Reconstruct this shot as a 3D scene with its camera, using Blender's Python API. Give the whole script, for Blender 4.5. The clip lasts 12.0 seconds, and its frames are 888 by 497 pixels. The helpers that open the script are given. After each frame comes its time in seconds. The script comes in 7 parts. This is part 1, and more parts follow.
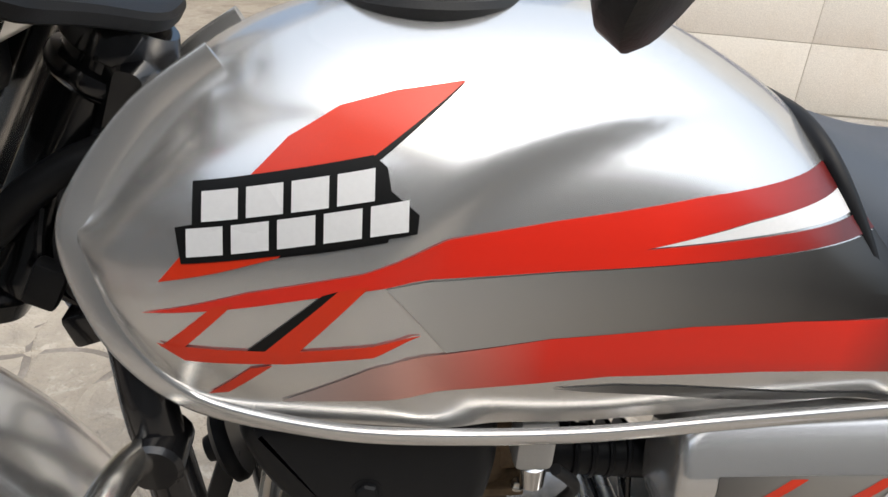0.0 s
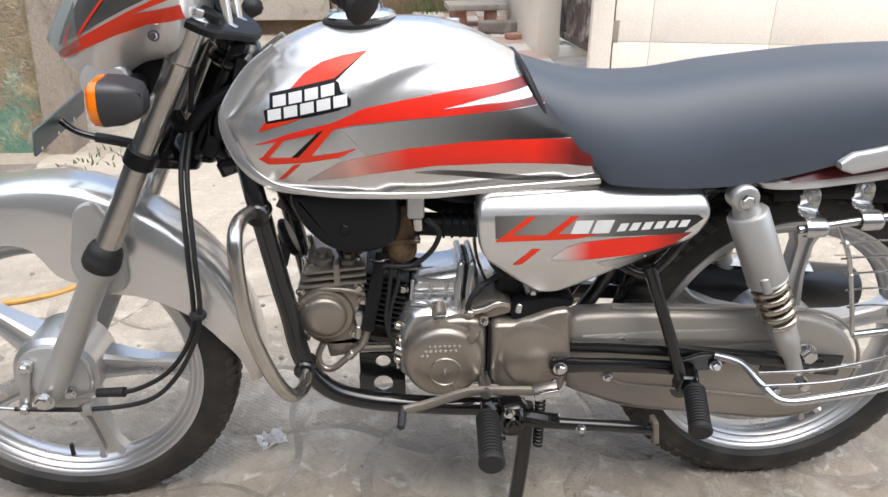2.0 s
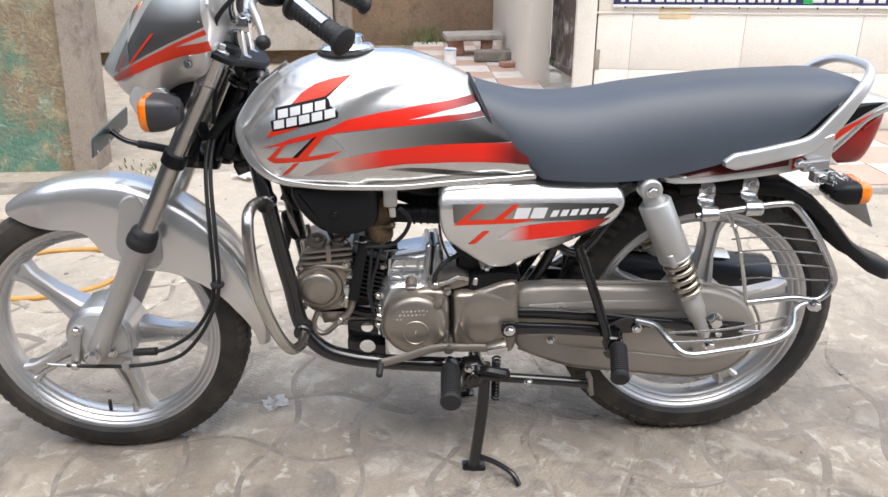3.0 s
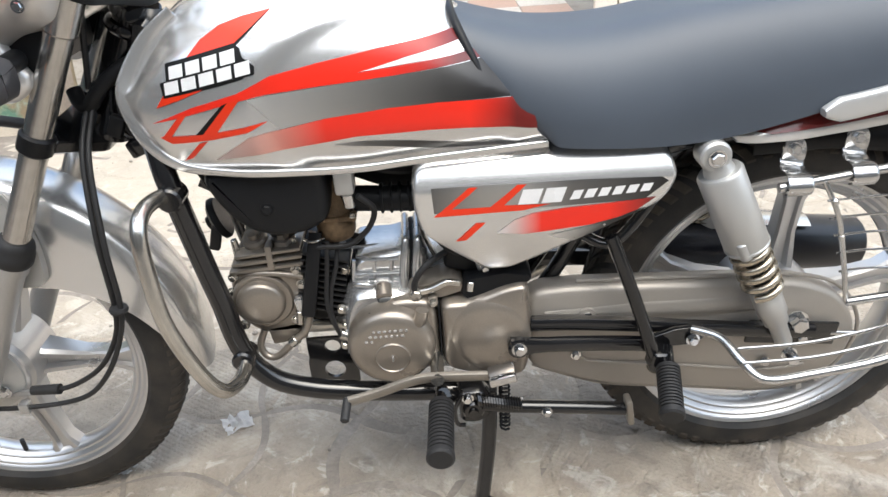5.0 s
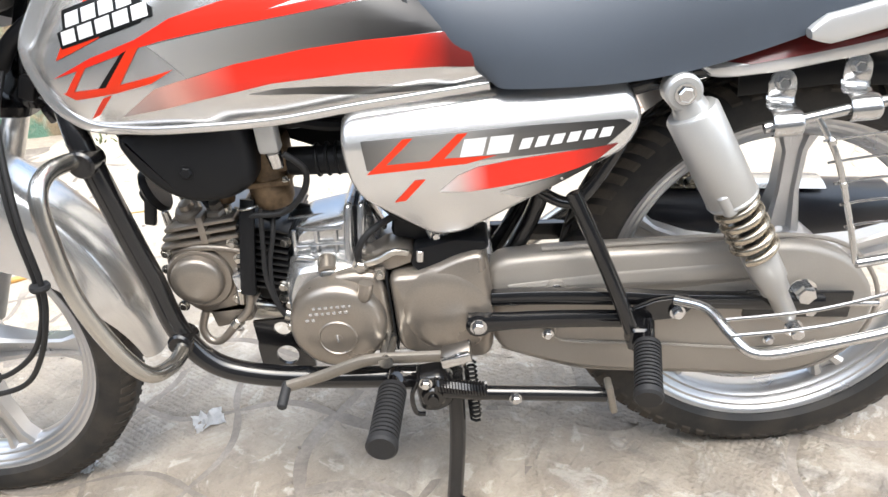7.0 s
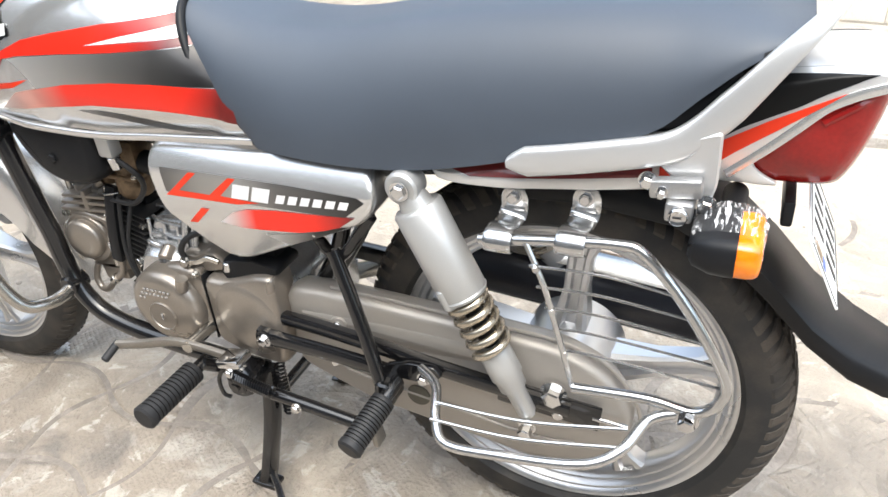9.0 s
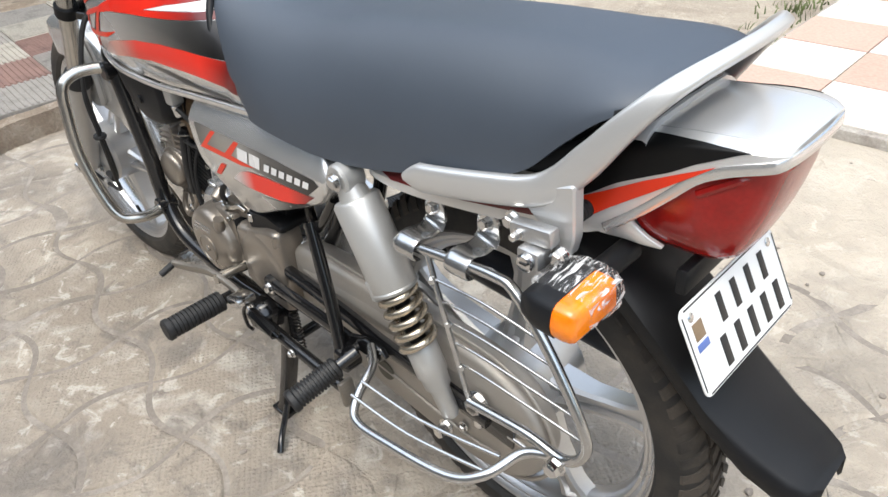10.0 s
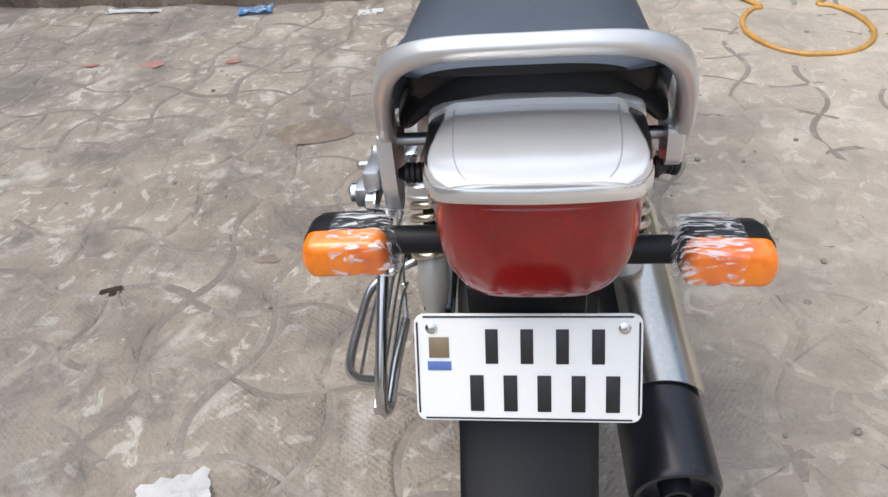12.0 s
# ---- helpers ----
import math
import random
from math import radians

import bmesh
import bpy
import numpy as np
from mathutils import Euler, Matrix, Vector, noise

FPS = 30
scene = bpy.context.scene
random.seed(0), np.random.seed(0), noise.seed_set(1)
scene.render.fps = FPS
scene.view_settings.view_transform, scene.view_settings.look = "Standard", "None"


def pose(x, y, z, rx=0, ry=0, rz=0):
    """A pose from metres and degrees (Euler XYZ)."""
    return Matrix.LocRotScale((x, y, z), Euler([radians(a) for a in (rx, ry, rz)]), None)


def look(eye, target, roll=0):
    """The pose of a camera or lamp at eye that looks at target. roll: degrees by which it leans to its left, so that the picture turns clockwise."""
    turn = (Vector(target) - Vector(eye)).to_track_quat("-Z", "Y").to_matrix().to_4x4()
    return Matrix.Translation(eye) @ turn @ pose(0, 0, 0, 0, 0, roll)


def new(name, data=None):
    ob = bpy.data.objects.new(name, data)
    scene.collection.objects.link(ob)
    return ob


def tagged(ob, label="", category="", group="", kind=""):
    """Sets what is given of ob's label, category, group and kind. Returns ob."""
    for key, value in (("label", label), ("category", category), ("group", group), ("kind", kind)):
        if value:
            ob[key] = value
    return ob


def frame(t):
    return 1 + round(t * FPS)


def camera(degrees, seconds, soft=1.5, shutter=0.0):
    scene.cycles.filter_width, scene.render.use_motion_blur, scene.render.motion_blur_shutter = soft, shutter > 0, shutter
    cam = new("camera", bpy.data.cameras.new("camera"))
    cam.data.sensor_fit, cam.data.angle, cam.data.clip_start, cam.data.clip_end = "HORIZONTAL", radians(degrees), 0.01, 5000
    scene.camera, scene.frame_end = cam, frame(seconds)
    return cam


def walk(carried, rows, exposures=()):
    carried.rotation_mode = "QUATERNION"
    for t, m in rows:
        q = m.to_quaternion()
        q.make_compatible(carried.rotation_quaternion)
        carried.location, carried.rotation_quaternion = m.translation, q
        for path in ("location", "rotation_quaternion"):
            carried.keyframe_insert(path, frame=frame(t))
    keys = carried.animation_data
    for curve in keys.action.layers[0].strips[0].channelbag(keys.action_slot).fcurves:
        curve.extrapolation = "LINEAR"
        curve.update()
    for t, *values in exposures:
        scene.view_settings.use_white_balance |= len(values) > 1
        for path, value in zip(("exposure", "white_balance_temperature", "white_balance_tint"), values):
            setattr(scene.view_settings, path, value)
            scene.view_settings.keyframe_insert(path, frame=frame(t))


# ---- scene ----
# ---- camera and walk ----
cam = camera(61.7, 12.0)
PATH = [
    (0, (-0.138, -0.461, 0.931), (0.109, 1.299, 0.013), 5.0),
    (0.5, (-0.111, -0.627, 0.977), (0.119, 1.143, 0.076), 3.4),
    (1, (-0.092, -0.784, 0.998), (0.12, 0.992, 0.103), 2.4),
    (1.5, (-0.074, -0.977, 1.005), (0.072, 0.813, 0.124), 0.7),
    (2, (-0.035, -1.131, 1.018), (0.066, 0.678, 0.173), 0.0),
    (2.2, (-0.007, -1.186, 1.032), (0.069, 0.636, 0.211), -0.7),
    (2.5, (0.002, -1.252, 1.048), (0.089, 0.579, 0.247), -0.2),
    (3, (0.019, -1.427, 1.062), (0.104, 0.413, 0.283), -0.3),
    (3.2, (0.032, -1.495, 1.077), (0.114, 0.346, 0.299), -0.4),
    (4.8, (0.095, -1.127, 1.019), (0.102, 0.645, 0.091), -3.4),
    (5, (0.104, -1.018, 1.006), (0.11, 0.728, 0.031), -3.8),
    (5.5, (0.116, -0.808, 0.902), (0.045, 0.938, -0.07), -6.1),
    (6, (0.136, -0.808, 0.916), (-0.001, 0.95, -0.026), -7.8),
    (6.5, (0.157, -0.908, 0.904), (0.019, 0.857, -0.027), -7.4),
    (7, (0.244, -0.954, 0.879), (0.097, 0.817, -0.04), -7.4),
    (7.5, (0.377, -0.93, 0.846), (0.217, 0.839, -0.074), -6.7),
    (7.7, (0.441, -0.918, 0.857), (0.218, 0.84, -0.069), -6.8),
    (9.3, (0.905, -0.773, 1.053), (0.056, 0.673, -0.037), -5.2),
    (9.5, (0.96, -0.738, 1.071), (0.01, 0.634, -0.032), -6.3),
    (10, (1.134, -0.596, 1.053), (-0.083, 0.526, -0.071), -5.5),
    (10.5, (1.284, -0.481, 1.049), (-0.143, 0.309, -0.108), -4.6),
    (11, (1.339, -0.304, 1.049), (-0.205, 0.15, -0.138), -5.8),
    (11.5, (1.339, -0.186, 1.034), (-0.266, -0.093, -0.156), -6.4),
    (12, (1.348, 0.006, 1.017), (-0.235, -0.232, -0.183), -5.8),
]
walk(cam, [(t, look(eye, target, roll)) for t, eye, target, roll in PATH], exposures=[(t, s, k, g) for t, s, k, g in ((0, 0.10, 6200, 4), (0.7, 0.33, 6190, 4), (1.5, 0.60, 6080, 5), (3.2, 0.62, 5940, 6), (5, 0.85, 6000, 3), (5.5, 1.08, 5960, 4), (6, 1.16, 5990, 3), (7, 1.33, 6000, 4), (7.7, 1.29, 5960, 4), (9.5, 1.0, 6030, 3), (10, 0.67, 6030, 3), (10.5, 0.40, 5960, 6), (11, 0.30, 5950, 6), (11.5, 0.18, 5940, 6), (12, 0.22, 5940, 6))])

# ---- world, sun, exposure ----
world = bpy.data.worlds.new("sky")
scene.world = world
world.use_nodes = True
wn = world.node_tree.nodes
sky = wn.new("ShaderNodeTexSky")
sky.sky_type = "NISHITA"
sky.sun_disc = False
sky.sun_elevation = radians(69)
sky.sun_rotation = radians(156)
sky.air_density, sky.dust_density = 1.0, 6.0
wn["Background"].inputs["Strength"].default_value = 0.19
world.node_tree.links.new(sky.outputs["Color"], wn["Background"].inputs["Color"])
sun_data = bpy.data.lights.new("sun", "SUN")
sun_data.energy, sun_data.angle, sun_data.color = 1.75, radians(148), (1.0, 0.965, 0.92)
sun_ob = new("sun", sun_data)
sun_ob.matrix_world = look((0.0, -2.1, 6.4), (0, 0, 0))

# ---- small tools ----
def spline(*pts):
    """A smooth function through (x, value) pairs."""
    xs = [p[0] for p in pts]
    ys = [p[1] for p in pts]
    n = len(xs)
    tan = []
    for i in range(n):
        a, b = max(i - 1, 0), min(i + 1, n - 1)
        tan.append((ys[b] - ys[a]) / (xs[b] - xs[a]))

    def f(x):
        if x <= xs[0]:
            return ys[0]
        if x >= xs[-1]:
            return ys[-1]
        i = 0
        while x > xs[i + 1]:
            i += 1
        h = xs[i + 1] - xs[i]
        u = (x - xs[i]) / h
        return ((2 * u ** 3 - 3 * u * u + 1) * ys[i] + (u ** 3 - 2 * u * u + u) * h * tan[i]
                + (3 * u * u - 2 * u ** 3) * ys[i + 1] + (u ** 3 - u * u) * h * tan[i + 1])
    return f


def smooth_path(pts, step=6):
    """Catmull-Rom points through pts."""
    p = [Vector(q) for q in pts]
    if len(p) < 3:
        return p
    out = []
    for i in range(len(p) - 1):
        a, b, c, d = p[max(i - 1, 0)], p[i], p[i + 1], p[min(i + 2, len(p) - 1)]
        for k in range(step):
            u = k / step
            out.append(0.5 * ((2 * b) + (c - a) * u + (2 * a - 5 * b + 4 * c - d) * u * u + (3 * b - a - 3 * c + d) * u ** 3))
    out.append(p[-1])
    return out


def bridge(bm, rings, caps=True, closed=True):
    rows = [[bm.verts.new(v) for v in r] for r in rings]
    n = len(rows[0])
    for a, b in zip(rows, rows[1:]):
        for i in range(n if closed else n - 1):
            j = (i + 1) % n
            bm.faces.new((a[i], a[j], b[j], b[i]))
    if caps:
        bm.faces.new(rows[0][::-1])
        bm.faces.new(rows[-1])
    return rows


def tube(pts, r, bm=None, seg=12, smooth=True, step=6, wide=None, up=None):
    """A rod swept along pts; wide makes a flattened section, up its short axis."""
    bm = bm or bmesh.new()
    path = smooth_path(pts, step) if smooth else [Vector(p) for p in pts]
    rings = []
    prev = None
    for i, p in enumerate(path):
        d = (path[min(i + 1, len(path) - 1)] - path[max(i - 1, 0)]).normalized()
        ref = (up(i / (len(path) - 1)) if callable(up) else Vector(up)) if up is not None else (prev if prev is not None else (Vector((0, 0, 1)) if abs(d.z) < 0.9 else Vector((1, 0, 0))))
        a = (ref - d * ref.dot(d)).normalized()
        prev = a
        b = d.cross(a)
        rr = r(i / (len(path) - 1)) if callable(r) else r
        w = ((wide(i / (len(path) - 1)) if callable(wide) else wide) / 2) if wide else rr
        ring = []
        for k in range(seg):
            t = 2 * math.pi * k / seg
            ca, sa = math.cos(t), math.sin(t)
            if wide:
                ca = math.copysign(abs(ca) ** 0.6, ca)
                sa = math.copysign(abs(sa) ** 0.6, sa)
            ring.append(p + a * rr * ca + b * w * sa)
        rings.append(ring)
    bridge(bm, rings)
    return bm


def rod(p, q, r, r2=None, bm=None, seg=16, bevel=0.0):
    """A straight rod with softened ends."""
    p, q = Vector(p), Vector(q)
    r2 = r if r2 is None else r2
    d = q - p
    L = d.length
    e = min(bevel, L / 3, min(r, r2) / 2)
    prof = [(0, r - e), (e, r), (L - e, r2), (L, r2 - e)] if e else [(0, r), (L, r2)]
    return revolve([(b, a) for a, b in prof], p, d, seg, bm)


def revolve(prof, origin, axis, seg=32, bm=None, closed=False):
    """Turns (radius, along) pairs round the axis."""
    bm = bm or bmesh.new()
    d = Vector(axis).normalized()
    a = d.orthogonal().normalized()
    b = d.cross(a)
    o = Vector(origin)
    rings = []
    for r, s in prof:
        rings.append([o + d * s + (a * math.cos(2 * math.pi * k / seg) + b * math.sin(2 * math.pi * k / seg)) * max(r, 0.0002) for k in range(seg)])
    if closed:
        rings.append(rings[0])
    bridge(bm, rings, caps=not closed)
    if closed:
        bmesh.ops.remove_doubles(bm, verts=bm.verts, dist=1e-6)
    return bm


def box(size, m=None, bm=None, bevel=0.0):
    bm = bm or bmesh.new()
    tmp = bmesh.new()
    bmesh.ops.create_cube(tmp, size=1.0)
    for v in tmp.verts:
        v.co = Vector((v.co.x * size[0], v.co.y * size[1], v.co.z * size[2]))
    if bevel:
        bmesh.ops.bevel(tmp, geom=list(tmp.edges), offset=bevel, segments=2, affect="EDGES", profile=0.5)
    if m is not None:
        bmesh.ops.transform(tmp, matrix=m, verts=tmp.verts)
    return merge(bm, tmp)


def merge(bm, tmp):
    me = bpy.data.meshes.new("tmp")
    tmp.to_mesh(me)
    tmp.free()
    bm.from_mesh(me)
    bpy.data.meshes.remove(me)
    return bm


def at(x, y, z):
    return Matrix.Translation((x, y, z))


def rounded(outline, r=0.01, n=4):
    """A 2D outline with its corners rounded."""
    p = [Vector(q) for q in outline]
    out = []
    for i, c in enumerate(p):
        a, b = p[i - 1], p[(i + 1) % len(p)]
        u, v = (a - c), (b - c)
        k = min(r, u.length * 0.45, v.length * 0.45)
        s, e = c + u.normalized() * k, c + v.normalized() * k
        for j in range(n + 1):
            t = j / n
            out.append((1 - t) ** 2 * s + 2 * t * (1 - t) * c + t * t * e)
    return out


def inset(pts, d):
    """Moves each corner of a 2D outline inwards by d."""
    area = sum(a.x * b.y - b.x * a.y for a, b in zip(pts, pts[1:] + pts[:1]))
    s = 1 if area > 0 else -1
    out = []
    n = len(pts)
    for i, c in enumerate(pts):
        u = (c - pts[i - 1])
        v = (pts[(i + 1) % n] - c)
        nrm = Vector((-u.y, u.x)).normalized() + Vector((-v.y, v.x)).normalized()
        if nrm.length < 1e-6:
            out.append(c)
        else:
            nrm.normalize()
            out.append(c + nrm * d * s)
    return out


def puff(outline, steps, r=0.012, place=lambda a, b, h: (a, h, b), bm=None, n=4, center=None):
    """A plate from a 2D outline; steps are (inset, height) from its back to its face."""
    bm = bm or bmesh.new()
    pts = rounded(outline, r, n)
    rings = [[Vector(place(q.x, q.y, h)) for q in inset(pts, d)] for d, h in steps]
    bridge(bm, rings)
    return bm


def part(name, bm, material, parent=None, label="", smooth=38, mesh=None):
    me = mesh
    if me is None:
        bmesh.ops.recalc_face_normals(bm, faces=bm.faces)
        me = bpy.data.meshes.new(name)
        bm.to_mesh(me)
        bm.free()
        if material:
            me.materials.append(material)
        if smooth:
            me.polygons.foreach_set("use_smooth", [True] * len(me.polygons))
            me.set_sharp_from_angle(angle=radians(smooth))
    ob = new(name, me)
    if parent is not None:
        ob.parent = parent
    if label:
        ob["label"] = label
    return ob


def thing(name, label, category, group="", kind="", place=None):
    ob = new(name)
    ob.empty_display_size = 0.1
    if place is not None:
        ob.matrix_world = place
    return tagged(ob, label, category, group, kind)


def mirrored(bm, centre=0.0):
    """The same mesh mirrored to the other side of the bike."""
    other = bm.copy()
    for v in other.verts:
        v.co.y = 2 * centre - v.co.y
    return other


def pair(name, bm, material, parent, label="", smooth=38):
    other = mirrored(bm)
    return part(name, bm, material, parent, label, smooth), part(name, other, material, parent, label, smooth)


# ---- materials ----
def mat(name, col, rough=0.5, metal=0.0, vary=0.12, scale=30.0, fine=400.0, bump=0.05, coat=0.0, col2=None, stain=6.0, flake=0.0, rvar=0.12):
    """A surface with coarse stains, fine grain and slight relief."""
    m = bpy.data.materials.new(name)
    m.use_nodes = True
    nt = m.node_tree
    n, l = nt.nodes, nt.links
    p = n["Principled BSDF"]
    tc = n.new("ShaderNodeTexCoord")
    big, small = n.new("ShaderNodeTexNoise"), n.new("ShaderNodeTexNoise")
    big.inputs["Scale"].default_value, big.inputs["Detail"].default_value = stain, 6
    small.inputs["Scale"].default_value, small.inputs["Detail"].default_value = fine, 3
    l.new(tc.outputs["Object"], big.inputs["Vector"])
    l.new(tc.outputs["Object"], small.inputs["Vector"])
    mix = n.new("ShaderNodeMix")
    mix.data_type = "RGBA"
    c2 = col2 or tuple(c * (1 - vary * 2) for c in col)
    mix.inputs["A"].default_value = (*c2, 1)
    mix.inputs["B"].default_value = (*col, 1)
    ramp = n.new("ShaderNodeMapRange")
    ramp.inputs["From Min"].default_value, ramp.inputs["From Max"].default_value = 0.35, 0.6
    l.new(big.outputs["Fac"], ramp.inputs["Value"])
    l.new(ramp.outputs["Result"], mix.inputs["Factor"])
    grain = n.new("ShaderNodeMix")
    grain.data_type, grain.blend_type = "RGBA", "MULTIPLY"
    grain.inputs["Factor"].default_value = min(1.0, vary * 2 + flake)
    l.new(mix.outputs["Result"], grain.inputs["A"])
    cr = n.new("ShaderNodeMapRange")
    cr.inputs["From Min"].default_value, cr.inputs["From Max"].default_value = 0.3, 0.7
    cr.inputs["To Min"].default_value, cr.inputs["To Max"].default_value = 0.6, 1.15
    l.new(small.outputs["Fac"], cr.inputs["Value"])
    l.new(cr.outputs["Result"], grain.inputs["B"])
    l.new(grain.outputs["Result"], p.inputs["Base Color"])
    rr = n.new("ShaderNodeMapRange")
    rr.inputs["To Min"].default_value, rr.inputs["To Max"].default_value = max(0.03, rough - rvar), min(1, rough + rvar)
    l.new(big.outputs["Fac"], rr.inputs["Value"])
    l.new(rr.outputs["Result"], p.inputs["Roughness"])
    p.inputs["Metallic"].default_value = metal
    p.inputs["Coat Weight"].default_value = coat
    p.inputs["Coat Roughness"].default_value = 0.035
    if bump:
        b = n.new("ShaderNodeBump")
        b.inputs["Strength"].default_value = bump
        b.inputs["Distance"].default_value = 0.002
        l.new(small.outputs["Fac"], b.inputs["Height"])
        l.new(b.outputs["Normal"], p.inputs["Normal"])
    return m


SILVER = mat("silver_paint", (0.73, 0.725, 0.715), 0.26, 0.80, 0.02, fine=1500, bump=0.0, coat=0.6, rvar=0.03)
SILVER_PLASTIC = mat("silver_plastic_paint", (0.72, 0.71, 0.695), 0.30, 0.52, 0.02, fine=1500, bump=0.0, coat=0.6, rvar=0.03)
SILVER_DULL = mat("silver_cast_paint", (0.50, 0.50, 0.49), 0.40, 0.55, 0.05, fine=900, bump=0.03, rvar=0.06)
GRAB = mat("grab_rail_paint", (0.60, 0.60, 0.595), 0.34, 0.55, 0.03, fine=1200, bump=0.02, coat=0.25, rvar=0.05)
CAST = mat("bright_casting", (0.56, 0.56, 0.56), 0.36, 0.85, 0.10, fine=500, bump=0.05)
FIN = mat("black_fin_paint", (0.022, 0.022, 0.023), 0.35, 0.2, 0.15, fine=400, bump=0.05)
ALLOY = mat("wheel_silver", (0.60, 0.60, 0.605), 0.30, 0.85, 0.05, fine=700, bump=0.03)
FORK_GREY = mat("fork_grey_paint", (0.49, 0.48, 0.462), 0.42, 0.5, 0.06)
LEVER = mat("dull_lever_steel", (0.30, 0.275, 0.24), 0.42, 0.7, 0.10, fine=300, bump=0.05)
ENGINE = mat("engine_champagne_paint", (0.315, 0.280, 0.240), 0.30, 0.65, 0.08, fine=500, bump=0.05)
CASE = mat("chain_case_paint", (0.39, 0.362, 0.325), 0.48, 0.5, 0.06, fine=700, bump=0.02)
CRANK = mat("bare_aluminium", (0.68, 0.685, 0.69), 0.26, 0.82, 0.1, fine=300, bump=0.06)
CHROME = mat("chrome", (0.68, 0.68, 0.68), 0.13, 1.0, 0.04, fine=200, bump=0.0, rvar=0.06)
GUARD = mat("dull_chrome", (0.60, 0.60, 0.595), 0.20, 0.95, 0.08, fine=160, bump=0.02, rvar=0.08)
STEEL = mat("worn_steel", (0.56, 0.54, 0.50), 0.20, 0.95, 0.1, fine=200, bump=0.03)
FORK_TUBE = mat("fork_tube_chrome", (0.62, 0.60, 0.57), 0.22, 0.95, 0.12, fine=90, bump=0.02)
BLACK = mat("black_gloss_paint", (0.010, 0.010, 0.011), 0.16, 0.0, 0.2, fine=300, bump=0.02, coat=0.4)
BLACK_MATT = mat("black_plastic", (0.0115, 0.012, 0.0135), 0.42, 0.0, 0.12, fine=1200, bump=0.08)
RUBBER = mat("black_rubber", (0.015, 0.015, 0.016), 0.6, 0.0, 0.2, fine=500, bump=0.1)
TYRE = mat("tyre_rubber", (0.014, 0.014, 0.014), 0.62, 0.0, 0.15, stain=16, fine=350, bump=0.12, col2=(0.040, 0.034, 0.028))
TREAD = mat("dusty_tread", (0.062, 0.052, 0.042), 0.8, 0.0, 0.15, stain=18, fine=350, bump=0.12, col2=(0.022, 0.020, 0.018))
SEAT = mat("seat_vinyl", (0.054, 0.066, 0.086), 0.50, 0.0, 0.06, fine=1800, bump=0.10, rvar=0.05)
BLACK_MATT.node_tree.nodes["Principled BSDF"].inputs["Specular IOR Level"].default_value = 0.22
SEAT.node_tree.nodes["Principled BSDF"].inputs["Specular IOR Level"].default_value = 0.55
RED = mat("red_sticker", (0.72, 0.034, 0.005), 0.34, 0.0, 0.03, fine=900, bump=0.0, coat=0.06)
DARK_RED = mat("dark_red_sticker", (0.16, 0.012, 0.010), 0.3, 0.0, 0.05, bump=0.0, coat=0.5)
BLACK_FILM = mat("black_sticker", (0.007, 0.007, 0.007), 0.4, 0.0, 0.05, bump=0.0)
BLACK_FILM.node_tree.nodes["Principled BSDF"].inputs["Specular IOR Level"].default_value = 0.25
WHITE_FILM = mat("white_sticker", (0.82, 0.82, 0.82), 0.3, 0.0, 0.03, bump=0.0, coat=0.5)
LENS_RED = mat("red_lens", (0.30, 0.008, 0.006), 0.16, 0.0, 0.14, stain=14, fine=250, bump=0.01, coat=0.15, rvar=0.05)
LENS_RED.node_tree.nodes["Principled BSDF"].inputs["Specular IOR Level"].default_value = 0.5
LENS_PINK = mat("red_reflector", (0.50, 0.05, 0.05), 0.2, 0.2, 0.1)
TEAL = mat("dark_teal_plate", (0.09, 0.14, 0.16), 0.4, 0.0, 0.15, fine=200, bump=0.05)
LENS_AMBER = mat("amber_lens", (0.95, 0.25, 0.003), 0.10, 0.0, 0.10, stain=30, fine=250, bump=0.05, coat=0.5, col2=(0.78, 0.14, 0.002))
PLUG = mat("olive_rubber", (0.085, 0.078, 0.058), 0.6, 0.0, 0.1)
HOUSING_GREY = mat("dark_grey_plastic", (0.040, 0.040, 0.044), 0.45, 0.0, 0.08, fine=900, bump=0.04)
PLATE = mat("plate_white", (0.80, 0.81, 0.80), 0.4, 0.0, 0.03, fine=900, bump=0.02)
INK = mat("black_ink", (0.015, 0.015, 0.016), 0.45, 0.0, 0.05)
BLUE_INK = mat("blue_ink", (0.10, 0.16, 0.42), 0.45, 0.0, 0.05)
BROWN_FOIL = mat("brown_foil", (0.26, 0.19, 0.12), 0.35, 0.3, 0.1)
CARB = mat("dirty_carburettor", (0.20, 0.135, 0.075), 0.55, 0.3, 0.3, stain=40, fine=200, bump=0.15, col2=(0.10, 0.065, 0.035))
SPRING = mat("spring_steel", (0.62, 0.55, 0.44), 0.26, 0.9, 0.1)
NAVY = mat("muffler_black", (0.015, 0.016, 0.022), 0.3, 0.1, 0.1, fine=300, bump=0.03)


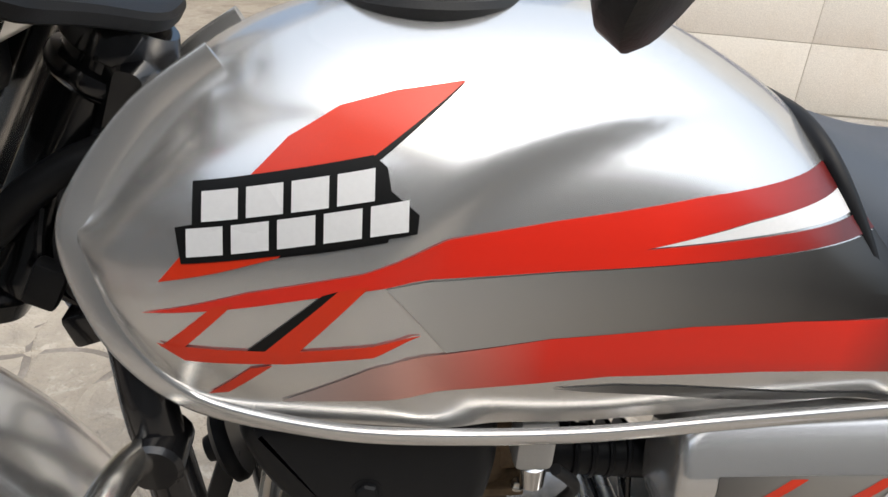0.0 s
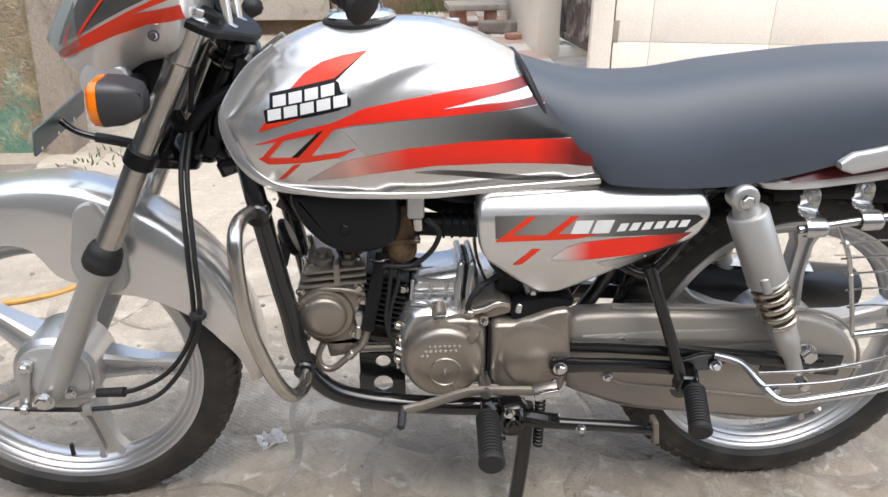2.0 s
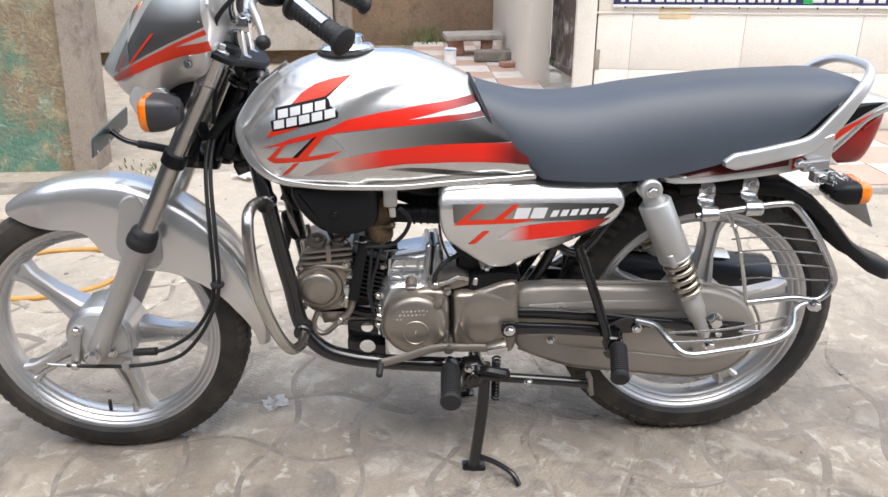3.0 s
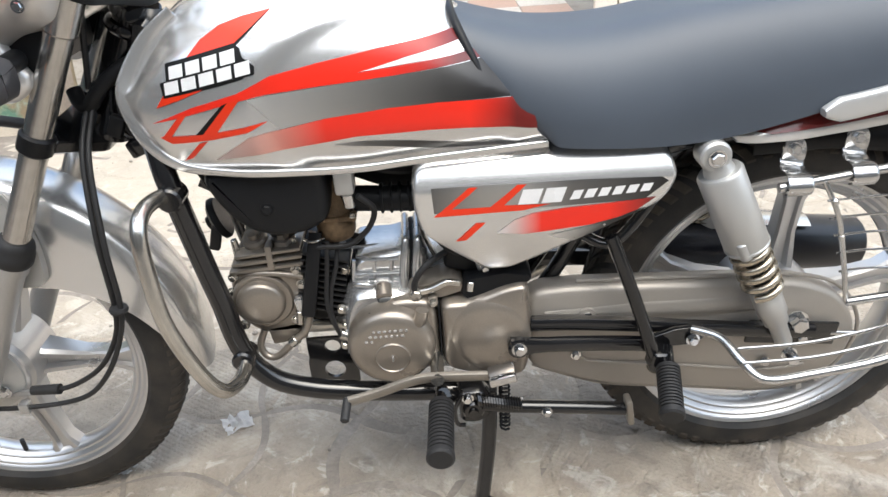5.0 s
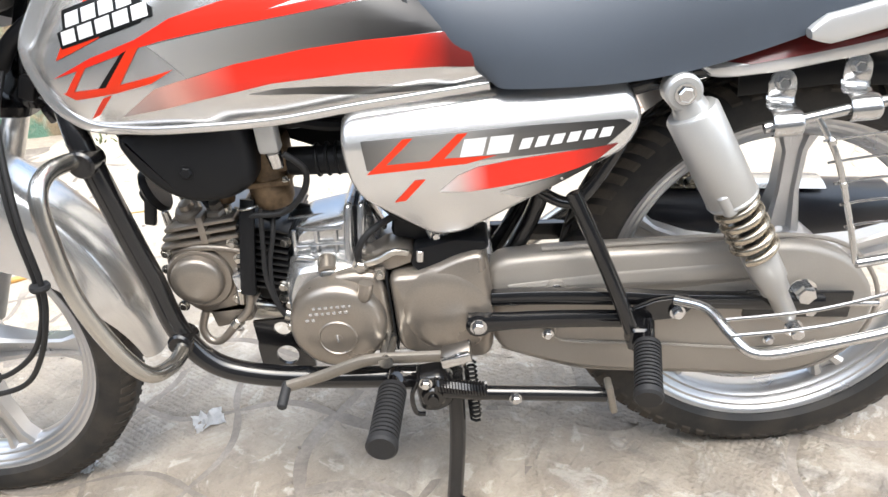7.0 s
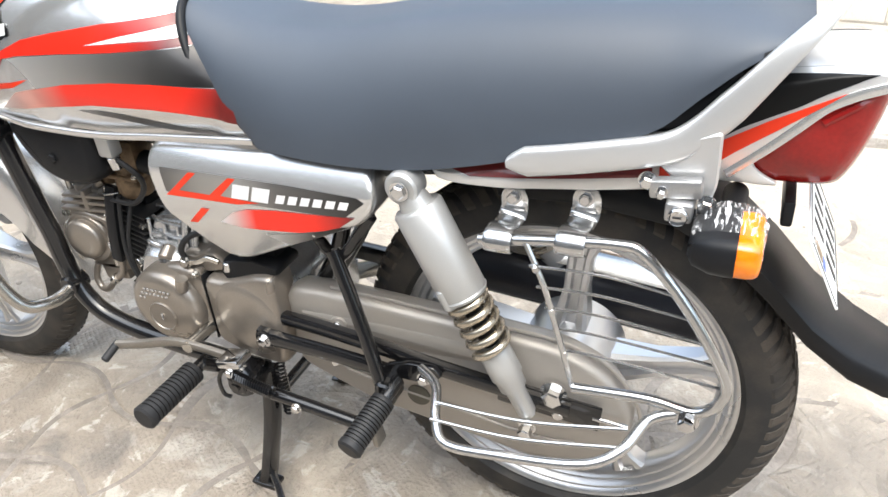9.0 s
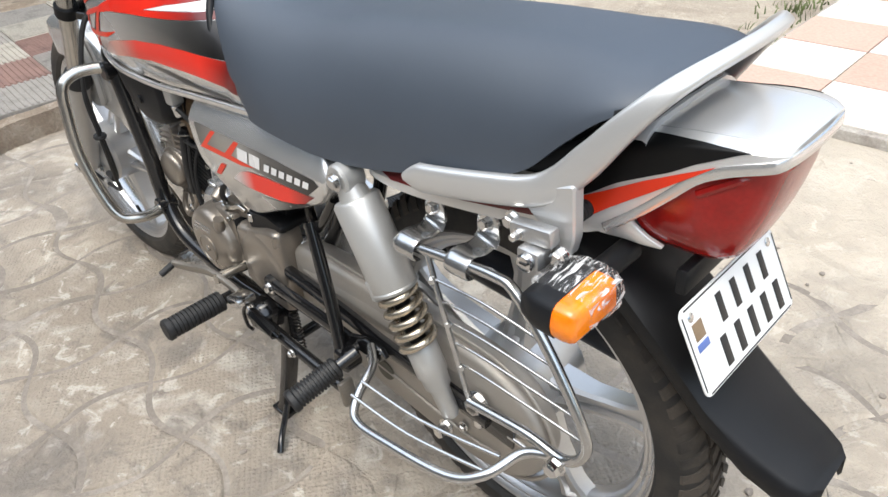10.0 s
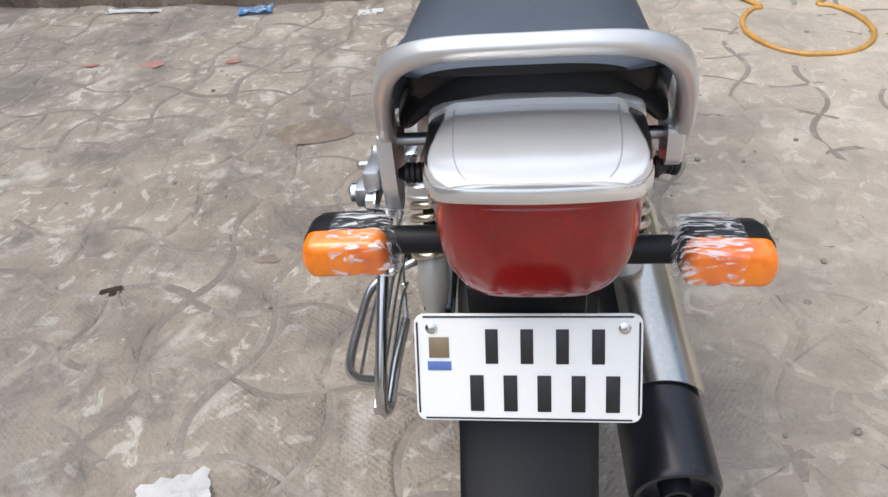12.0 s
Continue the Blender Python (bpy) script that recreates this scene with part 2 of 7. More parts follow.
def film(name, *stops, metal=0.0, axis="X"):
    """A printed sticker whose ink fades along one axis: stops are (place, colour)."""
    m = mat(name, (0.5, 0.5, 0.5), 0.33, metal, 0.02, bump=0.0, coat=0.12)
    n, l = m.node_tree.nodes, m.node_tree.links
    geo = n.new("ShaderNodeNewGeometry")
    sep = n.new("ShaderNodeSeparateXYZ")
    l.new(geo.outputs["Position"], sep.inputs[0])
    mr = n.new("ShaderNodeMapRange")
    x0, x1 = stops[0][0], stops[-1][0]
    mr.inputs["From Min"].default_value, mr.inputs["From Max"].default_value = x0, x1
    l.new(sep.outputs[axis], mr.inputs["Value"])
    ramp = n.new("ShaderNodeValToRGB")
    el = ramp.color_ramp.elements
    el[0].position, el[0].color = 0.0, (*stops[0][1], 1)
    el[1].position, el[1].color = 1.0, (*stops[-1][1], 1)
    for x, c in stops[1:-1]:
        e = el.new((x - x0) / (x1 - x0))
        e.color = (*c, 1)
    l.new(mr.outputs["Result"], ramp.inputs["Fac"])
    l.new(ramp.outputs["Color"], n["Principled BSDF"].inputs["Base Color"])
    return m


R_, S_, K_ = (0.74, 0.022, 0.008), (0.57, 0.562, 0.545), (0.05, 0.045, 0.045)
RED_MID = film("red_stripe_film", (-0.25, R_), (0.03, R_), (0.14, (0.10, 0.012, 0.012)))
RED_LOW = film("red_band_film", (-0.17, (0.44, 0.36, 0.33)), (-0.10, (0.52, 0.25, 0.20)), (-0.03, R_), (0.15, R_), (0.21, (0.12, 0.012, 0.01)))
GREY_BAND = film("grey_band_film", (-0.11, S_), (-0.02, (0.36, 0.35, 0.33)), (0.05, (0.20, 0.195, 0.185)), (0.12, (0.08, 0.077, 0.074)), (0.18, (0.025, 0.024, 0.024)), metal=0.6)
PANEL_DARK = film("dark_panel_film", (0.09, (0.13, 0.125, 0.12)), (0.16, (0.34, 0.33, 0.31)), (0.22, (0.40, 0.39, 0.37)), (0.28, (0.16, 0.155, 0.15)), (0.40, (0.035, 0.035, 0.035)), metal=0.6)
# shade under the tank's lower bulge, put into the colour
ARC_SHADE = film("painted_arc_shade", (-0.023, (0.34, 0.335, 0.325)), (0.02, (0.12, 0.118, 0.115)), (0.08, (0.06, 0.058, 0.056)), (0.17, (0.16, 0.157, 0.152)), metal=0.5)
COWL_FILM = film("charcoal_fade_film", (0.85, (0.20, 0.20, 0.20)), (0.895, (0.10, 0.10, 0.10)), (0.93, (0.11, 0.11, 0.11)), (0.955, (0.27, 0.27, 0.265)), (0.985, (0.60, 0.595, 0.585)), metal=0.5, axis="Z")
PANEL_FADE = film("silver_to_black_film", (0.25, (0.68, 0.675, 0.66)), (0.29, (0.36, 0.355, 0.345)), (0.33, (0.06, 0.06, 0.06)), (0.38, (0.02, 0.02, 0.02)), metal=0.7)
PANEL_RED = film("red_panel_film", (0.18, (0.60, 0.585, 0.57)), (0.205, (0.56, 0.40, 0.37)), (0.24, R_), (0.33, R_), (0.385, (0.16, 0.014, 0.012)))
HEADGLASS = bpy.data.materials.new("headlamp_glass")
HEADGLASS.use_nodes = True
HEADGLASS.node_tree.nodes["Principled BSDF"].inputs["Transmission Weight"].default_value = 0.9
HEADGLASS.node_tree.nodes["Principled BSDF"].inputs["Roughness"].default_value = 0.05
HEADGLASS.node_tree.nodes["Principled BSDF"].inputs["Base Color"].default_value = (0.85, 0.92, 0.90, 1)
WRAP = bpy.data.materials.new("clear_film")
WRAP.use_nodes = True
wn_, wl_ = WRAP.node_tree.nodes, WRAP.node_tree.links
wp = wn_["Principled BSDF"]
wp.inputs["Base Color"].default_value = (0.9, 0.9, 0.9, 1)
wp.inputs["Roughness"].default_value = 0.12
wt = wn_.new("ShaderNodeBsdfTransparent")
wx = wn_.new("ShaderNodeMixShader")
wz = wn_.new("ShaderNodeTexNoise")
wz.inputs["Scale"].default_value, wz.inputs["Detail"].default_value, wz.inputs["Distortion"].default_value = 60, 4, 1.2
wr = wn_.new("ShaderNodeMapRange")
wr.inputs["From Min"].default_value, wr.inputs["From Max"].default_value, wr.inputs["To Min"].default_value, wr.inputs["To Max"].default_value = 0.505, 0.61, 0.03, 0.62
wc = wn_.new("ShaderNodeTexCoord")
wm = wn_.new("ShaderNodeMapping")
wm.inputs["Rotation"].default_value, wm.inputs["Scale"].default_value = (0.5, 0.3, 0.6), (3.2, 0.55, 1.4)
wl_.new(wc.outputs["Object"], wm.inputs["Vector"])
wl_.new(wm.outputs["Vector"], wz.inputs["Vector"])
wl_.new(wz.outputs["Fac"], wr.inputs["Value"])
wl_.new(wr.outputs["Result"], wx.inputs["Fac"])
wl_.new(wt.outputs[0], wx.inputs[1])
wl_.new(wp.outputs[0], wx.inputs[2])
wl_.new(wx.outputs[0], wn_["Material Output"].inputs["Surface"])


def masonry(name, col, col2, col3, rough=0.85, s1=1.5, s2=9.0, fine=120.0, bump=0.5, dist=0.006, rand=0.0, low=0.42, high=0.62, smear=None, blotch=None, studs=None, strong=0.0, far_tone=None, grit=0.55):
    """Dusty mineral surface: two stain scales, fine grit and relief."""
    m = bpy.data.materials.new(name)
    m.use_nodes = True
    nt = m.node_tree
    n, l = nt.nodes, nt.links
    p = n["Principled BSDF"]
    geo = n.new("ShaderNodeNewGeometry")
    tex = []
    for s, d in ((s1, 8), (s2, 10), (fine, 4)):
        t = n.new("ShaderNodeTexNoise")
        t.inputs["Scale"].default_value, t.inputs["Detail"].default_value, t.inputs["Roughness"].default_value = s, d, 0.62
        l.new(geo.outputs["Position"], t.inputs["Vector"])
        tex.append(t)

    def mr(src, a, b, c=0.0, d=1.0):
        r = n.new("ShaderNodeMapRange")
        for k, v in (("From Min", a), ("From Max", b), ("To Min", c), ("To Max", d)):
            r.inputs[k].default_value = v
        l.new(src, r.inputs["Value"])
        return r.outputs["Result"]

    def mx(f, a, b, blend="MIX"):
        x = n.new("ShaderNodeMix")
        x.data_type, x.blend_type = "RGBA", blend
        for key, v in (("Factor", f), ("A", a), ("B", b)):
            if isinstance(v, (tuple, float)):
                x.inputs[key].default_value = (*v, 1) if isinstance(v, tuple) else v
            else:
                l.new(v, x.inputs[key])
        return x.outputs["Result"]
    c = mx(mr(tex[0].outputs["Fac"], low, high), col, col2)
    c = mx(mr(tex[1].outputs["Fac"], 0.5, 0.68), c, col3)
    c = mx(grit, c, mr(tex[2].outputs["Fac"], 0.3, 0.7, 0.7, 1.2), "MULTIPLY")
    for colour, scale, lo, hi, warp in ([(smear, 5.5, 0.585, 0.70, 0.7), (smear, 16.0, 0.60, 0.655, 0.9)] if smear else []) + ([(blotch, 2.3, 0.50, 0.68, 0.6), (blotch, 8.0, 0.56, 0.70, 0.8)] if blotch else []):
        t = n.new("ShaderNodeTexNoise")
        t.inputs["Scale"].default_value, t.inputs["Detail"].default_value, t.inputs["Roughness"].default_value, t.inputs["Distortion"].default_value = scale, 7, 0.62, warp
        mp = n.new("ShaderNodeMapping")
        mp.inputs["Location"].default_value = (scale, 3.0 + scale, 0)
        l.new(geo.outputs["Position"], mp.inputs["Vector"])
        l.new(mp.outputs["Vector"], t.inputs["Vector"])
        c = mx(mr(t.outputs["Fac"], lo - strong, hi - strong, 0.0, 0.8), c, colour)
    if far_tone:
        # paler tone mixed in towards +y, its edge broken by noise
        sep = n.new("ShaderNodeSeparateXYZ")
        l.new(geo.outputs["Position"], sep.inputs[0])
        wave = n.new("ShaderNodeMath")
        wave.operation = "MULTIPLY_ADD"
        wave.inputs[1].default_value = 1.6
        l.new(tex[1].outputs["Fac"], wave.inputs[0])
        l.new(sep.outputs["Y"], wave.inputs[2])
        c = mx(mr(wave.outputs[0], 0.6, 2.0, 0.0, 0.65), c, far_tone)
    if rand:
        oi = n.new("ShaderNodeObjectInfo")
        c = mx(1.0, c, mr(oi.outputs["Random"], 0, 1, 1 - rand, 1 + rand), "MULTIPLY")
    l.new(c, p.inputs["Base Color"])
    p.inputs["Roughness"].default_value = rough
    b = n.new("ShaderNodeBump")
    b.inputs["Strength"].default_value, b.inputs["Distance"].default_value = bump, dist
    add = n.new("ShaderNodeMath")
    l.new(tex[1].outputs["Fac"], add.inputs[0])
    l.new(tex[2].outputs["Fac"], add.inputs[1])
    height = add.outputs[0]
    if studs:
        vo = n.new("ShaderNodeTexVoronoi")
        vo.inputs["Scale"].default_value, vo.inputs["Randomness"].default_value = studs, 0.15
        tw = n.new("ShaderNodeMapping")
        tw.inputs["Rotation"].default_value = (0, 0, 0.6)
        l.new(geo.outputs["Position"], tw.inputs["Vector"])
        l.new(tw.outputs["Vector"], vo.inputs["Vector"])
        mask = mr(tex[0].outputs["Fac"], 0.40, 0.58)
        st = n.new("ShaderNodeMath")
        st.operation = "MULTIPLY"
        l.new(mr(vo.outputs["Distance"], 0.2, 0.6, 1.0, 0.0), st.inputs[0])
        l.new(mask, st.inputs[1])
        lump = n.new("ShaderNodeTexNoise")
        lump.inputs["Scale"].default_value, lump.inputs["Detail"].default_value, lump.inputs["Distortion"].default_value = 22, 6, 1.0
        l.new(geo.outputs["Position"], lump.inputs["Vector"])
        s1_ = n.new("ShaderNodeMath")
        s1_.operation = "MULTIPLY_ADD"
        s1_.inputs[1].default_value = 0.34
        l.new(st.outputs[0], s1_.inputs[0])
        l.new(height, s1_.inputs[2])
        s2_ = n.new("ShaderNodeMath")
        s2_.operation = "MULTIPLY_ADD"
        s2_.inputs[1].default_value = 2.2
        l.new(lump.outputs["Fac"], s2_.inputs[0])
        l.new(s1_.outputs[0], s2_.inputs[2])
        height = s2_.outputs[0]
    l.new(height, b.inputs["Height"])
    l.new(b.outputs["Normal"], p.inputs["Normal"])
    return m


PAVER = masonry("dusty_paver", (0.270, 0.230, 0.184), (0.322, 0.278, 0.225), (0.375, 0.330, 0.270), 0.9, 2.4, 6.0, 120, 0.75, 0.008, rand=0.08, low=0.40, high=0.60, smear=(0.50, 0.462, 0.405), blotch=(0.150, 0.134, 0.118), studs=105, strong=0.032, far_tone=(0.51, 0.452, 0.37), grit=0.26)
DUST = masonry("pale_dust", (0.282, 0.242, 0.194), (0.325, 0.282, 0.229), (0.372, 0.328, 0.268), 0.95, 2.5, 7.0, 120, 0.75, 0.008, smear=(0.50, 0.462, 0.400), blotch=(0.160, 0.143, 0.125), studs=105, strong=0.028, far_tone=(0.51, 0.452, 0.37), grit=0.26)
SAND = masonry("sandy_dirt", (0.375, 0.325, 0.262), (0.44, 0.385, 0.315), (0.33, 0.285, 0.232), 0.95, 0.9, 6.0, 90, 0.8, 0.012, smear=(0.48, 0.425, 0.35), blotch=(0.24, 0.20, 0.16))
JOINT = masonry("joint_dirt", (0.19, 0.165, 0.14), (0.25, 0.22, 0.19), (0.34, 0.305, 0.265), 0.95, 2.0, 9.0, 150, 0.6, 0.004)
CREAM = masonry("cream_wall_tile", (0.80, 0.75, 0.66), (0.82, 0.775, 0.69), (0.77, 0.715, 0.62), 0.45, 0.7, 4.0, 220, 0.03, 0.001, low=0.3, high=0.7)
CONCRETE = masonry("worn_concrete", (0.36, 0.33, 0.29), (0.44, 0.41, 0.37), (0.27, 0.24, 0.21), 0.9, 1.7, 9.0, 100, 0.7, 0.008)
GROUT = mat("wall_grout", (0.63, 0.575, 0.49), 0.9, 0.0, 0.1)
LEDGE = masonry("brown_mortar", (0.255, 0.200, 0.150), (0.33, 0.265, 0.205), (0.40, 0.34, 0.27), 0.95, 2.4, 9.0, 110, 1.0, 0.016, smear=(0.42, 0.36, 0.29), blotch=(0.13, 0.10, 0.075))
GREY_WALL = masonry("greying_plaster", (0.52, 0.47, 0.41), (0.58, 0.53, 0.47), (0.44, 0.39, 0.33), 0.8, 1.1, 5.0, 60, 0.2, 0.004, blotch=(0.36, 0.31, 0.26))
# for the added wall out of view, dark so the silver paint mirrors it
DARK_REFLECTED = masonry("dark_reflected_wall", (0.085, 0.095, 0.105), (0.12, 0.13, 0.135), (0.06, 0.065, 0.07), 0.9, 0.8, 5.0, 60, 0.5, 0.006)
# for the added light-blocking wall behind the camera
BLOCKER_WALL = masonry("dull_blocker_wall", (0.17, 0.165, 0.155), (0.23, 0.22, 0.205), (0.12, 0.115, 0.105), 0.9, 0.8, 5.0, 60, 0.4, 0.006)
TILE_W = masonry("white_floor_tile", (0.66, 0.62, 0.56), (0.70, 0.66, 0.61), (0.58, 0.53, 0.47), 0.4, 1.2, 8.0, 80, 0.08, 0.002)
TILE_P = masonry("pink_floor_tile", (0.50, 0.34, 0.27), (0.54, 0.38, 0.31), (0.48, 0.36, 0.29), 0.4, 1.2, 8.0, 80, 0.08, 0.002)
OLD_PAINT = masonry("peeling_painted_plaster", (0.14, 0.26, 0.19), (0.30, 0.24, 0.155), (0.48, 0.41, 0.25), 0.8, 1.9, 8.0, 60, 0.9, 0.012, low=0.47, high=0.53, smear=(0.36, 0.42, 0.34), blotch=(0.24, 0.185, 0.125))
BROWN_WALL = masonry("brown_mud_wall", (0.22, 0.15, 0.10), (0.28, 0.20, 0.13), (0.17, 0.12, 0.08), 0.95, 1.5, 6.0, 40, 0.8, 0.015)
POST = masonry("weathered_post", (0.30, 0.25, 0.20), (0.36, 0.305, 0.25), (0.22, 0.18, 0.15), 0.9, 2.0, 12.0, 90, 0.6, 0.006)
BRICK = masonry("red_brick", (0.34, 0.16, 0.11), (0.40, 0.22, 0.16), (0.42, 0.33, 0.27), 0.9, 3.0, 12.0, 120, 0.6, 0.005)

# ---- the tank's form ----
tank_top = spline((-0.285, 0.752), (-0.27, 0.778), (-0.25, 0.803), (-0.22, 0.830), (-0.18, 0.850), (-0.14, 0.861), (-0.05, 0.868), (0.03, 0.862), (0.108, 0.830), (0.17, 0.790), (0.25, 0.735))
tank_bottom = spline((-0.285, 0.728), (-0.27, 0.690), (-0.245, 0.662), (-0.21, 0.648), (-0.1, 0.641), (0.0, 0.638), (0.1, 0.644), (0.25, 0.650))
tank_width = spline((-0.285, 0.086), (-0.27, 0.101), (-0.25, 0.114), (-0.22, 0.125), (-0.18, 0.132), (-0.1, 0.140), (0.0, 0.141), (0.1, 0.137), (0.2, 0.128), (0.25, 0.122))


def tank_side(x, z):
    """Half the tank's width at x and height z."""
    b, t, w = tank_bottom(x), tank_top(x), tank_width(x)
    u = min(max((z - b) / (t - b), 0.0), 1.0)
    if u < 0.25:
        g = 1 - (0.07 + 0.03 * min(max((x + 0.15) / 0.2, 0.0), 1.0)) * ((0.25 - u) / 0.25) ** 1.7
    else:
        g = max(0.0, 1 - ((u - 0.25) / 0.75) ** 2.5) ** 0.5
    e = math.hypot((x - 0.055) / 0.178, (z - 0.715) / 0.112)
    k = min(max((1.04 - e) / 0.16, 0.0), 1.0)
    return w * g - 0.007 * k * k * (3 - 2 * k)

# ---- the yard ----
bm = bmesh.new()
bmesh.ops.create_grid(bm, x_segments=160, y_segments=160, size=40)
for v in bm.verts:
    inner = -1.8 < v.co.x < 4.9 and -4.6 < v.co.y < 2.3
    v.co.z = 0.0035 if inner else -0.004 + 0.02 * noise.noise(v.co * 0.8) + (0.01 if v.co.y > 2.3 and v.co.x < 0 else 0)
ground_inner = [f for f in bm.faces if -1.9 < f.calc_center_median().x < 4.9 and -4.6 < f.calc_center_median().y < 2.1]
for f in ground_inner:
    f.material_index = 1
ground = tagged(part("ground", bm, SAND, smooth=60), "sandy brown dirt yard with dusty interlocking pavers", "ground", kind="structure")

ground.data.materials.append(JOINT)
# dust and cement spill over the pavers
bm = bmesh.new()
bmesh.ops.create_grid(bm, x_segments=216, y_segments=216, size=2.5)
for v in bm.verts:
    q = v.co * 1.35 + Vector((1.55, -1.05, 0))
    edge = min(1.0, max(0.0, (abs(v.co.x) - 2.3) / 0.2), 1.0) + min(1.0, max(0.0, (abs(v.co.y) - 2.3) / 0.2))
    v.co = Vector((q.x, q.y, 0.0024 + 0.0042 * noise.noise(q * 1.7) + 0.0026 * noise.noise(q * 7) + 0.0012 * noise.noise(q * 26) + 0.0005 * min(1.0, max(0.0, q.x / 0.8)) + 0.0011 * min(1.0, max(0.0, (q.y + 0.2) / 0.6)) + 0.0009 * min(1.0, max(0.0, (q.y - 0.3) / 0.6)) - 0.0008 * min(1.0, max(0.0, (-q.y - 0.1) / 0.5)) * min(1.0, max(0.0, q.x / 0.5)) - 0.01 * edge))
tagged(part("dust_layer", bm, DUST, ground, "pale dust and cement spill between the pavers", smooth=60), kind="stuff")
PLAT_Z = 0.05


def slab(name, x0, x1, y0, y1, z0, z1, material, label, category, bevel=0.01):
    bm = box((x1 - x0, y1 - y0, z1 - z0), at((x0 + x1) / 2, (y0 + y1) / 2, (z0 + z1) / 2), bevel=bevel)
    return tagged(part(name, bm, material), label, category, kind="structure")


def rough_slab(name, x0, x1, y0, y1, z0, z1, material, label, category, amount=0.02, cuts=60):
    """A block whose faces and edges have crumbled a little."""
    bm = bmesh.new()
    nx, ny = max(2, int((x1 - x0) / 0.06)), max(2, int((y1 - y0) / 0.06))
    nx, ny = min(nx, cuts), min(ny, 160)
    top = [[bm.verts.new((x0 + (x1 - x0) * i / nx, y0 + (y1 - y0) * j / ny, z1)) for j in range(ny + 1)] for i in range(nx + 1)]
    for i in range(nx):
        for j in range(ny):
            bm.faces.new((top[i][j], top[i + 1][j], top[i + 1][j + 1], top[i][j + 1]))
    edge = [top[i][0] for i in range(nx + 1)] + [top[nx][j] for j in range(1, ny + 1)] + [top[i][ny] for i in range(nx - 1, -1, -1)] + [top[0][j] for j in range(ny - 1, 0, -1)]
    for level in (0.6, 0.25, 0.0):
        low = [bm.verts.new((v.co.x, v.co.y, z0 + (z1 - z0) * level)) for v in edge]
        for i in range(len(edge)):
            k = (i + 1) % len(edge)
            bm.faces.new((edge[i], edge[k], low[k], low[i]))
        edge = low
    for v in bm.verts:
        n1 = noise.noise_vector(v.co * 3.0) * amount + noise.noise_vector(v.co * 14) * amount * 0.5
        v.co += Vector((n1.x, n1.y, n1.z * 0.35))
    return tagged(part(name, bm, material, smooth=50), label, category, kind="structure")


platform = slab("platform", 0.06, 6.0, 1.56, 6.5, -0.1, PLAT_Z - 0.010, CONCRETE, "low plastered platform with pink and white checkered tiles", "platform", 0.012)
# the house wall stands at a slight angle; its own x runs along it, y into it
HOUSE = Matrix.Translation((1.8, 2.685, 0)) @ Matrix.Rotation(radians(-10), 4, "Z")


def on_house(x0, x1, y0, y1, z0, z1, bevel=0.002):
    return box((x1 - x0, y1 - y0, z1 - z0), HOUSE @ at((x0 + x1) / 2, (y0 + y1) / 2, (z0 + z1) / 2), bevel=bevel)


house_wall = tagged(part("wall_house", on_house(-0.735, 4.2, 0.004, 0.13, -0.05, 2.9), GROUT), "cream tiled outside wall of a house", "wall", kind="structure")
tagged(part("trim", on_house(-0.745, 4.2, -0.006, 0.006, 0.655, 0.664, 0.002), CREAM), "thin cream moulding along the house wall", "moulding", kind="structure")
tagged(part("wall_corner", on_house(-0.855, -0.745, -0.03, 0.13, -0.05, 2.9, 0.006), CREAM), "cream plastered corner of the house wall", "wall", kind="structure")
for row, (z0, z1) in enumerate(((0.05, 0.352), (0.355, 0.655), (0.664, 0.92), (0.923, 1.22), (1.223, 1.52), (1.523, 1.82), (1.823, 2.12), (2.123, 2.42), (2.423, 2.72))):
    for col in range(9):
        x0 = -0.735 + 0.5995 * col - (0.41 if col else 0)
        x1 = min(-0.735 + 0.5995 * (col + 1) - 0.41, 4.2) - 0.003
        part("wall_tile", on_house(x0, x1, 0.0, 0.004, z0, z1, 0.0008), CREAM, house_wall)
# iron ring mark and a yellow smear on the wall
part("wall_mark", on_house(-0.742, -0.712, -0.003, -0.0005, 0.35, 0.46, 0.001), mat("rust_grey_mark", (0.30, 0.26, 0.21), 0.7), house_wall)
part("wall_mark", on_house(-0.41, -0.24, -0.0025, -0.0005, 0.63, 0.69, 0.001), mat("ochre_smear", (0.80, 0.64, 0.36), 0.7), house_wall)
slab("wall_passage", 1.95, 2.15, 2.70, 4.2, -0.05, 2.9, CREAM, "cream inside wall of a passage", "wall")
slab("wall_pillar", 0.90, 1.06, 4.10, 6.5, -0.05, 2.9, CREAM, "cream painted wall with a stained base", "wall")
rough_slab("wall_back", -1.0, 0.90, 6.5, 6.8, -0.05, 2.2, BROWN_WALL, "rough brown mud wall with plaster scars", "wall", 0.03)
slab("wall_outhouse", -4.2, -0.62, 5.30, 5.5, 0.13, 2.2, GREY_WALL, "cream plastered outhouse wall over a dark gap", "wall")
slab("wall_plinth", -4.2, -0.62, 5.42, 5.6, -0.05, 0.13, BROWN_WALL, "dark recessed plinth below the outhouse wall", "wall")
slab("post_2", -0.60, -0.46, 5.32, 5.46, -0.05, 2.2, POST, "pale worn wooden post beside the outhouse", "post", 0.012)
ledge = rough_slab("ledge", -4.25, -1.80, -4.0, 1.25, -0.08, 0.085, LEDGE, "low brown mortar ledge with ribbed red and grey tiles and a broken edge", "ledge", 0.055)
ledge.data.transform(Matrix.Translation((-1.72, -0.9, 0)) @ Matrix.Rotation(radians(-6), 4, "Z") @ Matrix.Translation((1.80, 0.9, 0)))
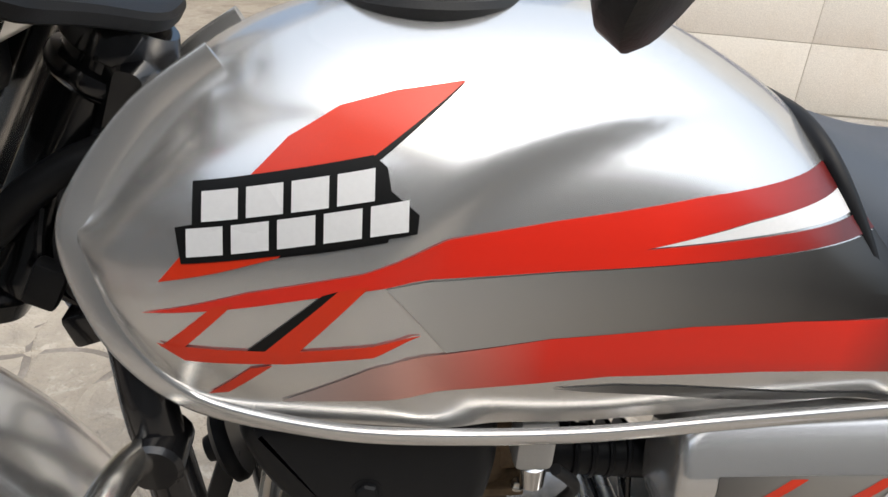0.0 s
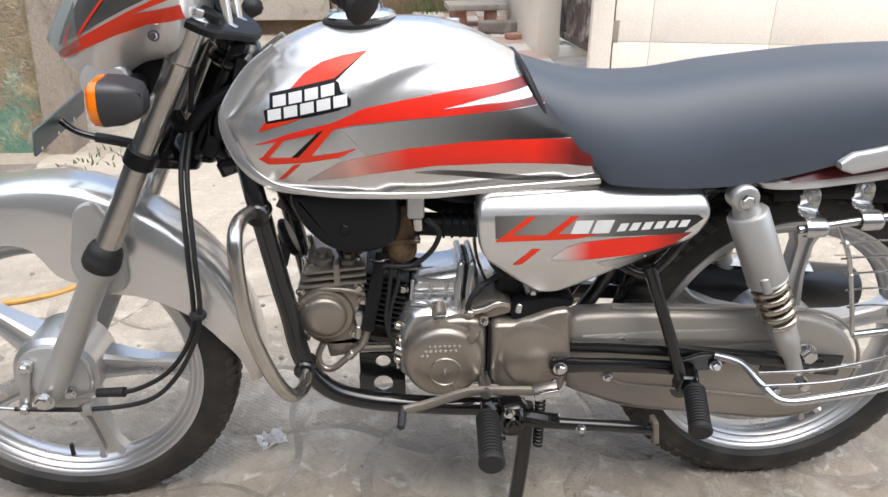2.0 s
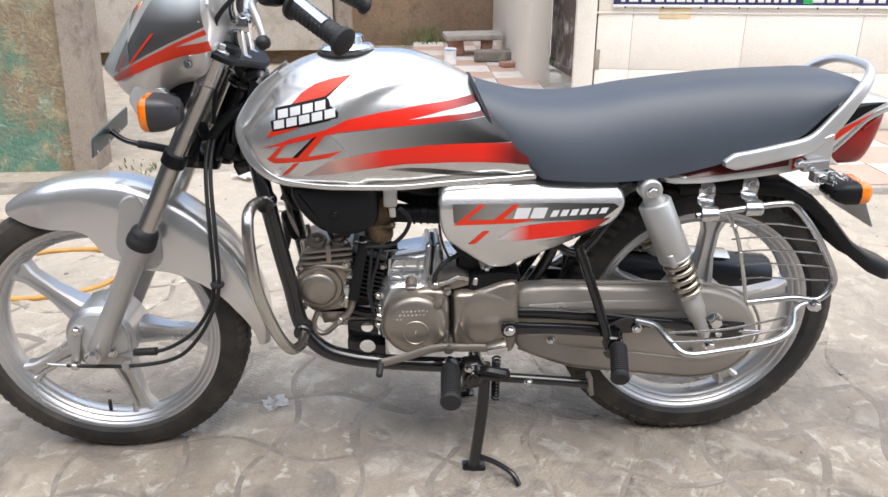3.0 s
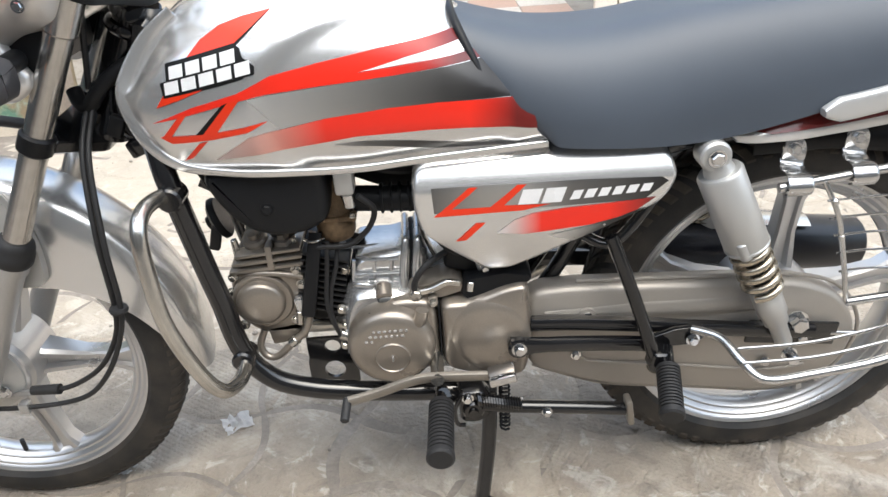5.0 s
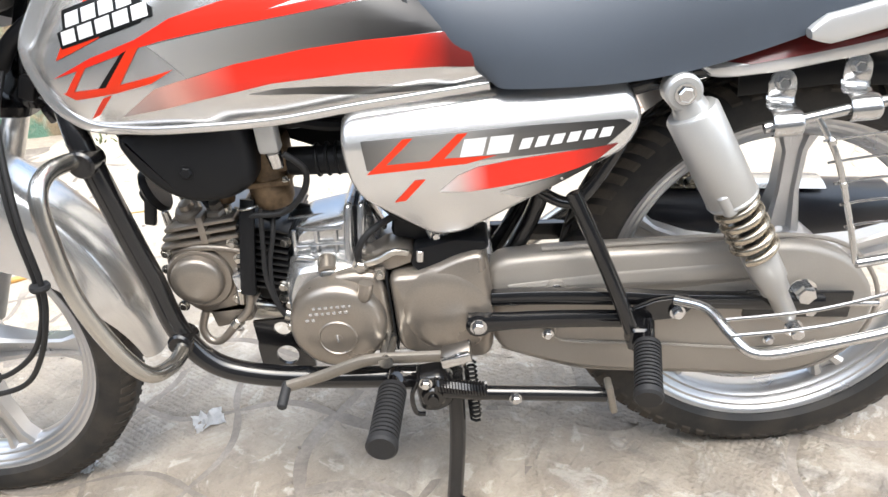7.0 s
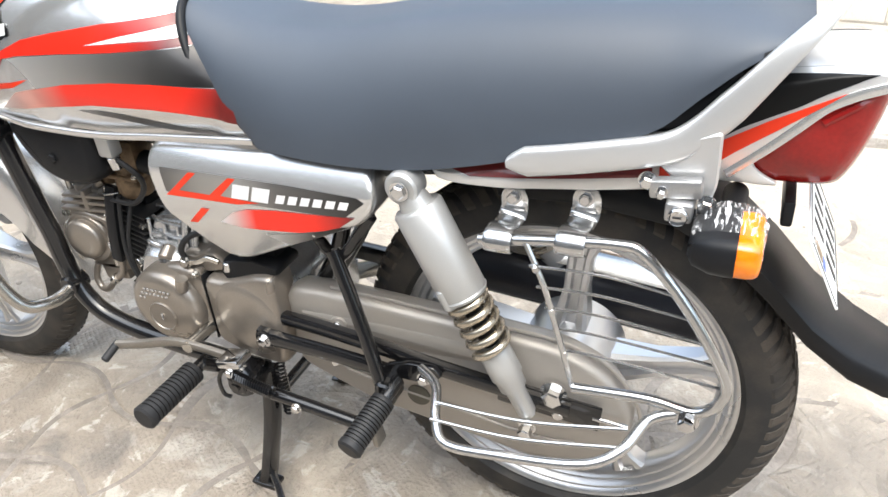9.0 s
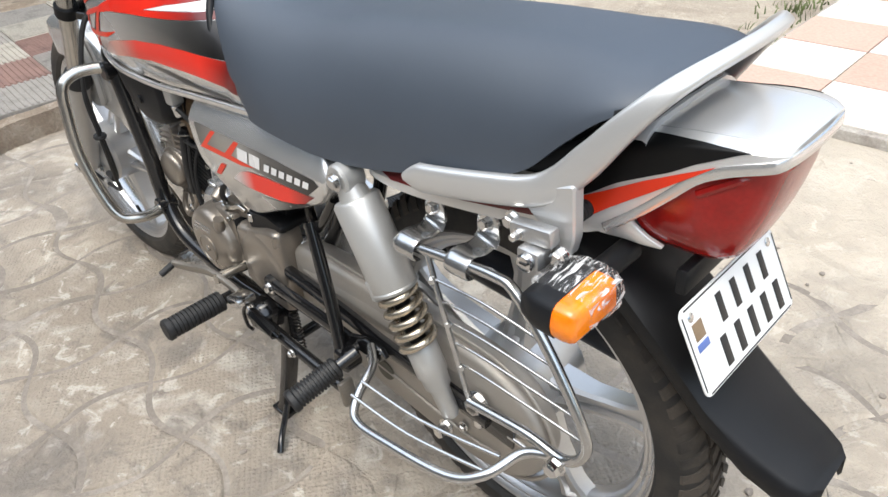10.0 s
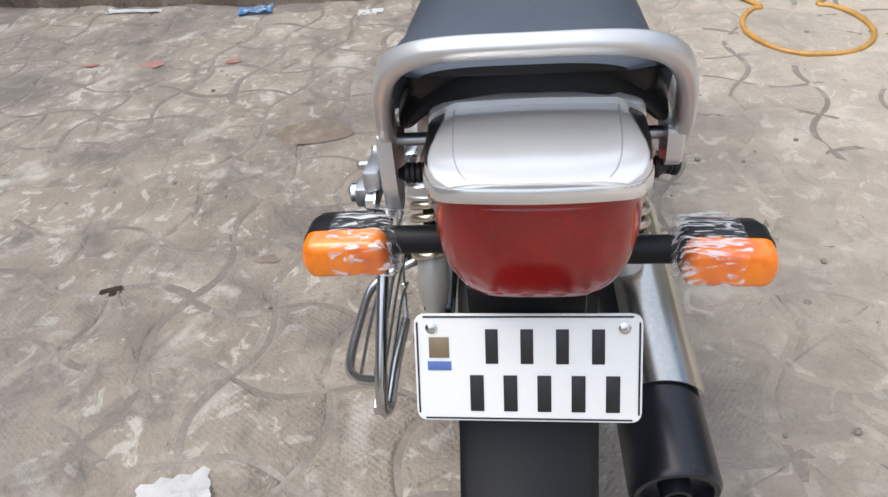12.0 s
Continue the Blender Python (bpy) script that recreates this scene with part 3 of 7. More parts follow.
LEDGE_AT = Matrix.Translation((-1.72, -0.9, 0)) @ Matrix.Rotation(radians(-6), 4, "Z") @ Matrix.Translation((1.80, 0.9, 0))
ribbed = []
for tone in ((0.20, 0.125, 0.105), (0.25, 0.233, 0.212), (0.34, 0.315, 0.27)):
    bm = box((0.292, 0.292, 0.016), bevel=0.002)
    for k in range(13):
        merge(bm, box((0.010, 0.284, 0.008), at(-0.132 + 0.022 * k, 0, 0.009), bevel=0.002))
    me = bpy.data.meshes.new("ledge_tile")
    bm.to_mesh(me)
    bm.free()
    me.materials.append(masonry("ribbed_tile", tone, tuple(c * 1.15 for c in tone), tuple(c * 0.75 for c in tone), 0.8, 3.0, 12.0, 120, 0.5, 0.003))
    ribbed.append(me)
for i in range(5):
    for j in range(17):
        lx, ly = -2.03 - 0.296 * i, -3.75 + 0.296 * j
        ob = part("ledge_tile", None, None, ledge, mesh=ribbed[(i * 2 + j + (j // 4)) % 3])
        ob.matrix_world = LEDGE_AT @ Matrix.Translation((lx + random.uniform(-0.004, 0.004) + (0.05 * noise.noise(Vector((j * 0.7, 0, 0))) if i == 0 else 0), ly, 0.096 + random.uniform(-0.003, 0.003))) @ Matrix.Rotation(radians(random.uniform(-1.5, 1.5)), 4, "X") @ Matrix.Rotation(radians(90 if j % 2 else 0), 4, "Z")
# out of view: added to give the tank front something dark to reflect
slab("wall_street", -4.5, -4.25, -5.0, 5.5, -0.05, 3.6, DARK_REFLECTED, "unseen dark grey wall added to darken reflections", "wall")
# never in view: added to cut low sky light on the bike's side
slab("wall_near", -9.0, 9.0, -4.8, -4.4, -0.05, 4.2, BLOCKER_WALL, "unseen dull wall added to hold back side light", "wall")
column = rough_slab("column", -2.32, -1.618, 2.16, 2.6, -0.05, 2.3, OLD_PAINT, "plastered column with peeling green and ochre paint", "column", 0.012)
post = rough_slab("post_1", -1.607, -1.495, 2.12, 2.30, -0.05, 2.3, POST, "weathered grey-brown masonry post", "post", 0.008)
for leaning, slope in ((column, 0.070), (post, 0.075)):
    leaning.data.transform(Matrix(((1, 0, slope, 0), (0, 1, 0, 0), (0, 0, 1, 0), (0, 0, 0, 1))))

# metal door in the passage
door = thing("door_1", "rusty brown metal door with peeling white paint", "door", kind="structure")
DOOR_PAINT = masonry("peeling_door", (0.10, 0.075, 0.065), (0.14, 0.10, 0.085), (0.62, 0.58, 0.52), 0.6, 2.0, 6.0, 80, 0.3, 0.003)
DOOR_AT = Matrix.Translation((1.13, 4.36, 0)) @ Matrix.Rotation(radians(-84), 4, "Z")
part("leaf", box((0.86, 0.04, 2.0), DOOR_AT @ at(0.43, 0, 1.13), bevel=0.005), DOOR_PAINT, door)
for z in (0.16, 0.95, 1.60):
    part("rail", box((0.84, 0.012, 0.05), DOOR_AT @ at(0.43, -0.026, z), bevel=0.003), DOOR_PAINT, door)
slab("threshold", 1.06, 1.94, 4.08, 4.3, 0.0, 0.11, CREAM, "pale plastered door threshold", "threshold")

# banner on the house wall
banner = thing("banner", "dark blue printed banner on the cream wall", "banner")
part("sheet", on_house(-0.66, 1.9, -0.014, -0.008, 0.700, 1.15, 0.001), mat("banner_blue", (0.030, 0.032, 0.11), 0.4, 0, 0.05, bump=0.02), banner)
part("edge_strip", on_house(-0.66, 1.9, -0.0165, -0.013, 0.690, 0.704, 0.001), WHITE_FILM, banner)
for row in range(3):
    x = -0.62
    while x < 1.8:
        w = random.uniform(0.02, 0.06)
        if not (row == 0 and 0.30 < x + w / 2 < 0.40):
            part("bar", on_house(x, x + w, -0.016, -0.0138, 0.718 + 0.075 * row, 0.748 + 0.075 * row, 0.0005), WHITE_FILM, banner)
        x += w + random.uniform(0.008, 0.025)
for k in range(12):
    part("eyelet", on_house(-0.60 + 0.2 * k, -0.592 + 0.2 * k, -0.018, -0.014, 0.684, 0.694, 0.001), RUBBER, banner)
part("green_dot", on_house(0.325, 0.375, -0.016, -0.0138, 0.712, 0.752, 0.004), mat("green_ink", (0.05, 0.42, 0.12), 0.4), banner)

# ---- the motorcycle ----
bike = thing("motorcycle", "silver commuter motorcycle with red stripes parked on its centre stand", "motorcycle")

FRONT, REAR, AXLE = -0.628, 0.630, 0.298
TYRE_R = 0.295


def ring_wheel(name, cx, cz, turn, width, radius=TYRE_R, square=0.75):
    """A cast five-spoke wheel with tyre; returns its empty root."""
    root = part(name, revolve([(0.020, -0.055), (0.030, -0.05), (0.034, -0.02), (0.034, 0.02), (0.030, 0.05), (0.020, 0.055)], (cx, 0, cz), (0, 1, 0), 24), ALLOY, bike, "silver cast five-spoke alloy wheel with black tyre")
    w = width / 2
    prof = []
    for k in range(21):
        a = math.pi * (k / 20)
        prof.append((0.245 + (radius - 0.245) * math.sin(a) ** square, -w * math.copysign(abs(math.cos(a)) ** 0.8, math.cos(a))))
    prof += [(0.238, w * 0.85), (0.238, -w * 0.85)]
    part("tyre", revolve(prof, (cx, 0, cz), (0, 1, 0), 96, closed=True), TYRE, root)
    rw = w * 0.80
    half = [(0.206, 0.0), (0.208, rw * 0.40), (0.212, rw * 0.55), (0.2145, rw * 0.62), (0.2185, rw * 0.60), (0.221, rw * 0.70), (0.2245, rw * 0.80), (0.2285, rw * 0.80), (0.231, rw * 0.88), (0.2345, rw * 0.96), (0.240, rw), (0.249, rw), (0.2495, rw - 0.005), (0.238, rw - 0.008), (0.226, rw * 0.4), (0.222, 0.0)]
    rim = half + [(r, -y) for r, y in half[-2:0:-1]]
    part("rim", revolve(rim, (cx, 0, cz), (0, 1, 0), 96, closed=True), ALLOY, root)
    for k in range(5):
        a = turn + 2 * math.pi * k / 5
        d = Vector((math.cos(a), 0, math.sin(a)))
        s = Vector((-math.sin(a), 0, math.cos(a)))
        bm = bmesh.new()
        rings = []
        for r, hw, hy in ((0.040, 0.030, 0.030), (0.075, 0.024, 0.026), (0.13, 0.016, 0.018), (0.185, 0.017, 0.016), (0.214, 0.030, 0.016)):
            c = Vector((cx, 0, cz)) + d * r
            rings.append([c + s * q[0] * hw + Vector((0, q[1] * hy, 0)) for q in ((-1, -0.7), (-0.8, -1), (-0.45, -1), (-0.3, -0.55), (0.3, -0.55), (0.45, -1), (0.8, -1), (1, -0.7), (1, 0.7), (0.6, 1), (-0.6, 1), (-1, 0.7))])
        bridge(bm, rings)
        part("spoke", bm, ALLOY, root, smooth=30)
    return root


front_wheel = ring_wheel("front_wheel", FRONT, AXLE - 0.002, radians(-6), 0.078)
rear_wheel = ring_wheel("rear_wheel", REAR - 0.004, AXLE + 0.006, radians(12), 0.094, 0.299, 0.60)
# hubs and drums
part("brake_drum", revolve([(0.02, -0.062), (0.060, -0.060), (0.070, -0.050), (0.072, -0.02), (0.072, 0.03), (0.05, 0.04)], (FRONT, 0, AXLE), (0, 1, 0), 40), ALLOY, front_wheel, "silver brake drum")
part("brake_drum", revolve([(0.05, -0.05), (0.070, -0.045), (0.075, 0.0), (0.072, 0.05), (0.03, 0.062)], (REAR, 0, AXLE + 0.008), (0, 1, 0), 40), ALLOY, rear_wheel, "silver brake drum")

panel_disc = part("brake_panel", revolve([(0.064, 0.0), (0.064, 0.006), (0.060, 0.009), (0.050, 0.010), (0.047, 0.0075), (0.030, 0.0075), (0.027, 0.012), (0.014, 0.013), (0.001, 0.013)], (FRONT, -0.056, AXLE - 0.002), (0, -1, 0), 48), ALLOY, front_wheel, "bright cast brake panel")
for k in range(8):
    a = 2 * math.pi * k / 8 + 0.2
    part("web", box((0.018, 0.004, 0.004), at(FRONT + 0.0385 * math.cos(a), -0.0645, AXLE - 0.002 + 0.0385 * math.sin(a)) @ Matrix.Rotation(-a, 4, "Y"), bevel=0.0012), ALLOY, panel_disc)
part("brake_arm", tube([(FRONT + 0.028, -0.068, AXLE - 0.038), (FRONT + 0.055, -0.074, AXLE - 0.030), (FRONT + 0.086, -0.074, AXLE - 0.028)], 0.004, wide=0.011, up=(0, 1, 0)), CAST, panel_disc, "cast brake arm")
# fork
STEER = Vector((-0.620, 0, 0.290))
UP = Vector((0.308, 0, 0.582)).normalized()


def fork_point(s, y, off=0.0):
    """A point s metres up the fork leg, off metres behind it."""
    return STEER + UP * s + Vector((UP.z, 0, -UP.x)) * off + Vector((0, y, 0))


for y in (-0.093, 0.093):
    part("fork_lower", revolve([(0.014, -0.012), (0.021, 0.0), (0.0212, 0.05), (0.0212, 0.236), (0.0245, 0.242), (0.0245, 0.260)], fork_point(0, y), UP, 24), FORK_GREY, bike, "grey painted fork lower leg")
    part("fork_seal", revolve([(0.0255, 0), (0.028, 0.005), (0.028, 0.018), (0.0265, 0.020), (0.0265, 0.028), (0.024, 0.036), (0.0205, 0.040)], fork_point(0.256, y), UP, 24), RUBBER, bike, "black rubber fork dust seal")
    part("fork_tube", rod(fork_point(0.285, y), fork_point(0.648, y), 0.0180, seg=24, bevel=0.002), FORK_TUBE, bike, "smoky chrome fork tube")
    part("fork_sleeve", revolve([(0.0185, 0), (0.0212, 0.003), (0.0212, 0.052)], fork_point(0.602, y), UP, 28), FORK_TUBE, bike, "chrome upper fork sleeve")

# front mudguard
guard_drop = spline((0.0, 0.02), (0.04, 0.055), (0.12, 0.082), (0.24, 0.105), (0.32, 0.150), (0.40, 0.158), (0.52, 0.152), (0.60, 0.128), (0.70, 0.098), (0.78, 0.074), (0.88, 0.048), (1.0, 0.02))
bm = bmesh.new()
rings = []
for k in range(41):
    a = radians(117 - 124 * k / 40)
    f = k / 40
    r = 0.318 + 0.026 * min(1.0, f / 0.35) ** 0.8 - 0.004 * max(0.0, (f - 0.9) / 0.1) ** 2
    w = 0.056 * min(1.0, 0.62 + 3.2 * f, 0.55 + 3.0 * (1 - f))
    drop = guard_drop(f)
    c = Vector((FRONT, 0, AXLE))
    d = Vector((math.cos(a), 0, math.sin(a)))
    outer = []
    for q in range(17):
        t = -1 + 2 * q / 16
        s = abs(t)
        if s < 0.6:
            yy, dr = t / 0.6 * w * 0.92, 0.010 * (s / 0.6) ** 3
        else:
            yy, dr = math.copysign(w * (0.92 + 0.10 * math.sin((s - 0.6) / 0.4 * 1.57)), t), 0.010 + (drop - 0.010) * ((s - 0.6) / 0.4) ** 1.2
        outer.append(c + d * (r - dr) + Vector((0, yy, 0)))
    inner = [c + (p - c) - d * 0.003 * (1 if abs(i - 8) < 5 else 0.2) - Vector((0, math.copysign(0.003, i - 8) if abs(i - 8) > 4 else 0, 0)) for i, p in enumerate(outer)]
    rings.append(outer + inner[::-1])
bridge(bm, rings)
part("front_mudguard", bm, SILVER, bike, "silver painted front mudguard", smooth=60)

from mathutils.bvhtree import BVHTree
# tank
bm = bmesh.new()
rings = []
N = 26
for i in range(61):
    u = i / 60
    x = -0.285 + 0.555 * (0.35 * u + 0.65 * u ** 1.5)
    b, t = tank_bottom(x), tank_top(x)
    half = []
    for k in range(9):
        z = b + (t - b) * 0.25 * k / 9
        half.append((tank_side(x, z), z))
    for k in range(N + 1):
        th = math.pi / 2 * k / N
        z = b + (t - b) * (0.25 + 0.75 * math.sin(th) ** 0.8)
        half.append((max(0.0, tank_side(x, z)) if k < N else 0.0, z))
    left = [Vector((x, -y, z)) for y, z in half]
    right = [Vector((x, y, z)) for y, z in half[-2::-1]]
    rings.append([Vector((x, 0, b + 0.01))] + left + right)
bridge(bm, rings)
bmesh.ops.remove_doubles(bm, verts=bm.verts, dist=1e-5)
tank_bm = bm.copy()
tank = part("fuel_tank", bm, SILVER, bike, "glossy silver fuel tank with red and grey stripes", smooth=60)
lip_pts = [(-0.212, -0.052, 0.830), (-0.250, -0.060, 0.801), (-0.279, -0.072, 0.762), (-0.288, -0.081, 0.736), (-0.280, -0.090, 0.704), (-0.258, -0.104, 0.672), (-0.222, -0.117, 0.650),
           (-0.16, -0.131, 0.643), (-0.1, -0.136, 0.640), (0.0, -0.132, 0.637), (0.1, -0.128, 0.643), (0.25, -0.119, 0.649)]
tank_tree = BVHTree.FromBMesh(tank_bm)
pair("tank_flange", tube(lip_pts, 0.0036, wide=lambda u: 0.0105 + 0.009 * min(1.0, max(0.0, (0.62 - u) / 0.2)), up=(0.0, 1.0, 0.15), seg=16), SILVER, tank, "silver welded tank rim")
# filler cap
cap = part("filler_cap", revolve([(0.052, -0.004), (0.052, 0.004), (0.046, 0.010), (0.034, 0.012), (0.032, 0.024), (0.026, 0.028), (0.004, 0.029)], (-0.094, 0, 0.866), (-0.03, 0, 1), 40), CHROME, tank, "chrome filler cap")
part("gasket", revolve([(0.054, -0.010), (0.056, -0.004), (0.054, 0.0)], (-0.094, 0, 0.866), (-0.03, 0, 1), 40), RUBBER, cap, "black rubber ring")

# seat
seat_top = spline((0.0, 0.812), (0.06, 0.793), (0.12, 0.781), (0.21, 0.780), (0.32, 0.796), (0.49, 0.813), (0.65, 0.818), (0.70, 0.815), (0.735, 0.807))
seat_low = spline((0.0, 0.66), (0.06, 0.650), (0.15, 0.643), (0.29, 0.640), (0.39, 0.652), (0.54, 0.690), (0.61, 0.716), (0.65, 0.752), (0.69, 0.784), (0.735, 0.800))
seat_half = spline((0.0, 0.112), (0.06, 0.126), (0.15, 0.134), (0.3, 0.134), (0.5, 0.128), (0.62, 0.121), (0.68, 0.112), (0.71, 0.098), (0.735, 0.072))
bm = bmesh.new()
rings = []
for i in range(75):
    s = 0.735 * i / 74
    t, b, w = seat_top(s), seat_low(s), seat_half(s)
    k = 0.49 * max(0.0, 1 - s / 0.26) ** 1.3
    ring = []
    for q in range(49):
        th = math.pi * q / 48
        y = -w * math.copysign(abs(math.cos(th)) ** 0.46, math.cos(th))
        z = b + (t - b) * max(0, math.sin(th)) ** 0.62
        y *= 1 - 0.24 * ((z - b) / (t - b)) ** 1.7
        ring.append(Vector((0.128 + s + k * (t - z) + 0.045 * max(0.0, 1 - (z - b) / 0.05) ** 2 * max(0.0, 1 - s / 0.10), y, z)))
    rings.append(ring)
bridge(bm, rings)
seat = part("seat", bm, SEAT, bike, "dark blue-grey vinyl dual seat", smooth=60)
seat.data.materials.append(BLACK_MATT)
for f in seat.data.polygons:
    if f.center.x > 0.80 and f.normal.z < 0.30 and abs(f.center.y) < 0.105:
        f.material_index = 1
part("piping", tube([rings[1][q] + Vector((-0.004, 0.002 if rings[1][q].y > 0 else -0.002, 0.001)) for q in range(1, 48, 2)], 0.0062, seg=10, step=2), BLACK_MATT, seat, "black piping round the seat front")
skirt = [(0.700, -0.112, 0.722), (0.760, -0.104, 0.728), (0.795, -0.096, 0.742), (0.812, -0.082, 0.760), (0.824, -0.055, 0.778), (0.830, -0.020, 0.787), (0.832, 0.006, 0.788), (0.830, 0.032, 0.787), (0.824, 0.067, 0.778), (0.812, 0.094, 0.760), (0.795, 0.108, 0.742), (0.760, 0.114, 0.728), (0.700, 0.116, 0.722)]
part("skirt", tube(skirt, 0.0050, wide=0.030, up=lambda u: Vector((0.30 + 0.5 * math.sin(math.pi * u), 1.6 * (u - 0.5) * 2, 0.35)).normalized(), seg=16), BLACK_MATT, seat, "black skirt round the seat end")
part("seat_pan", puff(((0.60, 0.690), (0.70, 0.704), (0.780, 0.728), (0.822, 0.764), (0.832, 0.790), (0.80, 0.802), (0.60, 0.76)), [(0.006, -0.088), (0.0, -0.080), (0, 0.092), (0.006, 0.100)], r=0.008), BLACK_MATT, seat, "black moulded pan under the seat")

# side covers
PANEL = ((0.072, 0.636), (0.30, 0.640), (0.408, 0.640), (0.424, 0.596), (0.404, 0.560), (0.300, 0.512), (0.200, 0.464), (0.165, 0.464), (0.142, 0.482), (0.078, 0.532), (0.068, 0.58))
panel_bm = puff(PANEL, [(0.0, -0.08), (0.0, -0.121), (0.001, -0.127), (0.003, -0.1315), (0.006, -0.1338), (0.009, -0.1345)], r=0.03)
for h in (0.490, 0.510, 0.530, 0.592, 0.600, 0.608, 0.616, 0.624, 0.632):
    bmesh.ops.bisect_plane(panel_bm, geom=list(panel_bm.verts) + list(panel_bm.edges) + list(panel_bm.faces), plane_co=(0, 0, h), plane_no=(0, 0, 1), dist=1e-6)
for v in panel_bm.verts:
    if v.co.y < -0.1:
        v.co.y += 0.026 * max(0.0, (v.co.z - 0.596) / 0.044) ** 1.4 + 0.012 * max(0.0, (0.535 - v.co.z) / 0.07) ** 1.3
panel_copy = panel_bm.copy()
side_cover, _ = pair("side_cover", panel_bm, SILVER, bike, "silver side cover with red and dark stripes")

# frame tubes, cradle
for side in (-1, 1):
    part("down_tube", tube([(x, side * y, z) for x, y, z in ((-0.278, 0.055, 0.72), (-0.262, 0.085, 0.66), (-0.254, 0.098, 0.625), (-0.246, 0.100, 0.58), (-0.238, 0.100, 0.53), (-0.229, 0.100, 0.475), (-0.220, 0.100, 0.425), (-0.213, 0.102, 0.374), (-0.203, 0.104, 0.338), (-0.184, 0.106, 0.306), (-0.155, 0.107, 0.282), (-0.110, 0.107, 0.266), (-0.060, 0.106, 0.256), (0.02, 0.104, 0.246), (0.09, 0.100, 0.238), (0.16, 0.096, 0.232))], 0.0158, seg=18), BLACK, bike, "glossy black frame cradle tube")
part("frame_spine", puff(((-0.16, 0.660), (0.20, 0.650), (0.20, 0.560), (0.10, 0.555), (0.02, 0.560), (-0.05, 0.592), (-0.16, 0.610)), [(0, 0.016), (0, -0.016)], r=0.012), BLACK_MATT, bike, "black pressed frame spine under the tank")
part("backbone", tube([(-0.30, 0, 0.76), (-0.1, 0, 0.70), (0.2, 0, 0.66), (0.5, 0, 0.63), (0.74, 0, 0.66)], 0.028), BLACK, bike)
for y in (-0.085, 0.085):
    part("seat_rail", tube([(0.15, y, 0.62), (0.3, y, 0.60), (0.46, y, 0.628), (0.72, y, 0.660)], 0.012), BLACK, bike)
    part("rear_brace", tube([(0.335, y * 0.5, 0.60), (0.30, y * 0.5, 0.46), (0.22, y * 0.5, 0.33)], 0.012), BLACK, bike)

# swing arm, chain case
CASE_OUT = ((0.224, 0.406), (0.30, 0.409), (0.52, 0.400), (0.64, 0.392), (0.705, 0.362), (0.742, 0.300), (0.728, 0.236), (0.680, 0.194), (0.61, 0.182), (0.50, 0.197), (0.36, 0.216), (0.30, 0.236), (0.224, 0.266))
case = part("chain_case", puff(CASE_OUT, [(0.010, -0.045), (0.003, -0.052), (0.0, -0.062), (0.0, -0.082), (0.003, -0.090), (0.010, -0.0945)], r=0.03), CASE, bike, "champagne-grey pressed steel chain case")
part("swing_arm", box((0.44, 0.018, 0.032), at(0.42, 0.105, 0.340) @ Matrix.Rotation(radians(4), 4, "Y"), bevel=0.006), BLACK, bike, "glossy black swing arm")

# engine
engine = part("crankcase", puff(((-0.055, 0.30), (0.00, 0.268), (0.12, 0.262), (0.225, 0.270), (0.235, 0.40), (0.16, 0.425), (0.08, 0.43), (-0.04, 0.43), (-0.052, 0.37)), [(0, 0.11), (0, -0.072), (0.006, -0.080)], r=0.015), CRANK, bike, "bare aluminium engine crankcase")
part("upper_case", puff(((-0.040, 0.400), (-0.034, 0.440), (-0.028, 0.462), (-0.016, 0.470), (0.040, 0.478), (0.056, 0.488), (0.076, 0.488), (0.082, 0.470), (0.080, 0.405)), [(0, 0.020), (0, -0.056), (0.003, -0.064), (0.008, -0.068)], r=0.010), CRANK, engine, "bright aluminium upper crankcase")
part("shoulder", puff(((-0.056, 0.30), (-0.058, 0.385), (-0.036, 0.432), (0.004, 0.436), (0.056, 0.428), (0.096, 0.40), (0.098, 0.30), (0.06, 0.272), (-0.02, 0.272)), [(0, -0.062), (0.002, -0.078), (0.010, -0.094), (0.016, -0.100)], r=0.02), CRANK, engine, "bright sloping case shoulder")
flywheel = part("flywheel_cover", revolve([(0.0665, -0.03), (0.0665, 0.008), (0.0650, 0.011), (0.0650, 0.022), (0.0625, 0.030), (0.057, 0.0355), (0.049, 0.0385), (0.036, 0.040), (0.026, 0.0405), (0.001, 0.0405)], (0.021, -0.10, 0.348), (0, -1, 0), 64), ENGINE, engine, "round champagne-grey generator cover")
part("cover_flank", puff(((-0.040, 0.372), (-0.010, 0.408), (0.040, 0.420), (0.091, 0.414), (0.0925, 0.300), (0.060, 0.286), (0.010, 0.284), (-0.030, 0.305)), [(0, -0.072), (0, -0.104), (0.004, -0.111), (0.010, -0.114)], r=0.03, n=6), ENGINE, flywheel, "champagne-grey flank of the generator cover")
part("case_seam", box((0.0022, 0.036, 0.118), at(0.0938, -0.096, 0.352), bevel=0.0005), BLACK_MATT, engine)
cover = part("sprocket_cover", puff(((0.0955, 0.292), (0.155, 0.272), (0.222, 0.268), (0.232, 0.34), (0.226, 0.436), (0.190, 0.430), (0.165, 0.420), (0.135, 0.410), (0.0955, 0.411)), [(0, -0.070), (0, -0.104), (0.002, -0.111), (0.005, -0.116), (0.009, -0.1185)], r=0.020, n=6), ENGINE, engine, "domed champagne-grey sprocket cover")
bm = revolve([(0.060, -0.002), (0.054, 0.0025), (0.045, 0.0048), (0.034, 0.0062), (0.020, 0.0070), (0.001, 0.0072)], (0, 0, 0), (0, -1, 0), 56)
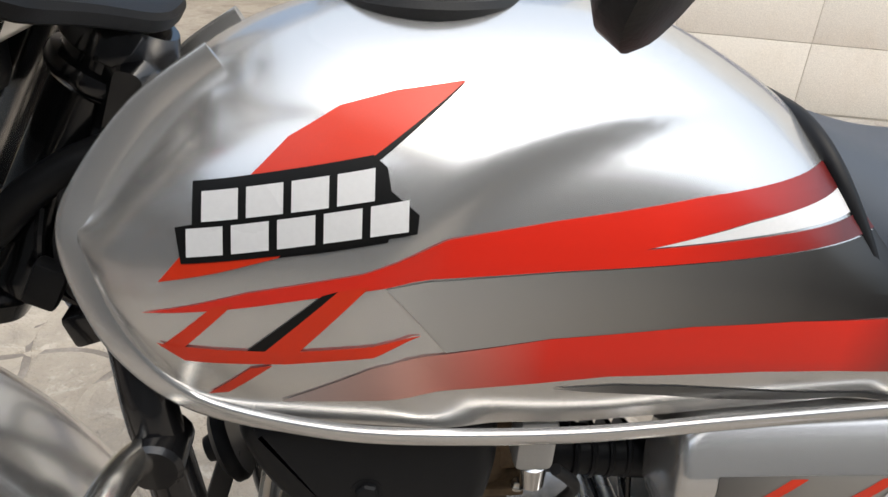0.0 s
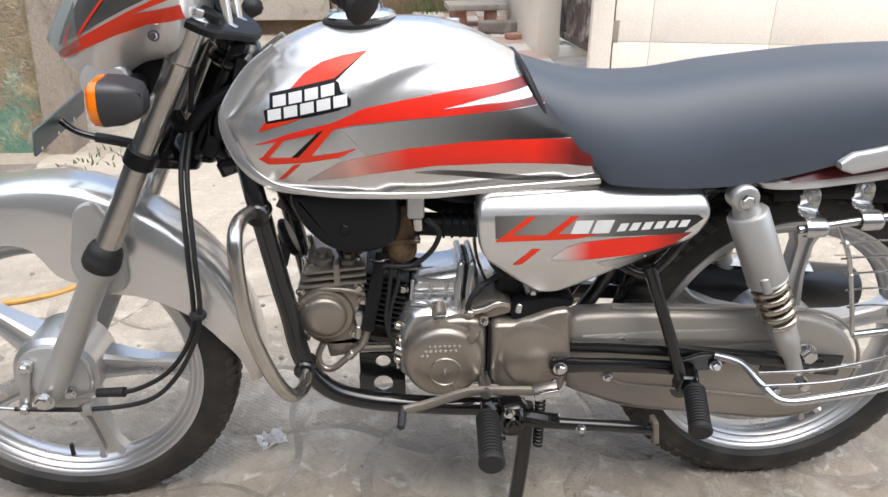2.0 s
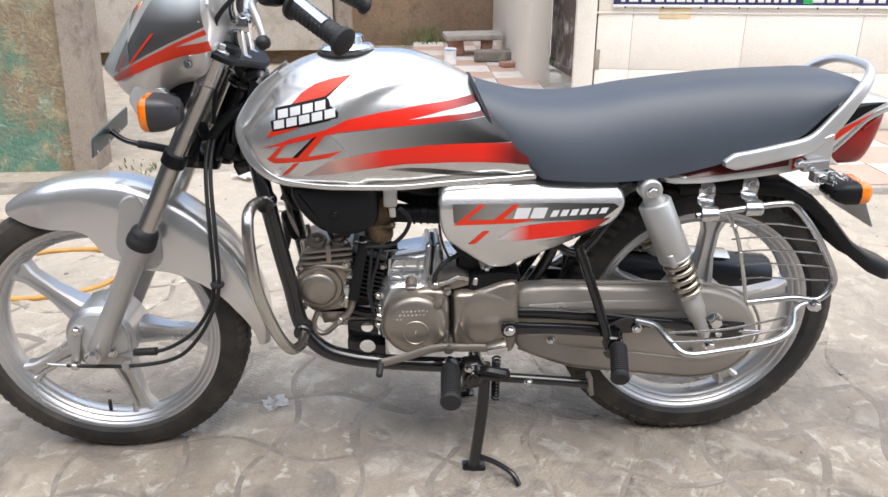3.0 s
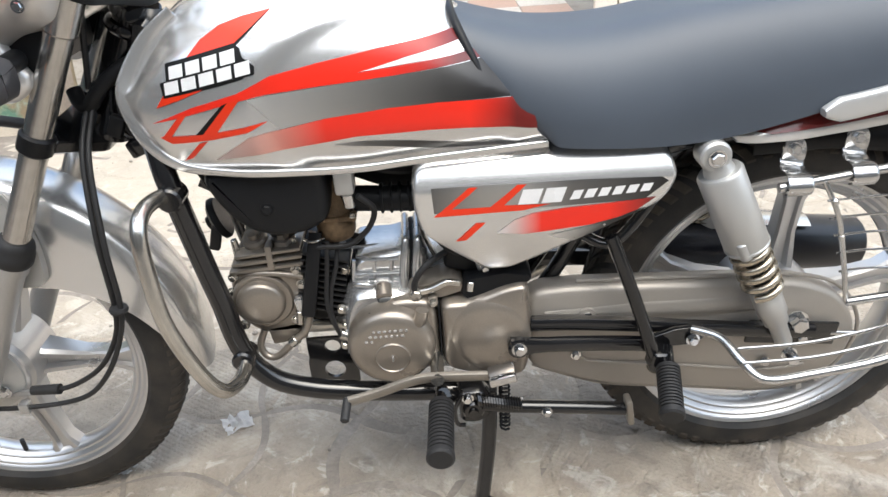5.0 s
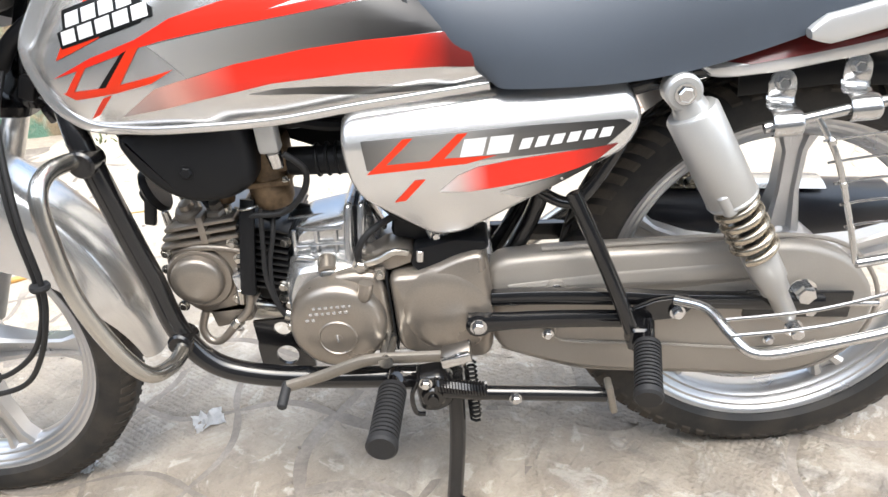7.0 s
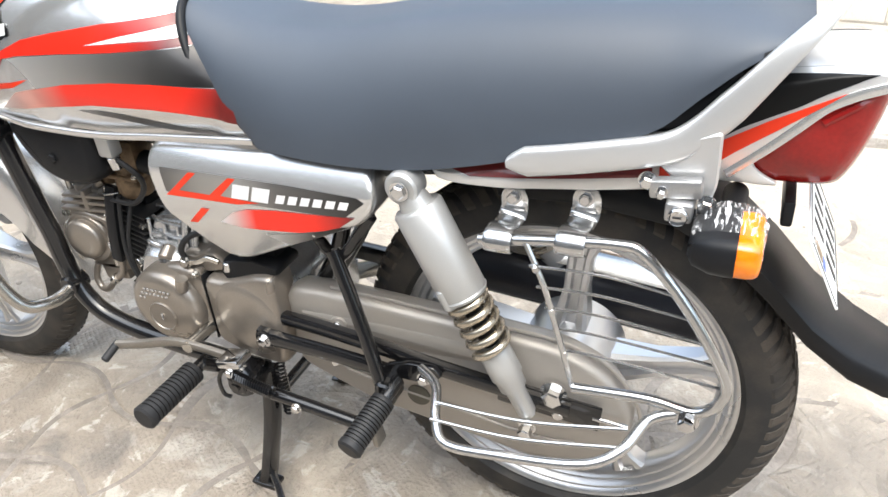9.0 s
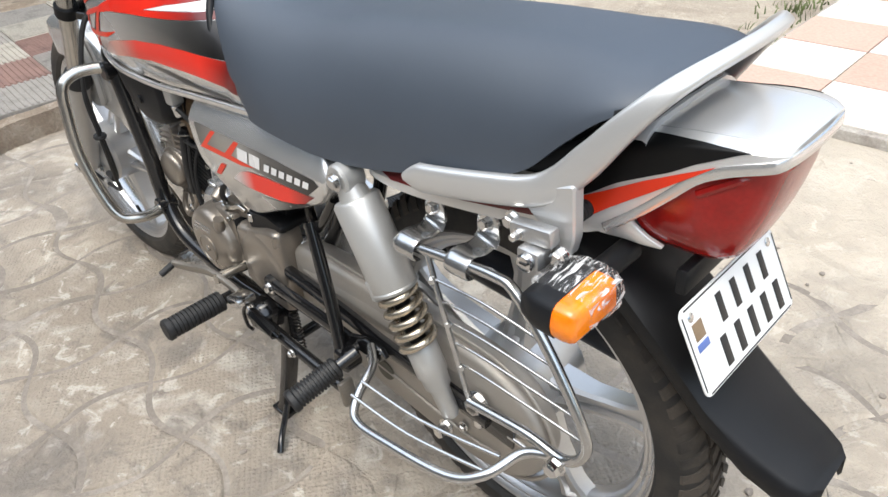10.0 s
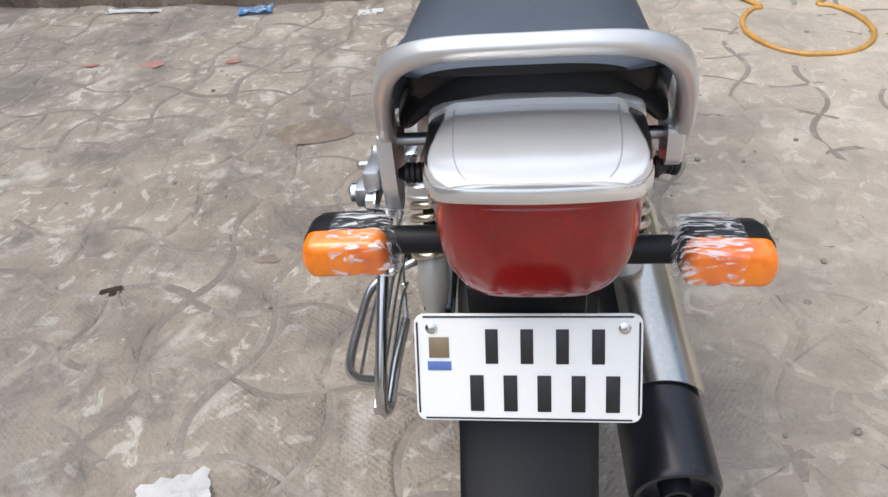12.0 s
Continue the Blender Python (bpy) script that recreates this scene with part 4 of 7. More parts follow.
bmesh.ops.transform(bm, matrix=Matrix.Translation((0.168, -0.1180, 0.348)) @ Matrix.Rotation(radians(-28), 4, "Y") @ Matrix.Diagonal((0.98, 1, 1.12, 1)), verts=bm.verts)
part("cover_dome", bm, ENGINE, cover)
head = part("cylinder_head", puff(((-0.212, 0.396), (-0.214, 0.440), (-0.202, 0.462), (-0.104, 0.470), (-0.100, 0.44), (-0.101, 0.385), (-0.108, 0.346), (-0.172, 0.344), (-0.200, 0.362)), [(0, 0.075), (0, -0.060), (0.004, -0.068), (0.008, -0.070)], r=0.016), ENGINE, engine, "champagne-grey cylinder head")
part("cam_cover", revolve([(0.0365, -0.012), (0.0365, 0.012), (0.0345, 0.018), (0.030, 0.0215), (0.018, 0.0235), (0.001, 0.024)], (-0.170, -0.070, 0.412), (0.05, -1, 0), 48), ENGINE, head, "round cam cover")
part("cam_rim", revolve([(0.046, -0.006), (0.046, 0.004), (0.043, 0.008), (0.036, 0.008)], (-0.168, -0.070, 0.411), (0.05, -1, 0), 48), ENGINE, head)
part("cam_shelf", tube([(-0.200, -0.066, 0.450), (-0.165, -0.074, 0.458), (-0.130, -0.075, 0.455), (-0.104, -0.072, 0.446)], 0.0045, seg=10), ENGINE, head)
for k in range(10):
    part("fin", box((0.070, 0.150, 0.0032), at(-0.066 - 0.0022 * (9 - k), 0.000, 0.388 + 0.0098 * k) @ Matrix.Rotation(radians(17), 4, "Y"), bevel=0.001), FIN, engine, "black cooling fin")
part("barrel", box((0.056, 0.10, 0.14), at(-0.078, 0.005, 0.418), bevel=0.01), BLACK_MATT, engine, "black finned barrel")

# air box
part("tool_box", puff(((-0.200, 0.640), (-0.046, 0.642), (-0.040, 0.600), (-0.046, 0.554), (-0.078, 0.536), (-0.124, 0.533), (-0.160, 0.548), (-0.190, 0.582), (-0.206, 0.620)), [(0, -0.03), (0, -0.094), (0.0015, -0.104), (0.005, -0.112), (0.010, -0.117), (0.016, -0.119)], r=0.022), BLACK_MATT, bike, "black plastic box under the tank")

# shocks
for y in (-0.128, 0.128):
    top, bot = Vector((0.463, y, 0.623)), Vector((0.612, y, 0.300))
    d = (bot - top).normalized()
    shock = part("shock_absorber", revolve([(0.028, 0.028), (0.031, 0.032), (0.031, 0.150), (0.028, 0.156)], top, d, 28), SILVER_DULL, bike, "silver shock absorber with exposed lower spring")
    part("top_eye", rod(top + Vector((0, -0.016, 0)), top + Vector((0, 0.016, 0)), 0.021, seg=24, bevel=0.003), SILVER_DULL, shock)
    part("neck", rod(top, top + d * 0.034, 0.015, 0.022), SILVER_DULL, shock)
    part("lower_body", revolve([(0.020, 0.232), (0.0215, 0.236), (0.0215, 0.282), (0.019, 0.286), (0.018, 0.302), (0.0135, 0.308), (0.0125, 0.345), (0.009, 0.352)], top, d, 24), SILVER_DULL, shock)
    part("collar", revolve([(0.030, 0.150), (0.032, 0.153), (0.030, 0.157)], top, d, 28), SILVER_DULL, shock)
    a = d.orthogonal().normalized()
    b = d.cross(a)
    coil = [top + d * (0.152 + 0.085 * k / 90) + (a * math.cos(2 * math.pi * 5.0 * k / 90) + b * math.sin(2 * math.pi * 5.0 * k / 90)) * 0.0240 for k in range(91)]
    part("spring", tube(coil, 0.0056, seg=10, smooth=False), SPRING, shock, "bronze-grey coil spring")
    part("damper_rod", rod(top + d * 0.14, top + d * 0.24, 0.012), BLACK_MATT, shock)

# tail cowl, lamp
cowl_top = spline((0.488, 0.652), (0.50, 0.664), (0.56, 0.676), (0.62, 0.686), (0.70, 0.702), (0.75, 0.722), (0.79, 0.748), (0.815, 0.760), (0.85, 0.765), (0.90, 0.768), (0.93, 0.768), (0.948, 0.765))
cowl_low = spline((0.488, 0.640), (0.50, 0.630), (0.56, 0.628), (0.62, 0.632), (0.72, 0.638), (0.79, 0.648), (0.82, 0.668), (0.856, 0.700), (0.885, 0.729), (0.915, 0.744), (0.948, 0.752))
cowl_w = spline((0.488, 0.120), (0.50, 0.128), (0.56, 0.130), (0.62, 0.127), (0.72, 0.112), (0.78, 0.099), (0.82, 0.090), (0.86, 0.084), (0.90, 0.079), (0.925, 0.074), (0.940, 0.067), (0.948, 0.058))
cowl_flat = spline((0.488, 0.110), (0.56, 0.112), (0.62, 0.106), (0.70, 0.094), (0.78, 0.084), (0.82, 0.083), (0.86, 0.080), (0.90, 0.0765), (0.925, 0.072), (0.940, 0.065), (0.948, 0.056))
CY = 0.009


def cowl_ring(x):
    """One half-round section of the tail cowl: sloping sides and a nearly flat top."""
    t, b, w, f = cowl_top(x), cowl_low(x), cowl_w(x), cowl_flat(x)
    h = t - b
    half = [(w - 0.004, b), (w - 0.001, b + 0.002), (w, b + 0.12 * h), (w * 0.97 + f * 0.03, b + 0.3 * h)]
    half += [(w + (f - w) * k, b + (0.3 + 0.50 * k) * h) for k in (0.25, 0.5, 0.75)]
    half += [(f, b + 0.80 * h), (f * 0.985, b + 0.84 * h), (f * 0.95, b + 0.875 * h)]
    half += [(f * 0.86, b + 0.925 * h), (f * 0.76, b + 0.970 * h), (f * 0.73, b + 0.982 * h), (f * 0.35, t - 0.0005)]
    return [Vector((x, CY - y, z)) for y, z in half] + [Vector((x, CY, t))] + [Vector((x, CY + y, z)) for y, z in half[::-1]]


bm = bmesh.new()
bridge(bm, [cowl_ring(0.488 + 0.46 * i / 46) for i in range(47)])
cowl_copy = bm.copy()
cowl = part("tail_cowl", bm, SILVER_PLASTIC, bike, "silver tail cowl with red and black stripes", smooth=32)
bm = bmesh.new()
bridge(bm, [[CO + Vector((dx, 0, dz)) for CO in cowl_ring(x)[7:22]] for x, dx, dz in ((0.795, 0, 0.002), (0.797, 0, 0.008), (0.806, 0, 0.0105), (0.822, 0, 0.0100), (0.832, 0, 0.0080), (0.836, 0, 0.0050), (0.8365, 0, -0.002))])
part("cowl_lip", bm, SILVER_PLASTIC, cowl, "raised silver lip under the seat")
bm = bmesh.new()
rings = []
for f, w, x0 in ((0, 0.068, 0.86), (0.10, 0.074, 0.84), (0.30, 0.078, 0.825), (0.5, 0.0785, 0.820), (0.66, 0.0765, 0.824), (0.80, 0.0725, 0.832), (0.91, 0.066, 0.84), (0.97, 0.060, 0.845), (1.0, 0.052, 0.85), (1.012, 0.046, 0.856)):
    z = 0.749 - 0.109 * f
    xr = 0.945 - 0.012 * f - 0.017 * f ** 2.2 - (0.004 if f >= 1.0 else 0) - (0.006 if f > 1.0 else 0)
    ring = []
    for q in range(33):
        th = math.pi * q / 32
        y = CY - w * math.copysign(abs(math.cos(th)) ** 0.5, math.cos(th))
        ring.append(Vector((x0 + (xr - x0) * max(0.0, math.sin(th)) ** 0.46, y, z)))
    ring += [Vector((x0 - 0.01, CY + 0.03, z)), Vector((x0 - 0.01, CY - 0.03, z))]
    rings.append(ring)
bridge(bm, rings)
lamp = part("tail_lamp", bm, LENS_RED, bike, "dark red tail lamp lens", smooth=45)

# rear mudguard
bm = bmesh.new()
rings = []
for x, z, w in ((0.55, 0.618, 0.058), (0.66, 0.622, 0.060), (0.76, 0.610, 0.062), (0.82, 0.578, 0.064), (0.87, 0.532, 0.064), (0.92, 0.478, 0.062), (0.97, 0.440, 0.060), (1.01, 0.420, 0.054), (1.028, 0.414, 0.046), (1.038, 0.411, 0.032)):
    n = Vector((0.55, 0, 0.83)) if x > 0.75 else Vector((0, 0, 1))
    out = [Vector((x, -w, z - 0.03)), Vector((x, -w, z - 0.008)), Vector((x, -w * 0.85, z)), Vector((x, w * 0.85, z)), Vector((x, w, z - 0.008)), Vector((x, w, z - 0.03))]
    inn = [p - n * 0.004 + Vector((0, math.copysign(0.003, -p.y), 0)) for p in out]
    rings.append(out + inn[::-1])
bridge(bm, rings)
part("rear_mudguard", bm, BLACK_MATT, bike, "long black plastic rear mudguard", smooth=50)

# number plate
PL = Matrix.Translation((0.913, 0, 0.562)) @ Matrix.Rotation(radians(-26), 4, "Y") @ Matrix.Rotation(radians(90), 4, "Y") @ Matrix.Rotation(radians(90), 4, "Z")
plate = part("number_plate", puff(((-0.0935, -0.047), (0.0935, -0.047), (0.0935, 0.047), (-0.0935, 0.047)), [(0, 0), (0, 0.0015), (0.0005, 0.002)], r=0.01, place=lambda a, b, h: tuple(PL @ Vector((a, b, h)))), PLATE, bike, "white number plate with black border and marks")

# grab rail
g = [(0.592, -0.149, 0.673), (0.64, -0.147, 0.680), (0.70, -0.141, 0.690), (0.748, -0.133, 0.699), (0.776, -0.127, 0.714), (0.804, -0.122, 0.743), (0.834, -0.114, 0.780), (0.857, -0.101, 0.806), (0.873, -0.081, 0.821), (0.884, -0.05, 0.829), (0.888, 0.0, 0.831)]
g = g + [(x, -y, z) for x, y, z in g[-2::-1]]


def grab_up(u):
    """Outward normal of the rail along its length."""
    k = min(max((0.5 - abs(u - 0.5) - 0.26) / 0.16, 0.0), 1.0)
    return Vector((0.60 * k, (1 - k) * (-1 if u < 0.5 else 1), 0.80 * k + 0.001)).normalized()


grab = part("grab_rail", tube([(x, y * 0.98 + 0.006, z) for x, y, z in g], 0.0078, wide=lambda u: 0.0135 + 0.0185 * min(1.0, abs(u - 0.5) / 0.25) ** 2 - 0.022 * max(0.0, abs(u - 0.5) - 0.475) / 0.025, up=grab_up, seg=20), GRAB, bike, "silver cast aluminium pillion grab rail")

# muffler
MA, MB = Vector((0.36, 0.128, 0.372)), Vector((0.855, 0.156, 0.306))
muffler = part("muffler", revolve([(0.018, 0), (0.046, 0.05), (0.050, 0.10), (0.050, (MB - MA).length - 0.006), (0.046, (MB - MA).length), (0.040, (MB - MA).length), (0.038, (MB - MA).length - 0.015), (0.018, (MB - MA).length - 0.015),
                                  (0.016, (MB - MA).length + 0.004), (0.012, (MB - MA).length + 0.004), (0.011, (MB - MA).length - 0.05)], MA, MB - MA, 40), NAVY, bike, "black muffler with chrome heat shield")
# headlamp fairing and handlebar
bm = bmesh.new()
rings = []
fair_top = spline((-0.545, 0.868), (-0.52, 0.90), (-0.47, 0.955), (-0.42, 1.0), (-0.36, 1.025), (-0.30, 1.02))
fair_low = spline((-0.545, 0.822), (-0.52, 0.794), (-0.467, 0.774), (-0.43, 0.794), (-0.398, 0.812), (-0.371, 0.818), (-0.340, 0.824), (-0.326, 0.838), (-0.312, 0.866), (-0.30, 0.900))
fair_w = spline((-0.545, 0.072), (-0.52, 0.098), (-0.47, 0.128), (-0.42, 0.148), (-0.36, 0.160), (-0.30, 0.163))
for i in range(61):
    x = -0.545 + 0.245 * i / 60
    t, b, w = fair_top(x), fair_low(x), fair_w(x)
    ring = []
    for q in range(96):
        th = 2 * math.pi * q / 96
        ca, sa = math.cos(th), math.sin(th)
        ring.append(Vector((-0.30 + (x + 0.30) * 0.84, w * math.copysign(abs(ca) ** (0.75 if sa > 0 else 0.5), ca) * (1 - 0.18 * max(0, sa) - 0.10 * max(0, -sa)), (t + b) / 2 + (t - b) / 2 * math.copysign(abs(sa) ** 0.8, sa))))
    rings.append(ring)
bridge(bm, rings)
fairing_copy = bm.copy()
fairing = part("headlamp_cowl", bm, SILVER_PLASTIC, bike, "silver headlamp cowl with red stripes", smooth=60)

edge = []
for k in range(-22, 23):
    th = math.pi * k / 22
    edge.append((-0.300, 0.163 * math.copysign(abs(math.sin(th / 2 + 0.0)) ** 0.75, th) * (1 - 0.18 * max(0, math.cos(th / 2))), (fair_top(-0.30) + fair_low(-0.30)) / 2 + 0.0575 * math.cos(th / 2) ** 0.8 * 1.0))
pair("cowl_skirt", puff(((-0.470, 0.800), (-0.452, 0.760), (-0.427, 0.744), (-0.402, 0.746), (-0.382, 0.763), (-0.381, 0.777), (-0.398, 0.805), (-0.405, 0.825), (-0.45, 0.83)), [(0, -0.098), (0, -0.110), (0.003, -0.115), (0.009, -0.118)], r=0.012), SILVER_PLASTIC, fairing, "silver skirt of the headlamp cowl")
part("edge_trim", tube(edge, 0.0025, seg=8, smooth=False), WHITE_FILM, fairing, "white edge trim")

# ---- stickers ----
from mathutils.geometry import tessellate_polygon


def sticker(name, poly, tree, material, parent, lift=0.001, cell=0.008, label="", away=(0, 1, 0), bm=None):
    """A thin film cut to poly (x, z) and laid on the near side of a form."""
    bm = bmesh.new()
    vs = [bm.verts.new((x, 0, z)) for x, z in poly]
    for tri in tessellate_polygon([[Vector((x, z, 0)) for x, z in poly]]):
        try:
            bm.faces.new([vs[k] for k in tri])
        except ValueError:
            pass
    for axis, lo, hi in ((0, min(p[0] for p in poly), max(p[0] for p in poly)), (2, min(p[1] for p in poly), max(p[1] for p in poly))):
        k = math.floor(lo / cell) + 1
        while k * cell < hi:
            co, no = Vector(), Vector()
            co[axis], no[axis] = k * cell, 1
            bmesh.ops.bisect_plane(bm, geom=list(bm.verts) + list(bm.edges) + list(bm.faces), plane_co=co, plane_no=no, dist=1e-6)
            k += 1
    for v in bm.verts:
        loc, nrm, _, _ = tree.ray_cast(Vector((v.co.x, -1.0, v.co.z)), Vector(away))
        if loc is None:
            loc, nrm, _, _ = tree.find_nearest(Vector((v.co.x, -0.2, v.co.z)))
        if nrm.y > 0:
            nrm = -nrm
        v.co = loc + nrm * lift
    return part(name, bm, material, parent, label, smooth=70)


for form in (tank_bm, panel_copy, cowl_copy, fairing_copy):
    bmesh.ops.recalc_face_normals(form, faces=form.faces)
    form.normal_update()
panel_tree = BVHTree.FromBMesh(panel_copy)
cowl_tree = BVHTree.FromBMesh(cowl_copy)
fair_tree = BVHTree.FromBMesh(fairing_copy)

sticker("stripe", ((-0.082, 0.834), (-0.092, 0.828), (-0.138, 0.795), (-0.131, 0.795), (-0.124, 0.800)), tank_tree, BLACK_FILM, tank, 0.0008, label="black stripe edge")
sticker("stripe", ((-0.236, 0.729), (-0.205, 0.768), (-0.189, 0.786), (-0.170, 0.805), (-0.145, 0.820), (-0.117, 0.828), (-0.082, 0.834), (-0.134, 0.796), (-0.155, 0.772), (-0.174, 0.750), (-0.205, 0.739)), tank_tree, RED, tank, 0.0010, label="red stripe")
sticker("stripe", ((-0.174, 0.750), (-0.165, 0.760), (-0.118, 0.772), (-0.120, 0.762), (-0.150, 0.755)), tank_tree, BLACK_FILM, tank, 0.0009, label="black stripe edge")
sticker("stripe", ((-0.247, 0.709), (-0.190, 0.730), (-0.132, 0.745), (-0.091, 0.762), (-0.033, 0.773), (0.045, 0.785), (0.134, 0.793), (0.158, 0.783), (0.075, 0.772), (0.015, 0.759), (0.080, 0.764), (0.180, 0.770), (0.190, 0.761), (0.046, 0.752), (-0.032, 0.747), (-0.108, 0.740), (-0.132, 0.736), (-0.190, 0.722)), tank_tree, RED_MID, tank, 0.0010, label="red stripe darkening to the rear")
sticker("stripe", ((0.020, 0.7600), (0.075, 0.7715), (0.150, 0.7825), (0.160, 0.7705), (0.080, 0.7650)), tank_tree, WHITE_FILM, tank, 0.0008, label="white wedge")
sticker("band", ((-0.120, 0.737), (-0.032, 0.746), (0.046, 0.7515), (0.190, 0.760), (0.245, 0.713), (0.112, 0.716), (0.050, 0.714), (-0.030, 0.707), (-0.086, 0.697)), tank_tree, GREY_BAND, tank, 0.0007, label="grey band fading to black")
sticker("band", ((-0.175, 0.660), (-0.125, 0.690), (-0.082, 0.697), (-0.030, 0.707), (0.050, 0.7145), (0.112, 0.716), (0.246, 0.711), (0.262, 0.671), (0.150, 0.680), (0.101, 0.682), (0.008, 0.681), (-0.081, 0.670)), tank_tree, RED_LOW, tank, 0.0010, label="red band fading to the front")
sticker("stripe", ((-0.208, 0.720), (-0.197, 0.723), (-0.228, 0.689), (-0.238, 0.690)), tank_tree, RED, tank, 0.0010, label="red bar")
sticker("stripe", ((-0.128, 0.739), (-0.144, 0.735), (-0.184, 0.694), (-0.168, 0.693)), tank_tree, RED, tank, 0.0012, label="red bar")
sticker("stripe", ((-0.144, 0.735), (-0.152, 0.732), (-0.192, 0.695), (-0.184, 0.694)), tank_tree, BLACK_FILM, tank, 0.0011, label="black bar edge")
sticker("stripe", ((-0.240, 0.692), (-0.218, 0.694), (-0.170, 0.697), (-0.100, 0.708), (-0.125, 0.697), (-0.171, 0.689), (-0.225, 0.684)), tank_tree, RED, tank, 0.0013, label="red stripe")
sticker("stripe", ((-0.178, 0.687), (-0.190, 0.684), (-0.215, 0.660), (-0.203, 0.664)), tank_tree, RED, tank, 0.0010, label="red tick")
# painted shade where the tank turns under, laid on as a dark arc
sticker("band", ((-0.023, 0.6710), (0.014, 0.6735), (0.053, 0.6710), (0.089, 0.6665), (0.127, 0.6610), (0.170, 0.6560), (0.225, 0.6530), (0.225, 0.6500), (0.165, 0.6500), (0.120, 0.6530), (0.085, 0.6570), (0.040, 0.6640), (0.0, 0.6680)), tank_tree, ARC_SHADE, tank, 0.0008, label="shade of the tank underside painted as a dark arc")
# maker's mark as plain blocks
sticker("badge", ((-0.226, 0.758), (-0.217, 0.761), (-0.217, 0.780), (-0.128, 0.801), (-0.121, 0.796), (-0.119, 0.786), (-0.105, 0.776), (-0.106, 0.767), (-0.170, 0.752), (-0.223, 0.741)), tank_tree, BLACK_FILM, tank, 0.0014, label="black badge backing")


def blocks(x0, z0, x1, z1, h0, h1, n, tree, parent, gap=0.16, lean=0.0, lift=0.0019):
    """A row of plain light blocks between two ends."""
    for k in range(n):
        a, b = (k + gap / 2) / n, (k + 1 - gap / 2) / n
        pa = (x0 + (x1 - x0) * a, z0 + (z1 - z0) * a)
        pb = (x0 + (x1 - x0) * b, z0 + (z1 - z0) * b)
        ha, hb = h0 + (h1 - h0) * a, h0 + (h1 - h0) * b
        sticker("mark", (pa, pb, (pb[0] + lean * hb, pb[1] + hb), (pa[0] + lean * ha, pa[1] + ha)), tree, WHITE_FILM, parent, lift, 0.006, label="white block mark")


blocks(-0.214, 0.7625, -0.125, 0.7815, 0.0135, 0.0145, 4, tank_tree, tank, 0.18)
blocks(-0.222, 0.7445, -0.108, 0.7685, 0.0135, 0.0145, 5, tank_tree, tank, 0.18)

# side cover film
sticker("film", ((0.095, 0.602), (0.145, 0.602), (0.300, 0.601), (0.398, 0.598), (0.407, 0.592), (0.377, 0.568), (0.290, 0.566), (0.213, 0.565), (0.097, 0.566)), panel_tree, PANEL_DARK, side_cover, 0.0007, label="grey film fading to black")
sticker("stripe", ((0.096, 0.561), (0.108, 0.570), (0.144, 0.600), (0.156, 0.600), (0.121, 0.571), (0.172, 0.571), (0.208, 0.600), (0.220, 0.600), (0.190, 0.572), (0.252, 0.570), (0.215, 0.563)), panel_tree, RED, side_cover, 0.0010, label="red stripe")
sticker("stripe", ((0.180, 0.531), (0.204, 0.549), (0.227, 0.557), (0.271, 0.562), (0.318, 0.5645), (0.359, 0.567), (0.392, 0.570), (0.368, 0.553), (0.344, 0.544), (0.306, 0.535), (0.254, 0.530), (0.215, 0.527)), panel_tree, PANEL_RED, side_cover, 0.0010, label="red stripe")
sticker("band", ((0.250, 0.522), (0.306, 0.5335), (0.344, 0.543), (0.368, 0.552), (0.380, 0.555), (0.350, 0.540), (0.315, 0.523), (0.285, 0.510)), panel_tree, PANEL_FADE, side_cover, 0.0008, label="silver fading to black")
sticker("stripe", ((0.124, 0.522), (0.152, 0.548), (0.165, 0.548), (0.138, 0.523)), panel_tree, RED, side_cover, 0.0010, label="red tick")
blocks(0.206, 0.572, 0.268, 0.572, 0.021, 0.021, 2, panel_tree, side_cover, 0.14, 0.35, 0.0016)
blocks(0.274, 0.574, 0.385, 0.580, 0.013, 0.011, 6, panel_tree, side_cover, 0.30, 0.45, 0.0016)
# tail film
film_low = spline((0.745, 3.4), (0.80, 4.3), (0.84, 4.3), (0.875, 4.1), (0.90, 4.8), (0.925, 7.2))
film_top = spline((0.745, 9.0), (0.80, 10.0), (0.84, 10.2), (0.87, 9.7), (0.90, 8.9), (0.925, 7.4))
bm = bmesh.new()
net = []
for i in range(37):
    x = 0.745 + 0.18 * i / 36
    ring = cowl_ring(x)
    row = []
    for k in range(13):
        v = film_low(x) + (film_top(x) - film_low(x)) * k / 12
        q = ring[int(v)].lerp(ring[int(v) + 1], v - int(v))
        row.append(bm.verts.new(q + Vector((0, -0.6, 0.8)) * 0.0009))
    net.append(row)
for i in range(36):
    for k in range(12):
        bm.faces.new((net[i][k], net[i + 1][k], net[i + 1][k + 1], net[i][k + 1]))
part("film", bm, BLACK_FILM, cowl, "black film", smooth=50)
sticker("stripe", ((0.742, 0.645), (0.742, 0.668), (0.80, 0.697), (0.84, 0.719), (0.875, 0.736), (0.900, 0.748), (0.880, 0.733), (0.845, 0.708), (0.81, 0.684), (0.785, 0.665)), cowl_tree, RED, cowl, 0.0010, label="red stripe")
sticker("stripe", ((0.512, 0.646), (0.522, 0.657), (0.600, 0.666), (0.735, 0.677), (0.735, 0.655), (0.640, 0.648), (0.540, 0.641)), cowl_tree, DARK_RED, cowl, 0.0010, label="dark red stripe")
